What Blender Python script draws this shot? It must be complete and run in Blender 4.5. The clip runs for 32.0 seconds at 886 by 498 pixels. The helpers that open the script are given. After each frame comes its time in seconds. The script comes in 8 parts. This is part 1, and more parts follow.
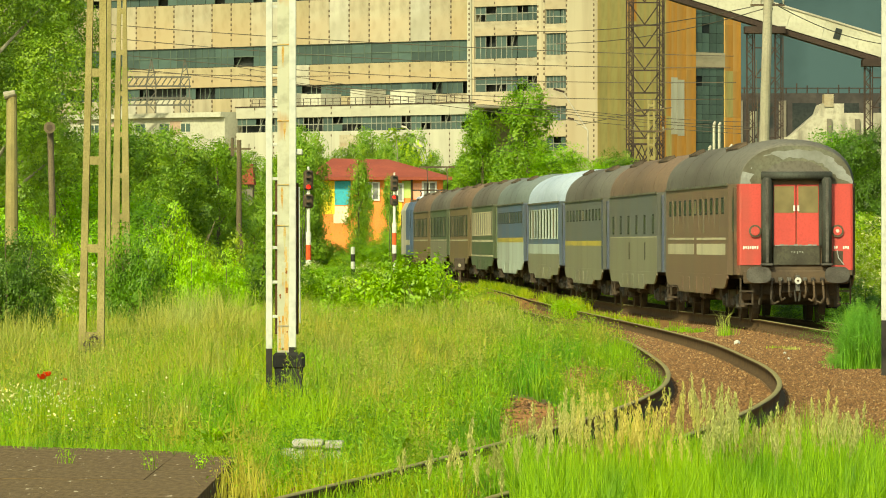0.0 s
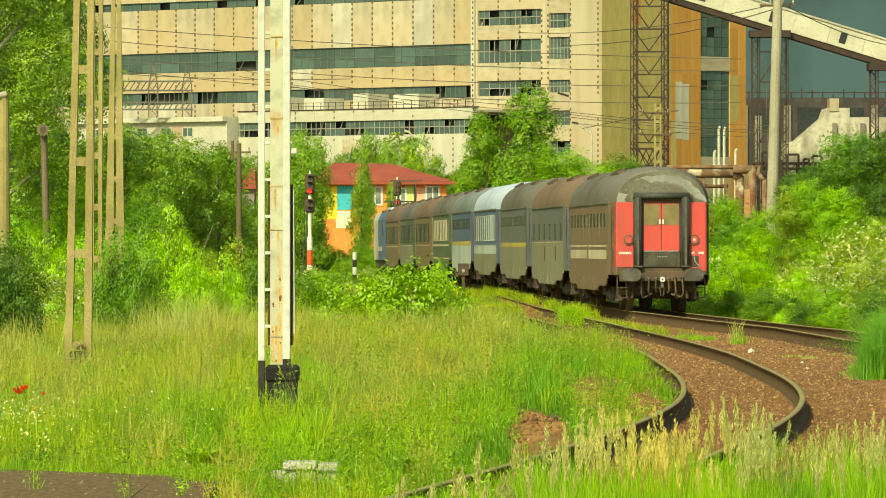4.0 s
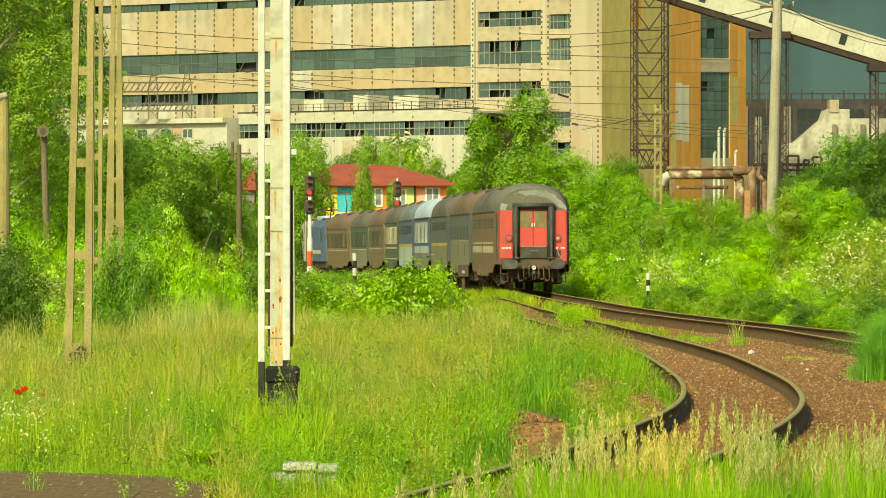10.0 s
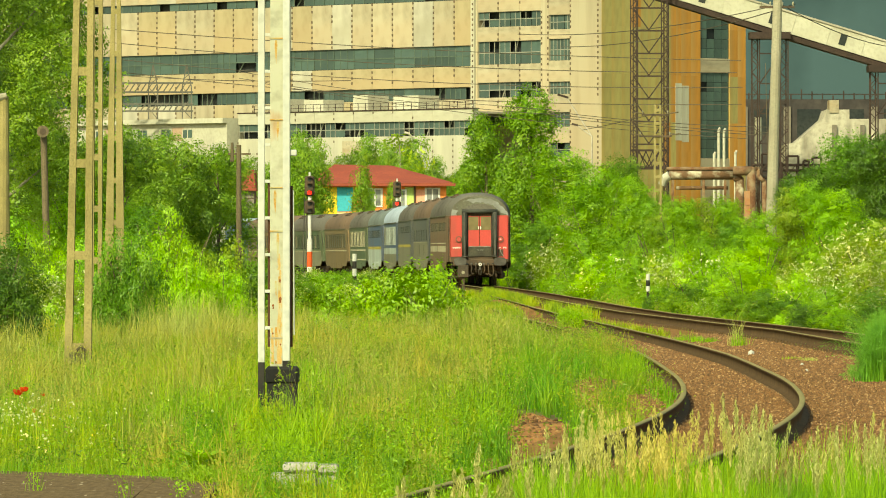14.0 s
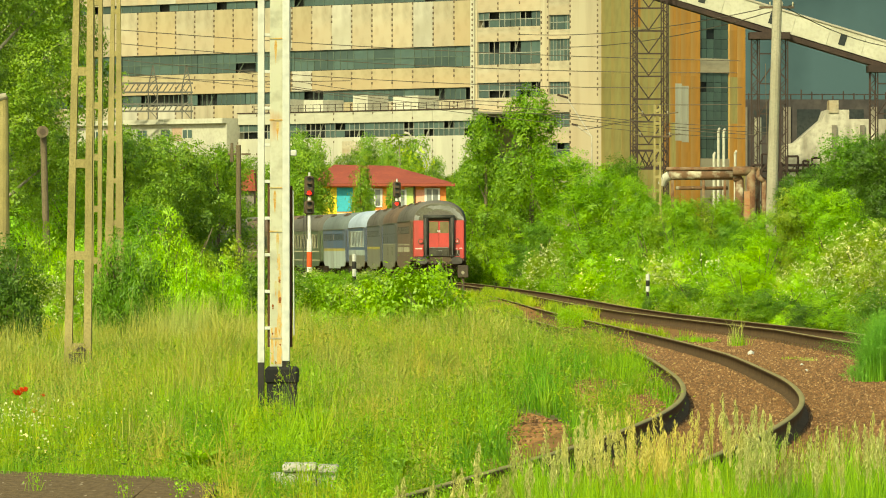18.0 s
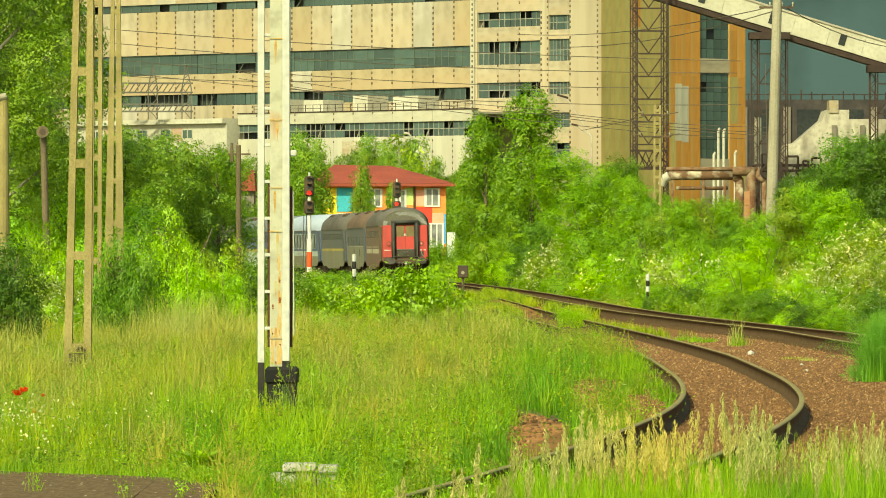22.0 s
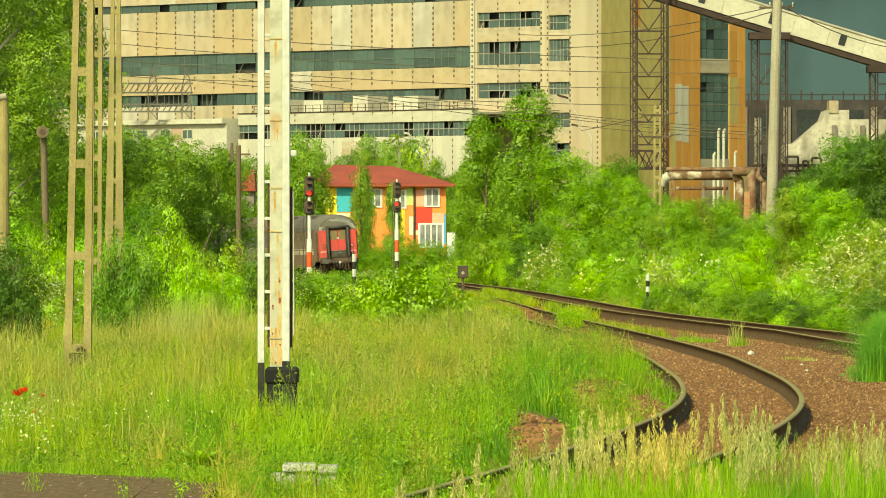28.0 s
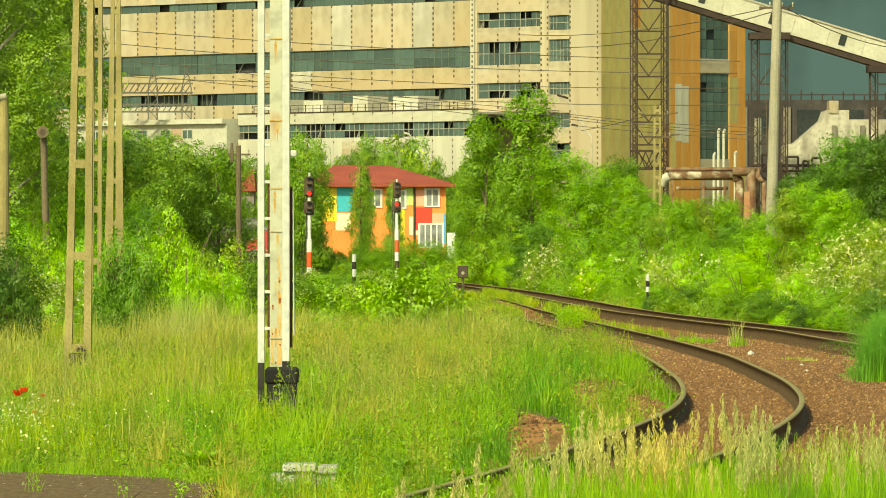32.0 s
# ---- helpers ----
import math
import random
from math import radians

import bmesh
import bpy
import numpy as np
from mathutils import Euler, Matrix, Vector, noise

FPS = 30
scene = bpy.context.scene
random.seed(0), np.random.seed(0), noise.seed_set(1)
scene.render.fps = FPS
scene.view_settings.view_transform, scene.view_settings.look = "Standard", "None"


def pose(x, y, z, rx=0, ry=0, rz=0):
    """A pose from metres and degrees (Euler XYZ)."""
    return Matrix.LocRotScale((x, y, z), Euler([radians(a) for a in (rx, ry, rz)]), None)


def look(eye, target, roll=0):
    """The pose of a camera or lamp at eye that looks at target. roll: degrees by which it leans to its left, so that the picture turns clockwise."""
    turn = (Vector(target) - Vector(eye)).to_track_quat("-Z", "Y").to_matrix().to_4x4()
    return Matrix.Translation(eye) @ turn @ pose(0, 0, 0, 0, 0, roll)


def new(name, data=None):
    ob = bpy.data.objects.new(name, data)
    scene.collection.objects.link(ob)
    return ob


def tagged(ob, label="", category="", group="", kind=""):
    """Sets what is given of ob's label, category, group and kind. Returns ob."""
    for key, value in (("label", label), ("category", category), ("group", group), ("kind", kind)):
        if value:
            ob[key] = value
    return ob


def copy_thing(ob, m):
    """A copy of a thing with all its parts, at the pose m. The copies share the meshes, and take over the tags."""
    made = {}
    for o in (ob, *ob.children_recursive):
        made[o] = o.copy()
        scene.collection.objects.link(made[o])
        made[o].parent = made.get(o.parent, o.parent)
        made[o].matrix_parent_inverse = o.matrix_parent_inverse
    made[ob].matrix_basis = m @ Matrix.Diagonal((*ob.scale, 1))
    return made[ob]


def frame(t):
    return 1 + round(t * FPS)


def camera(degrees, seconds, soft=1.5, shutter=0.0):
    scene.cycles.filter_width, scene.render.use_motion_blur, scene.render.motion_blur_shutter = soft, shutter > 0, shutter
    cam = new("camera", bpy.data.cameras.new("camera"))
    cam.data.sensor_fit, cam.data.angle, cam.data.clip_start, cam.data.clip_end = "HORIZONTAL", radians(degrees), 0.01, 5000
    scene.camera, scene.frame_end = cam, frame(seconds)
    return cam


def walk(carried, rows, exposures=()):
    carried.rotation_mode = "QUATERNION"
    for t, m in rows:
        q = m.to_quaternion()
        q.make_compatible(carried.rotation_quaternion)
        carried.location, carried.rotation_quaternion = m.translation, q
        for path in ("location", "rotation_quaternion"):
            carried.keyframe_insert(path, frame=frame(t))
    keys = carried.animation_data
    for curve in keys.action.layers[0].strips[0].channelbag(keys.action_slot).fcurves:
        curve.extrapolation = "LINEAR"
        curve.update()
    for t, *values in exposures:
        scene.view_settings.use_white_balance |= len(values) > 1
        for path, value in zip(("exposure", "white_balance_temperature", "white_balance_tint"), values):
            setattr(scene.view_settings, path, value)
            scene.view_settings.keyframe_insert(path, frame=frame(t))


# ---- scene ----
# camera: a long lens on a stand, which settles in the first seconds
cam = camera(7.868, 32.0, soft=0.95)
walk(cam, [
    (0.0, pose(0.0, -4.6, 1.84, 89.95, 0, -0.030)),
    (0.2, pose(0.0, -2.6, 1.84, 89.92, 0, -0.033)),
    (0.4, pose(0.0, -0.3, 1.84, 89.892, 0, -0.036)),
    (0.6, pose(0.0, 0.0, 1.84, 89.889, 0, -0.038)),
    (1.0, pose(0.0, 0.0, 1.84, 89.893, 0, -0.036)),
    (1.5, pose(0.0, 0.0, 1.84, 89.922, 0, -0.025)),
    (2.0, pose(0.0, 0.0, 1.84, 89.974, 0, -0.007)),
    (2.5, pose(0.0, 0.0, 1.84, 89.985, 0, 0.0)),
    (3.5, pose(0.0, 0.0, 1.84, 89.992, 0, 0.0)),
    (6.0, pose(0.0, 0.0, 1.84, 90.0, 0, 0.0)),
    (10.0, pose(0.0, 0.0, 1.84, 90.006, 0, 0.0)),
    (20.0, pose(0.0, 0.0, 1.84, 90.012, 0, -0.004)),
    (32.0, pose(0.0, 0.0, 1.84, 90.015, 0, -0.004)),
], exposures=[(0.0, 0.91, 8900, -11), (32.0, 0.90, 8900, -11)])

# ---- world and sun ----
SUN_EL, SUN_AZ = radians(38), radians(205)      # azimuth clockwise from +y
world = bpy.data.worlds.new("world")
scene.world = world
world.use_nodes = True
sky = world.node_tree.nodes.new("ShaderNodeTexSky")
sky.sky_type, sky.sun_disc = "NISHITA", False
sky.sun_elevation, sky.sun_rotation = SUN_EL, SUN_AZ
sky.air_density, sky.dust_density = 1.0, 2.0
bg = world.node_tree.nodes["Background"]
bg.inputs["Strength"].default_value = 0.12
world.node_tree.links.new(sky.outputs[0], bg.inputs["Color"])
sun = new("sun", bpy.data.lights.new("sun", "SUN"))
sun.data.energy, sun.data.angle, sun.data.color = 3.0, radians(2.0), (1.0, 0.95, 0.84)
sd = Vector((math.sin(SUN_AZ) * math.cos(SUN_EL), math.cos(SUN_AZ) * math.cos(SUN_EL), math.sin(SUN_EL)))
sun.matrix_world = look(sd * 50, (0, 0, 0))


# ---- materials ----
def nodes_of(name):
    m = bpy.data.materials.new(name)
    m.use_nodes = True
    t = m.node_tree
    return m, t, t.nodes["Principled BSDF"]


def rgba(c):
    return (c[0], c[1], c[2], 1.0)


def noise_mix(t, coord, scale, ca, cb, lo=0.35, hi=0.65, detail=4.0, stretch=None):
    """A colour that goes from ca to cb with a noise of that scale; ca and cb are colours or sockets."""
    n = t.nodes.new("ShaderNodeTexNoise")
    n.inputs["Scale"].default_value, n.inputs["Detail"].default_value = scale, detail
    if stretch:
        mp = t.nodes.new("ShaderNodeMapping")
        mp.inputs["Scale"].default_value = stretch
        t.links.new(coord, mp.inputs["Vector"])
        coord = mp.outputs[0]
    t.links.new(coord, n.inputs["Vector"])
    r = t.nodes.new("ShaderNodeMapRange")
    r.inputs["From Min"].default_value, r.inputs["From Max"].default_value = lo, hi
    t.links.new(n.outputs[0], r.inputs["Value"])
    x = t.nodes.new("ShaderNodeMix")
    x.data_type = "RGBA"
    t.links.new(r.outputs[0], x.inputs["Factor"])
    a, b = x.inputs[6], x.inputs[7]
    for sock, c in ((a, ca), (b, cb)):
        if isinstance(c, tuple):
            sock.default_value = rgba(c)
        else:
            t.links.new(c, sock)
    return x.outputs[2], n.outputs[0]


def surface(name, base, alt, dirt=None, scale=3.0, grain=40.0, rough=0.8, metal=0.0, bump=0.02, stretch=None, spread=0.0, lo=0.4, hi=0.7):
    """A weathered surface: base colour, a second tone in large patches, a fine grain, dirt in streaks."""
    m, t, p = nodes_of(name)
    co = t.nodes.new("ShaderNodeTexCoord").outputs["Object"]
    c, _ = noise_mix(t, co, scale, base, alt, stretch=stretch)
    g, gn = noise_mix(t, co, grain, c, tuple(0.72 * v for v in base), 0.45, 0.8)
    c = g
    if dirt:
        c, _ = noise_mix(t, co, scale * 0.6, c, dirt, lo, hi, stretch=stretch)
    if spread:
        info = t.nodes.new("ShaderNodeObjectInfo")
        hsv = t.nodes.new("ShaderNodeHueSaturation")
        mr = t.nodes.new("ShaderNodeMapRange")
        mr.inputs["To Min"].default_value, mr.inputs["To Max"].default_value = 1 - spread, 1 + spread
        t.links.new(info.outputs["Random"], mr.inputs["Value"])
        t.links.new(mr.outputs[0], hsv.inputs["Value"])
        t.links.new(c, hsv.inputs["Color"])
        c = hsv.outputs[0]
    t.links.new(c, p.inputs["Base Color"])
    p.inputs["Roughness"].default_value, p.inputs["Metallic"].default_value = rough, metal
    p.inputs["Specular IOR Level"].default_value = 0.5 if rough < 0.6 else 0.18
    if bump:
        b = t.nodes.new("ShaderNodeBump")
        b.inputs["Strength"].default_value, b.inputs["Distance"].default_value = 0.6, bump
        t.links.new(gn, b.inputs["Height"])
        t.links.new(b.outputs[0], p.inputs["Normal"])
    return m


def leafy(name, dark, light, glow=0.45, gloss=0.5, drift=0.9, stretch=None, spread=0.20, deep=0.62, each=(0.16, 0.84)):
    """Leaves and blades: a colour for each island, drifts of tone from spray to spray, some light through the leaf."""
    m, t, p = nodes_of(name)
    geo = t.nodes.new("ShaderNodeNewGeometry")
    co = t.nodes.new("ShaderNodeTexCoord").outputs["Object"]
    x = t.nodes.new("ShaderNodeMix")
    x.data_type = "RGBA"
    x.inputs[6].default_value, x.inputs[7].default_value = rgba(tuple(0.8 * v for v in dark)), rgba(tuple(1.08 * v for v in light))
    one = t.nodes.new("ShaderNodeMapRange")
    one.inputs["To Min"].default_value, one.inputs["To Max"].default_value = each
    t.links.new(geo.outputs["Random Per Island"], one.inputs["Value"])
    t.links.new(one.outputs[0], x.inputs["Factor"])
    c, _ = noise_mix(t, co, drift, x.outputs[2], tuple(0.5 * (a + b) * k for a, b, k in zip(dark, light, (1.42, 1.16, 0.9))), 0.46, 0.66, 3.0, stretch)
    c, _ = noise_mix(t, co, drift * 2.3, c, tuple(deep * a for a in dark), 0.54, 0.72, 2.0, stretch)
    info = t.nodes.new("ShaderNodeObjectInfo")
    hsv = t.nodes.new("ShaderNodeHueSaturation")
    mr = t.nodes.new("ShaderNodeMapRange")
    mr.inputs["To Min"].default_value, mr.inputs["To Max"].default_value = 1 - spread, 1 + spread
    t.links.new(info.outputs["Random"], mr.inputs["Value"])
    t.links.new(mr.outputs[0], hsv.inputs["Value"])
    t.links.new(c, hsv.inputs["Color"])
    c = hsv.outputs[0]
    t.links.new(c, p.inputs["Base Color"])
    p.inputs["Roughness"].default_value = gloss
    tr = t.nodes.new("ShaderNodeBsdfTranslucent")
    t.links.new(c, tr.inputs["Color"])
    mx = t.nodes.new("ShaderNodeMixShader")
    mx.inputs[0].default_value = glow
    t.links.new(p.outputs[0], mx.inputs[1])
    t.links.new(tr.outputs[0], mx.inputs[2])
    t.links.new(mx.outputs[0], t.nodes["Material Output"].inputs["Surface"])
    return m


def glowing(name, c, strength):
    m, t, p = nodes_of(name)
    p.inputs["Base Color"].default_value = rgba(c)
    p.inputs["Emission Color"].default_value = rgba(c)
    p.inputs["Emission Strength"].default_value = strength
    return m


def glass(name, c, rough=0.12, gloss=0.5):
    m, t, p = nodes_of(name)
    co = t.nodes.new("ShaderNodeTexCoord").outputs["Object"]
    col, _ = noise_mix(t, co, 1.3, c, tuple(v * 0.45 for v in c), 0.4, 0.7)
    t.links.new(col, p.inputs["Base Color"])
    p.inputs["Roughness"].default_value, p.inputs["Specular IOR Level"].default_value = rough, gloss
    return m


# ---- helpers for building ----
def link(name, bm, material, smooth=False):
    me = bpy.data.meshes.new(name)
    bm.to_mesh(me)
    bm.free()
    if smooth:
        for f in me.polygons:
            f.use_smooth = True
    me.materials.append(material)
    return new(name, me)


def part(name, bm, material, parent, label="", smooth=False):
    ob = link(name, bm, material, smooth)
    ob.parent = parent
    if label:
        ob["label"] = label
    return ob


def share(name, me, parent, m, label=""):
    ob = new(name, me)
    ob.parent = parent
    ob.matrix_basis = m
    if label:
        ob["label"] = label
    return ob


def thing(name, label, category, m, group=""):
    ob = new(name)
    ob.matrix_basis = m
    return tagged(ob, label, category, group)


def box(bm, x0, x1, y0, y1, z0, z1, bevel=0.0):
    r = bmesh.ops.create_cube(bm, size=1.0, matrix=Matrix.LocRotScale(((x0 + x1) / 2, (y0 + y1) / 2, (z0 + z1) / 2), None, (abs(x1 - x0), abs(y1 - y0), abs(z1 - z0))))
    if bevel:
        es = list({e for v in r["verts"] for e in v.link_edges})
        bmesh.ops.bevel(bm, geom=es, offset=bevel, segments=1, affect="EDGES")
    return bm


def bx(x0, x1, y0, y1, z0, z1, bevel=0.0):
    return box(bmesh.new(), x0, x1, y0, y1, z0, z1, bevel)


def rod(bm, a, b, r0, r1=None, n=8):
    a, b = Vector(a), Vector(b)
    d = b - a
    m = Matrix.Translation((a + b) / 2) @ d.to_track_quat("Z", "Y").to_matrix().to_4x4()
    bmesh.ops.create_cone(bm, cap_ends=True, segments=n, radius1=r0, radius2=r0 if r1 is None else r1, depth=d.length, matrix=m)
    return bm


def bar(bm, a, b, w, h=None):
    """A square bar from a to b."""
    a, b = Vector(a), Vector(b)
    d = b - a
    m = Matrix.Translation((a + b) / 2) @ d.to_track_quat("Z", "Y").to_matrix().to_4x4() @ Matrix.Diagonal((w, h or w, d.length, 1))
    bmesh.ops.create_cube(bm, size=1.0, matrix=m)
    return bm


def prism(bm, outline, y0, y1):
    """An outline of (x, z) carried from y0 to y1."""
    va = [bm.verts.new((x, y0, z)) for x, z in outline]
    vb = [bm.verts.new((x, y1, z)) for x, z in outline]
    n = len(outline)
    bm.faces.new(va)
    bm.faces.new(vb[::-1])
    for i in range(n):
        j = (i + 1) % n
        bm.faces.new((va[j], va[i], vb[i], vb[j]))
    return bm


def mesh_of(name, verts, quads, material):
    """A mesh from arrays: verts (n, 3), quads (m, 4)."""
    me = bpy.data.meshes.new(name)
    me.vertices.add(len(verts))
    me.vertices.foreach_set("co", np.asarray(verts, np.float32).ravel())
    q = np.asarray(quads, np.int32)
    k = q.shape[1]
    me.loops.add(q.size)
    me.loops.foreach_set("vertex_index", q.ravel())
    me.polygons.add(len(q))
    me.polygons.foreach_set("loop_start", np.arange(0, q.size, k, dtype=np.int32))
    me.update(calc_edges=True)
    me.materials.append(material)
    return me


# ---- plan: the lie of the two tracks, x to the right of the line of sight, y along it ----
def lie(x0, knots):
    """Integrates a table of (y, slope) into x(y)."""
    ys = np.arange(knots[0][0], knots[-1][0] + 0.01, 1.0)
    sl = np.interp(ys, [k[0] for k in knots], [k[1] for k in knots])
    xs = x0 + np.concatenate([[0], np.cumsum((sl[1:] + sl[:-1]) / 2)])
    return ys, xs, sl


MAIN_Y, MAIN_X, MAIN_S = lie(0.0, [(82, -0.1025), (100, -0.0659), (125, -0.0491), (145, -0.0453), (165, -0.0432), (200, -0.0433), (220, -0.0442), (260, -0.0426), (322, -0.044), (336, -0.0443), (350, -0.0485), (364, -0.0528), (378, -0.0582), (392, -0.0726), (406, -0.0917), (420, -0.1157), (434, -0.1494), (450, -0.1902), (470, -0.2242), (495, -0.2657), (530, -0.3237), (570, -0.3896), (620, -0.4715), (680, -0.5695)])
MAIN_X += 6.481 - np.interp(167, MAIN_Y, MAIN_X)
SIDE_Y, SIDE_X, SIDE_S = lie(0.0, [(20, 0.15), (48, 0.135), (62, 0.115), (72, 0.085), (83, 0.042), (95, 0.012), (108, -0.002), (130, -0.013), (155, -0.020), (190, -0.027), (240, -0.034), (330, -0.037), (420, -0.05)])
SIDE_X += 4.2 - np.interp(97, SIDE_Y, SIDE_X)
ARC = np.concatenate([[0], np.cumsum(np.hypot(1.0, np.diff(MAIN_X)))])


def rise(y):
    """Height of the rail heads."""
    return np.interp(y, [40, 100, 112, 130, 150, 185, 210, 235, 290, 330, 367, 420, 530, 620, 700], [0.0, 0.0, 0.03, 0.0, -0.04, -0.08, -0.04, 0.06, 0.20, 0.15, 0.08, 0.03, 0.03, 0.3, 0.36])


def rise_main(y):
    """Height of the running line's rail heads."""
    return np.interp(y, [40, 120, 137, 153, 182, 202, 222, 242, 267, 300, 330, 370, 420, 600], [0.03, 0.03, 0.108, 0.081, 0.05, 0.086, 0.17, 0.235, 0.275, 0.295, 0.27, 0.20, 0.15, 0.15])


def main_x(y):
    return float(np.interp(y, MAIN_Y, MAIN_X))


def side_x(y):
    return float(np.interp(y, SIDE_Y, SIDE_X))


def land(x, y):
    """Height of the ground."""
    return float(rise(y)) - 0.26
M_GROUND = surface("soil_and_short_grass", (0.10, 0.14, 0.02), (0.15, 0.17, 0.03), (0.12, 0.09, 0.04), 0.5, 8.0, 0.95)
M_BALLAST = surface("rusty_ballast", (0.205, 0.102, 0.032), (0.27, 0.145, 0.050), (0.12, 0.062, 0.020), 0.9, 18.0, 0.95, bump=0.04)
M_RAIL = surface("rusty_rail_side", (0.072, 0.043, 0.018), (0.105, 0.064, 0.027), None, 2.0, 30.0, 0.8, 0.0, 0.003)
M_HEAD = surface("worn_rail_head", (0.205, 0.178, 0.068), (0.25, 0.22, 0.09), None, 1.0, 30.0, 0.7, 0.0, 0.002)
M_STORM = surface("storm_cloud", (0.036, 0.070, 0.080), (0.046, 0.084, 0.094), None, 0.004, 0.02, 1.0, bump=0)


def ground_sheet():
    ys = np.concatenate([np.arange(-60, 700, 4.0), [800, 1000, 1400, 2000, 3000, 4500]])
    xs = np.concatenate([[-3000, -900, -300, -120], np.arange(-60, 61, 4.0), [120, 300, 900, 3000]])
    v = [(x, y, land(x, y)) for y in ys for x in xs]
    n = len(xs)
    q = [(j * n + i, j * n + i + 1, (j + 1) * n + i + 1, (j + 1) * n + i) for j in range(len(ys) - 1) for i in range(n - 1)]
    ob = new("ground", mesh_of("ground", v, q, M_GROUND))
    tagged(ob, "green and brown ground under grass and shrubs", "ground", kind="structure")


def strip(name, ys, xs, left, right, dz, material, lift):
    """A band along a track, from left to right of its middle, dz over the rail heads' level, with sloped shoulders."""
    prof = [(left - 0.75, dz - 0.42), (left, dz), (right, dz), (right + 0.75, dz - 0.42)]
    v, q = [], []
    for y, x in zip(ys, xs):
        v += [(x + o, y, float(lift(y)) + z) for o, z in prof]
    for j in range(len(ys) - 1):
        q += [(4 * j + i, 4 * j + i + 1, 4 * j + i + 5, 4 * j + i + 4) for i in range(3)]
    return new(name, mesh_of(name, v, q, material))


RAIL = [(-0.075, -0.205), (0.075, -0.205), (0.075, -0.190), (0.010, -0.165), (0.010, -0.045), (0.036, -0.034), (0.036, -0.008), (0.028, 0.0), (-0.028, 0.0), (-0.036, -0.008), (-0.036, -0.034), (-0.010, -0.045), (-0.010, -0.165), (-0.075, -0.190)]


def rail(name, ys, xs, sl, off, parent, lift):
    v, q = [], []
    n = len(RAIL)
    for y, x, s in zip(ys, xs, sl):
        k = 1 / math.hypot(1, s)
        for o, z in RAIL:
            v.append((x + (off + o) * k, y - (off + o) * s * k, float(lift(y)) + z))
    for j in range(len(ys) - 1):
        q += [(n * j + i, n * j + (i + 1) % n, n * (j + 1) + (i + 1) % n, n * (j + 1) + i) for i in range(n)]
    me = mesh_of(name, v, q, M_RAIL)
    me.materials.append(M_HEAD)
    me.polygons.foreach_set("material_index", np.tile([1 if i in (6, 7, 8) else 0 for i in range(n)], len(ys) - 1).astype(np.int32))
    ob = new(name, me)
    ob.parent = parent
    return ob


def seat_mesh():
    """The exposed end of a dark wooden sleeper under a rail."""
    bm = bx(-0.10, 0.10, -0.16, 0.16, -0.33, -0.200, 0.015)
    me = bpy.data.meshes.new("sleeper_seat")
    bm.to_mesh(me)
    bm.free()
    me.materials.append(surface("tarred_sleeper_wood", (0.085, 0.052, 0.024), (0.12, 0.076, 0.038), None, 2.0, 20.0, 0.9))
    return me


def tracks():
    for name, ys, xs, sl, y0, y1, lift, label in (("main_track", MAIN_Y, MAIN_X, MAIN_S, 84, 560, rise_main, "running line of rusty rails on brown ballast"), ("side_track", SIDE_Y, SIDE_X, SIDE_S, 22, 330, rise, "disused curving line of brown rails in gravel")):
        i, j = int(y0 - ys[0]), int(y1 - ys[0])
        bed = strip(name, ys[i:j], xs[i:j], -1.55, 1.55, -0.228, M_BALLAST, lift)
        tagged(bed, label, "railway track", kind="structure")
        for off in (-0.753, 0.753):
            cant = 0.055 if lift is rise_main and off < 0 else 0.0
            rail("rail", ys[i:j], xs[i:j], sl[i:j], off, bed, lift).location.z = cant
            for y in np.arange(y0 + 0.3, min(y1, 250), 0.62):
                x, s = float(np.interp(y, ys, xs)), float(np.interp(y, ys, sl))
                share("sleeper_seat", SEAT, bed, pose(x + off, y - off * s, float(lift(y)) + cant, 0, 0, -math.degrees(math.atan(s))))


def storm():
    bm = bmesh.new()
    n = 24
    lo = [bm.verts.new((4200 * math.sin(a), 4200 * math.cos(a), -20)) for a in np.linspace(-1.1, 1.1, n)]
    hi = [bm.verts.new((4200 * math.sin(a), 4200 * math.cos(a), 1500)) for a in np.linspace(-1.1, 1.1, n)]
    for i in range(n - 1):
        bm.faces.new((lo[i], lo[i + 1], hi[i + 1], hi[i]))
    ob = link("backdrop", bm, M_STORM)
    tagged(ob, "dark slate-blue bank of storm cloud", "sky", kind="structure")


SEAT = seat_mesh()
ground_sheet()
tracks()
storm()
# ---- the train ----
def paint(name, c, dirt=(0.13, 0.105, 0.068)):
    return surface(name, c, tuple(0.8 * v + 0.01 for v in c), dirt, 0.8, 25.0, 0.5, 0.0, 0.002, (1.0, 1.0, 0.22), lo=0.45, hi=0.8)


P_BROWN = paint("brown_coach_paint", (0.178, 0.108, 0.068))
P_RUST = paint("red_brown_coach_paint", (0.178, 0.124, 0.058))
P_BLUE = paint("blue_coach_paint", (0.072, 0.118, 0.19))
P_SLATE = paint("slate_coach_paint", (0.112, 0.120, 0.112))
P_OLIVE = paint("grey_olive_coach_paint", (0.205, 0.20, 0.13))
P_PALE = paint("pale_grey_coach_paint", (0.42, 0.49, 0.42))
P_GREEN = paint("green_coach_paint", (0.075, 0.112, 0.055))
P_CREAM = paint("cream_stripe_paint", (0.50, 0.46, 0.30))
P_YELLOW = paint("yellow_stripe_paint", (0.46, 0.37, 0.07))
P_CAB = paint("pale_cream_cab_paint", (0.52, 0.50, 0.38))
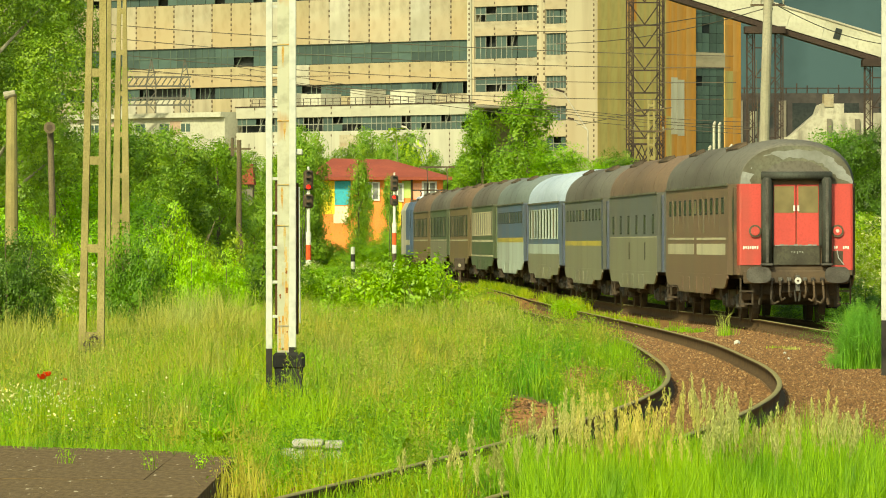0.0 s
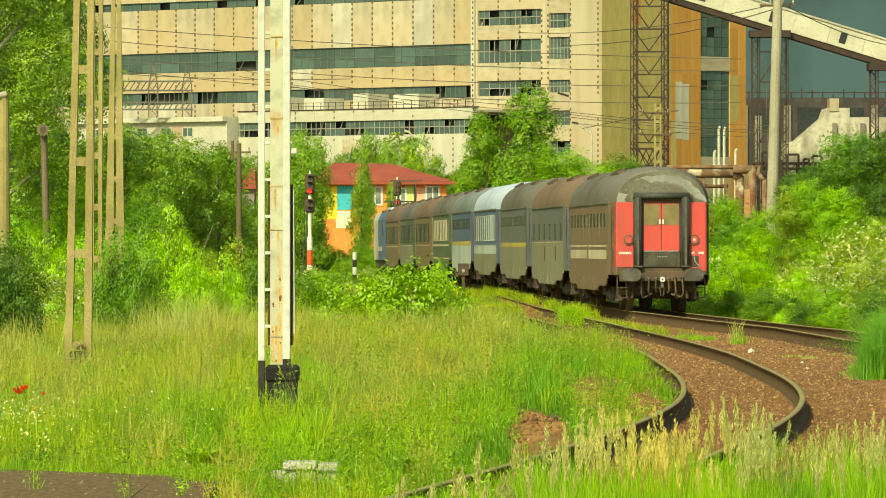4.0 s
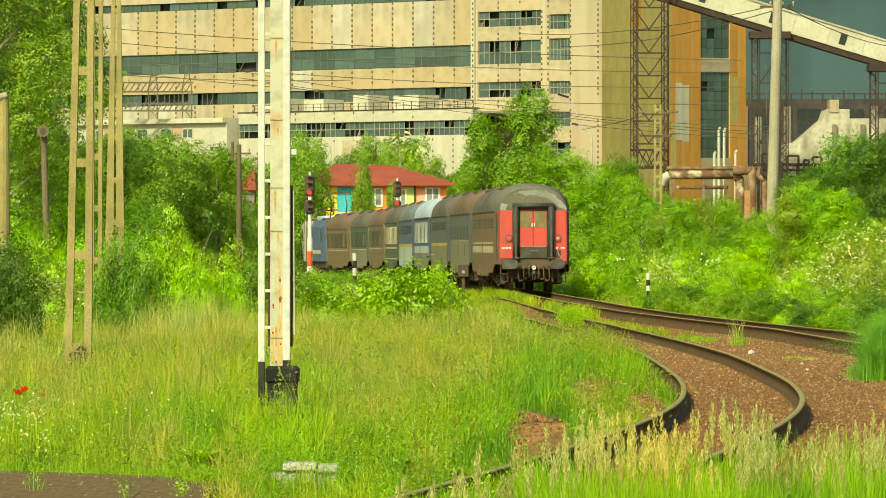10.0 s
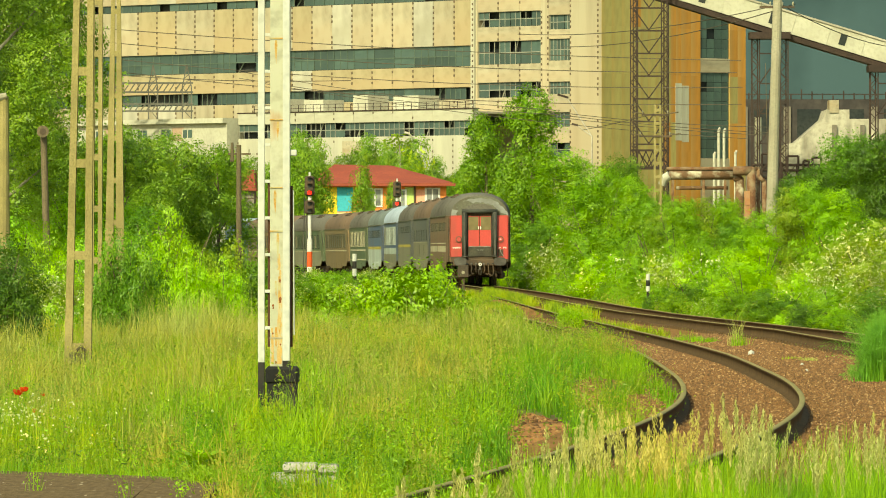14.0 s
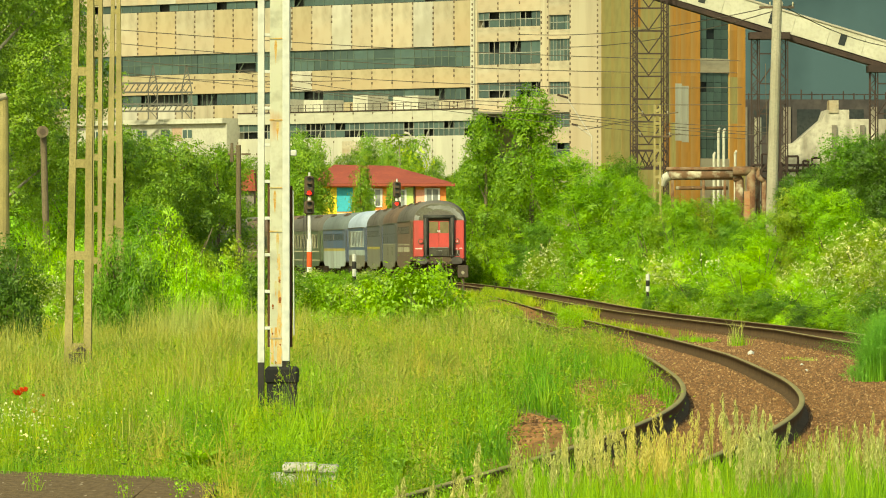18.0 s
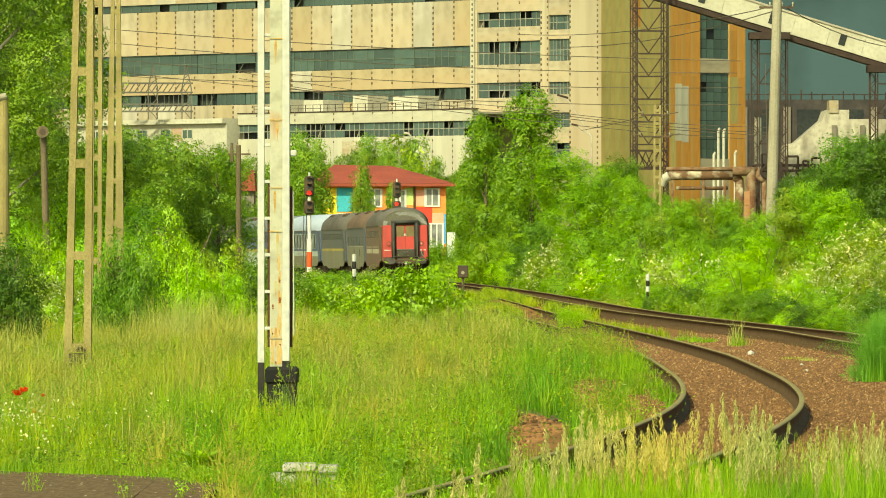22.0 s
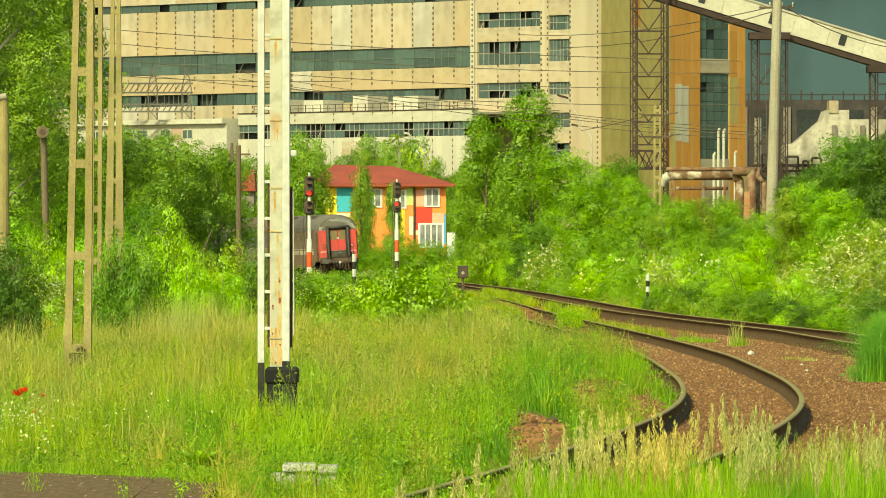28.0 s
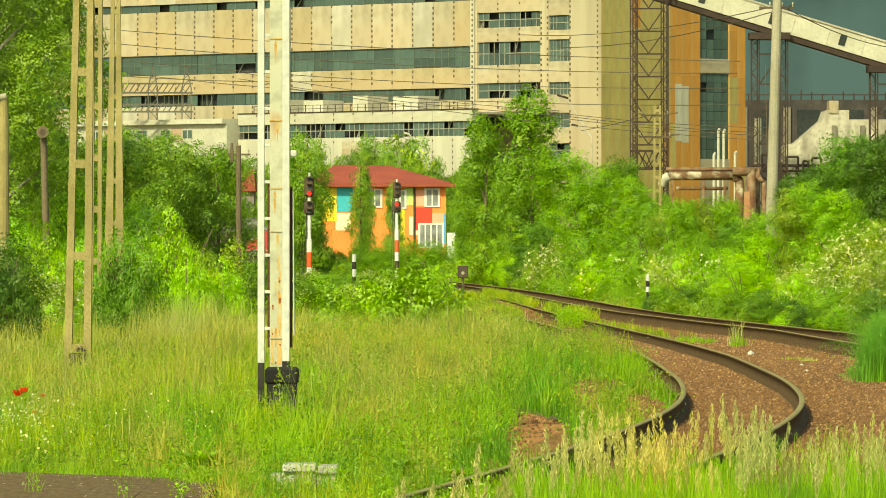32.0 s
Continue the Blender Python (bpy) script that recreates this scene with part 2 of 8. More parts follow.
P_NAVY = paint("dark_blue_end_paint", (0.036, 0.058, 0.10))
P_RED = surface("red_end_paint", (0.46, 0.050, 0.040), (0.40, 0.046, 0.038), (0.24, 0.055, 0.035), 2.2, 25.0, 0.5, 0, 0.002, (1, 1, 0.4), lo=0.5, hi=0.8)
P_ROOF = surface("sooty_grey_roof", (0.105, 0.102, 0.082), (0.14, 0.132, 0.104), (0.05, 0.04, 0.03), 0.5, 12.0, 0.75, 0, 0.003, (1, 0.3, 1))
P_ROOF_BROWN = surface("rusty_brown_roof", (0.14, 0.103, 0.07), (0.18, 0.12, 0.075), (0.07, 0.055, 0.04), 0.5, 12.0, 0.75, 0, 0.003, (1, 0.3, 1))
P_ROOF_PALE = surface("pale_blue_roof", (0.34, 0.42, 0.50), (0.40, 0.47, 0.53), (0.23, 0.28, 0.32), 0.5, 12.0, 0.6, 0, 0.003, (1, 0.3, 1))
P_ROOF_BLUE = surface("slate_green_roof", (0.135, 0.165, 0.148), (0.17, 0.20, 0.18), (0.08, 0.09, 0.08), 0.5, 12.0, 0.7, 0, 0.003, (1, 0.3, 1))
P_PATCH = surface("bare_grey_filler", (0.25, 0.275, 0.26), (0.30, 0.32, 0.30), (0.15, 0.155, 0.13), 2.0, 14.0, 0.7)
P_RIM = surface("worn_olive_grey_paint", (0.115, 0.120, 0.085), (0.15, 0.15, 0.105), (0.07, 0.06, 0.04), 2.5, 18.0, 0.7)
P_PLATE = surface("sooty_green_plate", (0.055, 0.056, 0.040), (0.075, 0.072, 0.05), (0.03, 0.026, 0.02), 2.5, 18.0, 0.7)
P_DARK = surface("sooty_iron", (0.046, 0.038, 0.029), (0.072, 0.057, 0.040), (0.115, 0.080, 0.048), 2.0, 20.0, 0.7, 0.2, 0.004)
P_RUBBER = surface("dusty_grey_rubber", (0.045, 0.052, 0.042), (0.070, 0.078, 0.062), (0.030, 0.032, 0.026), 2.0, 20.0, 0.7)
P_BUFFER = surface("worn_grey_iron", (0.085, 0.084, 0.072), (0.12, 0.116, 0.098), (0.04, 0.034, 0.028), 3.0, 25.0, 0.6, 0.3)
P_GLASS = glass("coach_window_glass", (0.03, 0.034, 0.030), 0.3, 0.15)
P_CURTAIN = glass("drawn_curtain_glass", (0.20, 0.16, 0.11), 0.3, 0.15)
P_GLASS_DOOR = glass("dusty_door_glass", (0.20, 0.165, 0.075), 0.35, 0.3)
P_WHITE = surface("white_enamel", (0.66, 0.66, 0.60), (0.5, 0.5, 0.44), None, 3.0, 20.0, 0.5)
# white enamel with a faint added glow; the disc itself is unlit
P_DISC_GLOW = glowing("white_disc_with_glow", (0.42, 0.42, 0.38), 0.03)

HALF, EAVE, TOP, SILL = 1.40, 3.06, 4.07, 1.05


def roof_line(w, n=14, crown=1.0):
    """The roof's outline from one eave to the other; crown: how high it rises."""
    pts = []
    for i in range(n + 1):
        a = math.pi * i / n
        c, s = math.cos(a), math.sin(a)
        pts.append((w * math.copysign(abs(c) ** 0.86, c), EAVE + (TOP - EAVE) * crown * abs(s) ** 0.94))
    return pts


def shell(name, stations, outline, material, parent, label=""):
    """A skin through outlines at stations (y, half width)."""
    bm = bmesh.new()
    rings = [[bm.verts.new((x, y, z)) for x, z in outline(w)] for y, w in stations]
    for a, b in zip(rings, rings[1:]):
        for i in range(len(a) - 1):
            bm.faces.new((a[i], a[i + 1], b[i + 1], b[i]))
    bm.faces.new(rings[0])
    bm.faces.new(rings[-1][::-1])
    bmesh.ops.recalc_face_normals(bm, faces=bm.faces)
    return part(name, bm, material, parent, label, smooth=False)


def wheel_mesh():
    bm = bmesh.new()
    for x in (-0.75, 0.75):
        rod(bm, (x - 0.065, 0, 0), (x + 0.065, 0, 0), 0.46, n=20)
        rod(bm, (x - 0.09 * math.copysign(1, x), 0, 0), (x - 0.065 * math.copysign(1, x), 0, 0), 0.49, n=20)
    rod(bm, (-0.95, 0, 0), (0.95, 0, 0), 0.08, n=10)
    me = bpy.data.meshes.new("wheelset")
    bm.to_mesh(me)
    bm.free()
    me.materials.append(P_DARK)
    return me


WHEELSET = wheel_mesh()
WHEELS = []


def bogie(parent, y):
    bm = bmesh.new()
    ends = []
    for x in (-1.0, 1.0):
        box(bm, x - 0.07, x + 0.07, y - 1.75, y + 1.75, 0.52, 0.72, 0.03)
        for e in (-1.28, 1.28):
            ends.append((x, y + e))
            rod(bm, (x, y + e - 0.36, 0.34), (x, y + e - 0.36, 0.70), 0.11, n=10)
            rod(bm, (x, y + e + 0.36, 0.34), (x, y + e + 0.36, 0.70), 0.11, n=10)
        box(bm, x - 0.10, x + 0.10, y - 0.45, y + 0.45, 0.36, 0.52, 0.02)
    box(bm, -1.0, 1.0, y - 0.22, y + 0.22, 0.5, 0.8, 0.03)
    for e in (-1.75, 1.75):
        box(bm, -1.05, 1.05, y + e - 0.06, y + e + 0.06, 0.5, 0.64)
    b = part("bogie", bm, P_DARK, parent)
    for x, ye in ends:
        s = math.copysign(1, x)
        bm = bx(x - 0.14, x + 0.14, ye - 0.17, ye + 0.17, 0.30, 0.62, 0.03)
        rod(bm, (x + s * 0.13, ye, 0.46), (x + s * 0.20, ye, 0.46), 0.11, n=12)
        part("axle_box", bm, P_BUFFER, b)
    for e in (-1.28, 1.28):
        w = share("wheelset", WHEELSET, b, pose(0, y + e, 0.46))
        WHEELS.append((w, y + e))
    return b


def stripe(parent, material, z0, z1, ya, yb, name="stripe", proud=0.006, hw=HALF):
    for sx in (-1, 1):
        x = sx * hw
        part(name, bx(min(x, x + sx * proud), max(x, x + sx * proud), ya, yb, z0, z1), material, parent)


def window(parent, y, z0, z1, w, frame_mat=None, hw=HALF):
    """A window in both side walls: a pane set in a raised frame."""
    for sx in (-1, 1):
        x = sx * hw
        f = bmesh.new()
        t = 0.035
        xa, xb = sorted((x, x + sx * (0.014 if frame_mat else 0.007)))
        for a in ((y - w / 2 - t, y - w / 2, z0 - t, z1 + t), (y + w / 2, y + w / 2 + t, z0 - t, z1 + t), (y - w / 2, y + w / 2, z0 - t, z0), (y - w / 2, y + w / 2, z1, z1 + t)):
            box(f, xa, xb, *a)
        fr = part("window", f, frame_mat or P_RUBBER, parent)
        xa, xb = sorted((x, x + sx * 0.004))
        part("pane", bx(xa, xb, y - w / 2, y + w / 2, z0, z1), P_CURTAIN if int(abs(y) * 13) % 4 == 0 else P_GLASS, fr)


def buffers(parent, y, sgn):
    """Buffers, coupling, hoses and steps of one coach end."""
    for x in (-0.86, 0.86):
        bm = bmesh.new()
        rod(bm, (x, y, 1.06), (x, y + sgn * 0.42, 1.06), 0.12, n=14)
        prism(bm, [(x + 0.27 * math.copysign(abs(math.cos(a)) ** 0.6, math.cos(a)), 1.06 + 0.18 * math.copysign(abs(math.sin(a)) ** 0.8, math.sin(a))) for a in (k * math.pi / 12 for k in range(24))], y + sgn * 0.40, y + sgn * 0.47)
        rod(bm, (x, y + sgn * 0.02, 1.06), (x, y + sgn * 0.20, 1.06), 0.17, n=14)
        bmesh.ops.recalc_face_normals(bm, faces=bm.faces)
        part("buffer", bm, P_BUFFER, parent, "worn grey oblong buffer")
    bm = bmesh.new()
    rod(bm, (0, y, 1.02), (0, y + sgn * 0.3, 1.02), 0.07, n=10)
    part("draw_hook", bm, P_DARK, parent)
    # brake hoses in loops, each with a grey cock
    for x, l in ((-0.55, 0.42), (-0.36, 0.50), (-0.17, 0.58), (0.18, 0.56), (0.36, 0.48), (0.56, 0.44)):
        bm = bmesh.new()
        pts = [(x, 0.10, 0.98), (x * 1.02, 0.24, 0.82), (x * 1.05, 0.26, l + 0.10), (x * 0.94, 0.22, l), (x * 0.72, 0.16, l + 0.05)]
        for a, b in zip(pts, pts[1:]):
            rod(bm, (a[0], y + sgn * a[1], a[2]), (b[0], y + sgn * b[1], b[2]), 0.026, n=7)
        part("brake_hose", bm, P_DARK, parent)
        part("brake_cock", bx(x - 0.045, x + 0.045, y + sgn * 0.05, y + sgn * 0.17, 0.92, 1.0, 0.01), P_BUFFER, parent)
    for x in (-1.08, 1.08):
        bm = bmesh.new()
        for e in (-0.13, 0.13):
            bar(bm, (x + e, y - sgn * 0.15, 1.0), (x + e, y - sgn * 0.15, 0.42), 0.035)
        for z in (0.42, 0.70):
            box(bm, x - 0.15, x + 0.15, y - sgn * 0.28, y - sgn * 0.08, z - 0.015, z + 0.015)
        part("foot_step", bm, P_DARK, parent)
    bm = bmesh.new()
    box(bm, -0.95, 0.95, y - sgn * 0.75, y - sgn * 0.35, 0.60, 0.98, 0.04)
    box(bm, -0.30, 0.30, y - sgn * 0.6, y - sgn * 0.1, 0.66, 0.95, 0.03)
    for x in (-0.7, -0.45, 0.42, 0.68):
        bar(bm, (x, y - sgn * 0.35, 0.9), (x * 1.1, y - sgn * 0.3, 0.40), 0.06)
    part("headstock_gear", bm, P_DARK, parent)
    bm = bar(bmesh.new(), (0, y + sgn * 0.28, 1.05), (0, y + sgn * 0.34, 0.70), 0.09)
    for e in (-0.06, 0.06):
        bar(bm, (e, y + sgn * 0.33, 0.72), (e * 0.6, y + sgn * 0.30, 0.48), 0.035)
    part("screw_link", bm, P_BUFFER, parent)


def gangway(parent, y, sgn, doors=True):
    """Rubber gangway tubes round the end door."""
    for x in (-0.66, 0.66):
        bm = rod(bmesh.new(), (x, y + sgn * 0.14, 1.30), (x, y + sgn * 0.14, 3.20), 0.112, n=14)
        part("gangway_tube", bm, P_RUBBER, parent, "dusty grey rubber gangway tube", smooth=True)
        part("rubbing_strip", bx(x - 0.035, x + 0.035, y + sgn * 0.245, y + sgn * 0.265, 1.32, 3.18, 0.008), P_BUFFER, parent)
        part("tube_foot", bx(x - 0.125, x + 0.125, y, y + sgn * 0.26, 1.26, 1.31, 0.01), P_BUFFER, parent, "worn metal foot of the tube")
    part("gangway_top", rod(bmesh.new(), (-0.78, y + sgn * 0.15, 3.23), (0.78, y + sgn * 0.15, 3.23), 0.085, n=14), P_RUBBER, parent, "dusty grey rubber gangway roll", smooth=True)
    part("rain_lip", bx(-0.76, 0.76, y, y + sgn * 0.10, 3.31, 3.335, 0.005), P_BUFFER, parent)
    bm = bmesh.new()
    box(bm, -0.52, 0.52, y, y + sgn * 0.05, 1.27, 1.70, 0.01)
    for x in (-0.40, 0.0, 0.40):
        box(bm, x - 0.012, x + 0.012, y + sgn * 0.05, y + sgn * 0.062, 1.29, 1.66)
    part("fall_plate", bm, P_PLATE, parent, "dark grey-green folded fall plate")
    bm = bmesh.new()
    for k in range(9):
        a, b = -0.47 + k * 0.104, -0.47 + (k + 1) * 0.104 - 0.01 * (k % 3)
        box(bm, a, b, y + sgn * 0.052, y + sgn * 0.060, 1.692 + 0.004 * (k % 2), 1.716 + 0.007 * ((k * 5) % 3))
    part("bridge_edge", bm, P_PATCH, parent, "scraped bright edge")
    bm = bmesh.new()
    for k in range(5):
        box(bm, -0.12 + k * 0.06, -0.085 + k * 0.06, y + sgn * 0.051, y + sgn * 0.054, 1.55 - 0.015 * (k % 3), 1.575)
    tagged(part("chalk_mark", bm, P_PATCH, parent), kind="stuff")
    if doors:
        for sx in (-1, 1):
            d = part("end_door", bx(sx * 0.010, sx * 0.50, y, y + sgn * 0.03, 1.70, 3.04, 0.008), P_RED, parent, "red door leaf with dusty glass")
            part("pane", bx(sx * 0.05, sx * 0.485, y + sgn * 0.03, y + sgn * 0.036, 2.42, 3.0), P_GLASS_DOOR, d)
            part("handle", bx(sx * 0.025, sx * 0.065, y + sgn * 0.036, y + sgn * 0.06, 2.46, 2.58), P_WHITE, d, "white handle")
        part("door_recess", bx(-0.54, 0.54, y - sgn * 0.01, y + sgn * 0.004, 1.62, 3.12), P_DARK, parent)
        for x in (-0.53, 0.53):
            part("door_post", bx(x - 0.03, x + 0.03, y, y + sgn * 0.06, 1.70, 3.10), P_RUBBER, parent)


def coach(name, label, side, low, roof, end, L=19.15, skirt=0.60, split=1.80):
    """A coach, y along it, its rear end at -L/2."""
    c = thing(name, label, "railway coach", pose(0, 0, 0), "coaches of the train")
    h = L / 2
    wide = [(-h, 1.235), (-h + 0.02, 1.24), (-h + 1.1, HALF), (h - 1.1, HALF), (h - 0.02, 1.24), (h, 1.235)]
    shell("body", wide, lambda w: [(w, SILL), (w, EAVE), (-w, EAVE), (-w, SILL)], side, c)
    bm = bmesh.new()
    half = [(0.0, 1.235, 0.83), (0.12, 1.25, 0.88), (0.35, 1.285, 0.925), (0.7, 1.33, 0.955), (1.1, HALF, 0.975), (2.4, HALF, 1.0)]
    domed = [(-h + u, w, k) for u, w, k in half] + [(h - u, w, k) for u, w, k in half[::-1]]
    rings = [[bm.verts.new((x, y, z)) for x, z in roof_line(w, 22, k)] for y, w, k in domed]
    for a, b in zip(rings, rings[1:]):
        for i in range(22):
            bm.faces.new((a[i], a[i + 1], b[i + 1], b[i]))
    for r in (rings[0], rings[-1]):
        bm.faces.new(r)
    bmesh.ops.recalc_face_normals(bm, faces=bm.faces)
    for f in bm.faces:
        f.smooth = len(f.verts) == 4
    part("roof", bm, roof, c)
    shell("lower_side", [(-h + 1.1, HALF + 0.004), (h - 1.1, HALF + 0.004)], lambda w: [(w, SILL), (w, split), (-w, split), (-w, SILL)], low, c)
    bm = bmesh.new()
    for x in (-HALF, HALF):
        prism(bm, [(-h + 1.2, 1.05), (-h + 1.2, 0.97), (-h + 1.6, 0.80), (-h + 2.1, 0.74), (-h + 4.6, 0.74), (-h + 5.0, 0.68), (-h + 5.3, skirt), (h - 5.3, skirt), (h - 5.0, 0.68), (h - 4.6, 0.74), (h - 2.1, 0.74), (h - 1.6, 0.80), (h - 1.2, 0.97), (h - 1.2, 1.05)], x - 0.02, x + 0.02)
    for v in bm.verts:
        v.co = (v.co.y, v.co.x, v.co.z)
    bmesh.ops.recalc_face_normals(bm, faces=bm.faces)
    part("skirt", bm, low, c)
    # hatches, slots and dark gaps along the skirt
    for k in range(5):
        y = -h + 5.6 + k * (L - 11.6) / 4
        for sx in (-1, 1):
            x = sx * (HALF + 0.02)
            part("skirt_hatch", bx(min(x, x + sx * 0.012), max(x, x + sx * 0.012), y - 0.32, y + 0.32, skirt + 0.03, 0.97, 0.004), low, c)
    bm = bmesh.new()
    box(bm, -1.2, 1.2, -h + 0.2, h - 0.2, 0.96, SILL + 0.05)
    for i in range(5):
        y = -h + 5.4 + i * (L - 10.8) / 4
        box(bm, -1.25, 1.25, y - 0.6, y + 0.6, 0.46 + 0.1 * (i % 2), 1.0, 0.05)
    part("underframe", bm, P_DARK, c)
    part("gutter", box(bx(HALF, HALF + 0.035, -h + 1.1, h - 1.1, EAVE - 0.03, EAVE + 0.02), -HALF - 0.035, -HALF, -h + 1.1, h - 1.1, EAVE - 0.03, EAVE + 0.02), P_RIM, c, "worn pale gutter")
    for y in (-h + 3.35, h - 3.35):
        bogie(c, y)
    for sgn in (-1, 1):
        part("end_wall", bx(-1.23, 1.23, sgn * h, sgn * (h + 0.008), SILL, EAVE - 0.01), end, c)
        buffers(c, sgn * h, sgn)
        gangway(c, sgn * (h + 0.012), sgn, sgn < 0)
        for sx in (-1, 1):
            # entrance door in the tapered end
            d = part("side_door", bx(sx * 1.27, sx * 1.335, sgn * (h - 0.30), sgn * (h - 0.9), 1.05, 2.98, 0.01), end, c)
            part("pane", bx(sx * 1.335, sx * 1.342, sgn * (h - 0.38), sgn * (h - 0.78), 2.0, 2.75), P_GLASS, d)
            part("hand_rail", rod(bmesh.new(), (sx * 1.35, sgn * (h - 0.97), 1.3), (sx * 1.35, sgn * (h - 0.97), 2.5), 0.016, n=6), P_BUFFER, c)
    # long narrow vents along the roof
    for y, l in ((-h + 5.2, 1.5), (h - 3.4, 1.1)) if roof is not P_ROOF_PALE else ():
        for sx in (-1, 1):
            v = bmesh.new()
            box(v, -0.13, 0.13, y - l, y + l, -0.05, 0.09, 0.03)
            for k in range(int(l * 4)):
                box(v, -0.145, 0.145, y - l + 0.2 + k * 0.5, y - l + 0.26 + k * 0.5, 0.07, 0.105)
            bmesh.ops.transform(v, matrix=pose(sx * 0.80, 0, 3.88, 0, sx * 29, 0), verts=v.verts)
            part("roof_vent", v, P_DARK, c, "dark ribbed roof vent")
    for k in range(5):
        y = -h + 2.4 + k * (L - 4.8) / 4
        rib = bmesh.new()
        prof = roof_line(HALF + 0.004, 22, 1.005)
        for p, q in zip(prof, prof[1:]):
            bar(rib, (p[0], y, p[1]), (q[0], y, q[1]), 0.03, 0.006)
        part("roof_seam", rib, roof, c)
    return c, h


def arch_band(h, outer, inner, proud, n=72):
    """A thin plate on the flat of a roof's end, between two fractions of its height at each angle."""
    bm = bmesh.new()
    prof = roof_line(1.235, n, 0.83)
    va = []
    for i, (x, z) in enumerate(prof):
        ko, ki = outer(i / n), inner(i / n)
        if ko - ki < 0.004:
            va.append(None)
            continue
        ring = []
        for yy in (-h - proud, -h):
            for k in (ko, ki):
                ring.append(bm.verts.new((x * k, yy, EAVE + (z - EAVE) * k)))
        va.append(ring)
    for a, b in zip(va, va[1:]):
        if a and b:
            bm.faces.new((a[0], a[1], b[1], b[0]))
            bm.faces.new((a[0], b[0], b[2], a[2]))
            bm.faces.new((a[1], a[3], b[3], b[1]))
    bmesh.ops.recalc_face_normals(bm, faces=bm.faces)
    return bm


def window_row(c, h, n, z0, z1, w, frame_mat=None, start=2.4):
    """n windows at even steps along a coach."""
    for i in range(n):
        window(c, -h + start + i * (2 * h - 2 * start) / (n - 1), z0, z1, w, frame_mat)


def rake():
    """The coaches from the rear one to the front one."""
    out = []
    # 1: brown sleeper with red end
    c, h = coach("sleeping_coach", "brown sleeping coach with red end and cream side stripes", P_BROWN, P_BROWN, P_ROOF, P_DARK)
    for sx in (-1, 1):
        part("end_panel", bx(sx * 0.77, sx * 1.205, -h - 0.022, -h - 0.010, 1.16 if sx > 0 else 1.27, 3.055, 0.006), P_RED, c, "red corner panel with tail lamp")
        bm = rod(bmesh.new(), (sx * 0.905, -h - 0.02, 2.02), (sx * 0.905, -h - 0.07, 2.02), 0.138, n=20)
        lamp = part("tail_lamp", bm, P_RIM, c, "round tail lamp with rubber ring")
        part("lens", rod(bmesh.new(), (sx * 0.905, -h - 0.068, 2.02), (sx * 0.905, -h - 0.085, 2.02), 0.098, n=18), P_RED, lamp)
        part("bulb_glass", rod(bmesh.new(), (sx * 0.905, -h - 0.085, 2.02), (sx * 0.905, -h - 0.09, 2.02), 0.04, n=10), P_DISC_GLOW if sx > 0 else P_RED, lamp)
        m = bmesh.new()
        for i in range(7):
            if sx > 0 and i in (2, 3):
                continue
            box(m, sx * 1.0 - 0.17 + i * 0.05, sx * 1.0 - 0.135 + i * 0.05, -h - 0.026, -h - 0.022, 1.62 + 0.014 * (i % 2), 1.69)
        part("marking", m, P_WHITE, c)
        # the corner folds back towards the side
        bm = bmesh.new()
        ring = [(sx * 1.205, -h - 0.021), (sx * 1.245, -h - 0.005), (sx * 1.268, -h + 0.10), (sx * 1.285, -h + 0.22), (sx * 1.20, -h + 0.22), (sx * 1.19, -h - 0.008)]
        lo = [bm.verts.new((x, y, 1.16 if sx > 0 else 1.27)) for x, y in ring]
        hi = [bm.verts.new((x, y, 3.055)) for x, y in ring]
        bm.faces.new(lo)
        bm.faces.new(hi[::-1])
        for k in range(6):
            bm.faces.new((lo[k], lo[(k + 1) % 6], hi[(k + 1) % 6], hi[k]))
        bmesh.ops.recalc_face_normals(bm, faces=bm.faces)
        part("corner", bm, P_RED, c)
    part("step_recess", bx(0.80, 1.03, -h - 0.03, -h - 0.02, 1.27, 1.58), P_DARK, c)
    bm = rod(bmesh.new(), (0.90, -h - 0.04, 1.60), (0.93, -h - 0.06, 1.42), 0.013, n=6)
    rod(bm, (0.93, -h - 0.06, 1.42), (1.05, -h - 0.05, 1.28), 0.013, n=6)
    part("hose", bm, P_PATCH, c)
    # bare filler over the roof's end, following its curve: broad over the door, thin down to one corner
    def wobble(u):
        return 0.018 * math.sin(u * 54) + 0.012 * math.sin(u * 19 + 1) + 0.008 * math.sin(u * 131)

    def fill(u):
        return max(0.0, min(1.0, 14 * u + 0.2, 16 * (0.66 - u)))
    part("filler_patch", arch_band(h, lambda u: 0.90 + 0.10 * max(0, 1 - u / 0.16) - 0.02 * u + wobble(u), lambda u: 0.90 + 0.10 * max(0, 1 - u / 0.16) - 0.02 * u - fill(u) * (0.24 - 0.09 * abs(u - 0.3)) + wobble(u * 1.3 + 2), 0.007), P_PATCH, c, "bare grey filler on the roof end")
    part("filler_corner", arch_band(h, lambda u: 0.99 if u > 0.90 else 0.5, lambda u: 0.80 + wobble(u) if u > 0.90 else 0.5, 0.006), P_PATCH, c, "grey filler at the roof's corner")
    part("roof_rim", arch_band(h, lambda u: 0.995, lambda u: 0.60 + 0.5 * wobble(u), 0.003), P_RIM, c, "worn olive-grey rim of the roof end")
    part("buffer_beam", bx(-1.16, 1.16, -h - 0.10, -h + 0.1, 0.86, 1.16, 0.03), P_DARK, c)
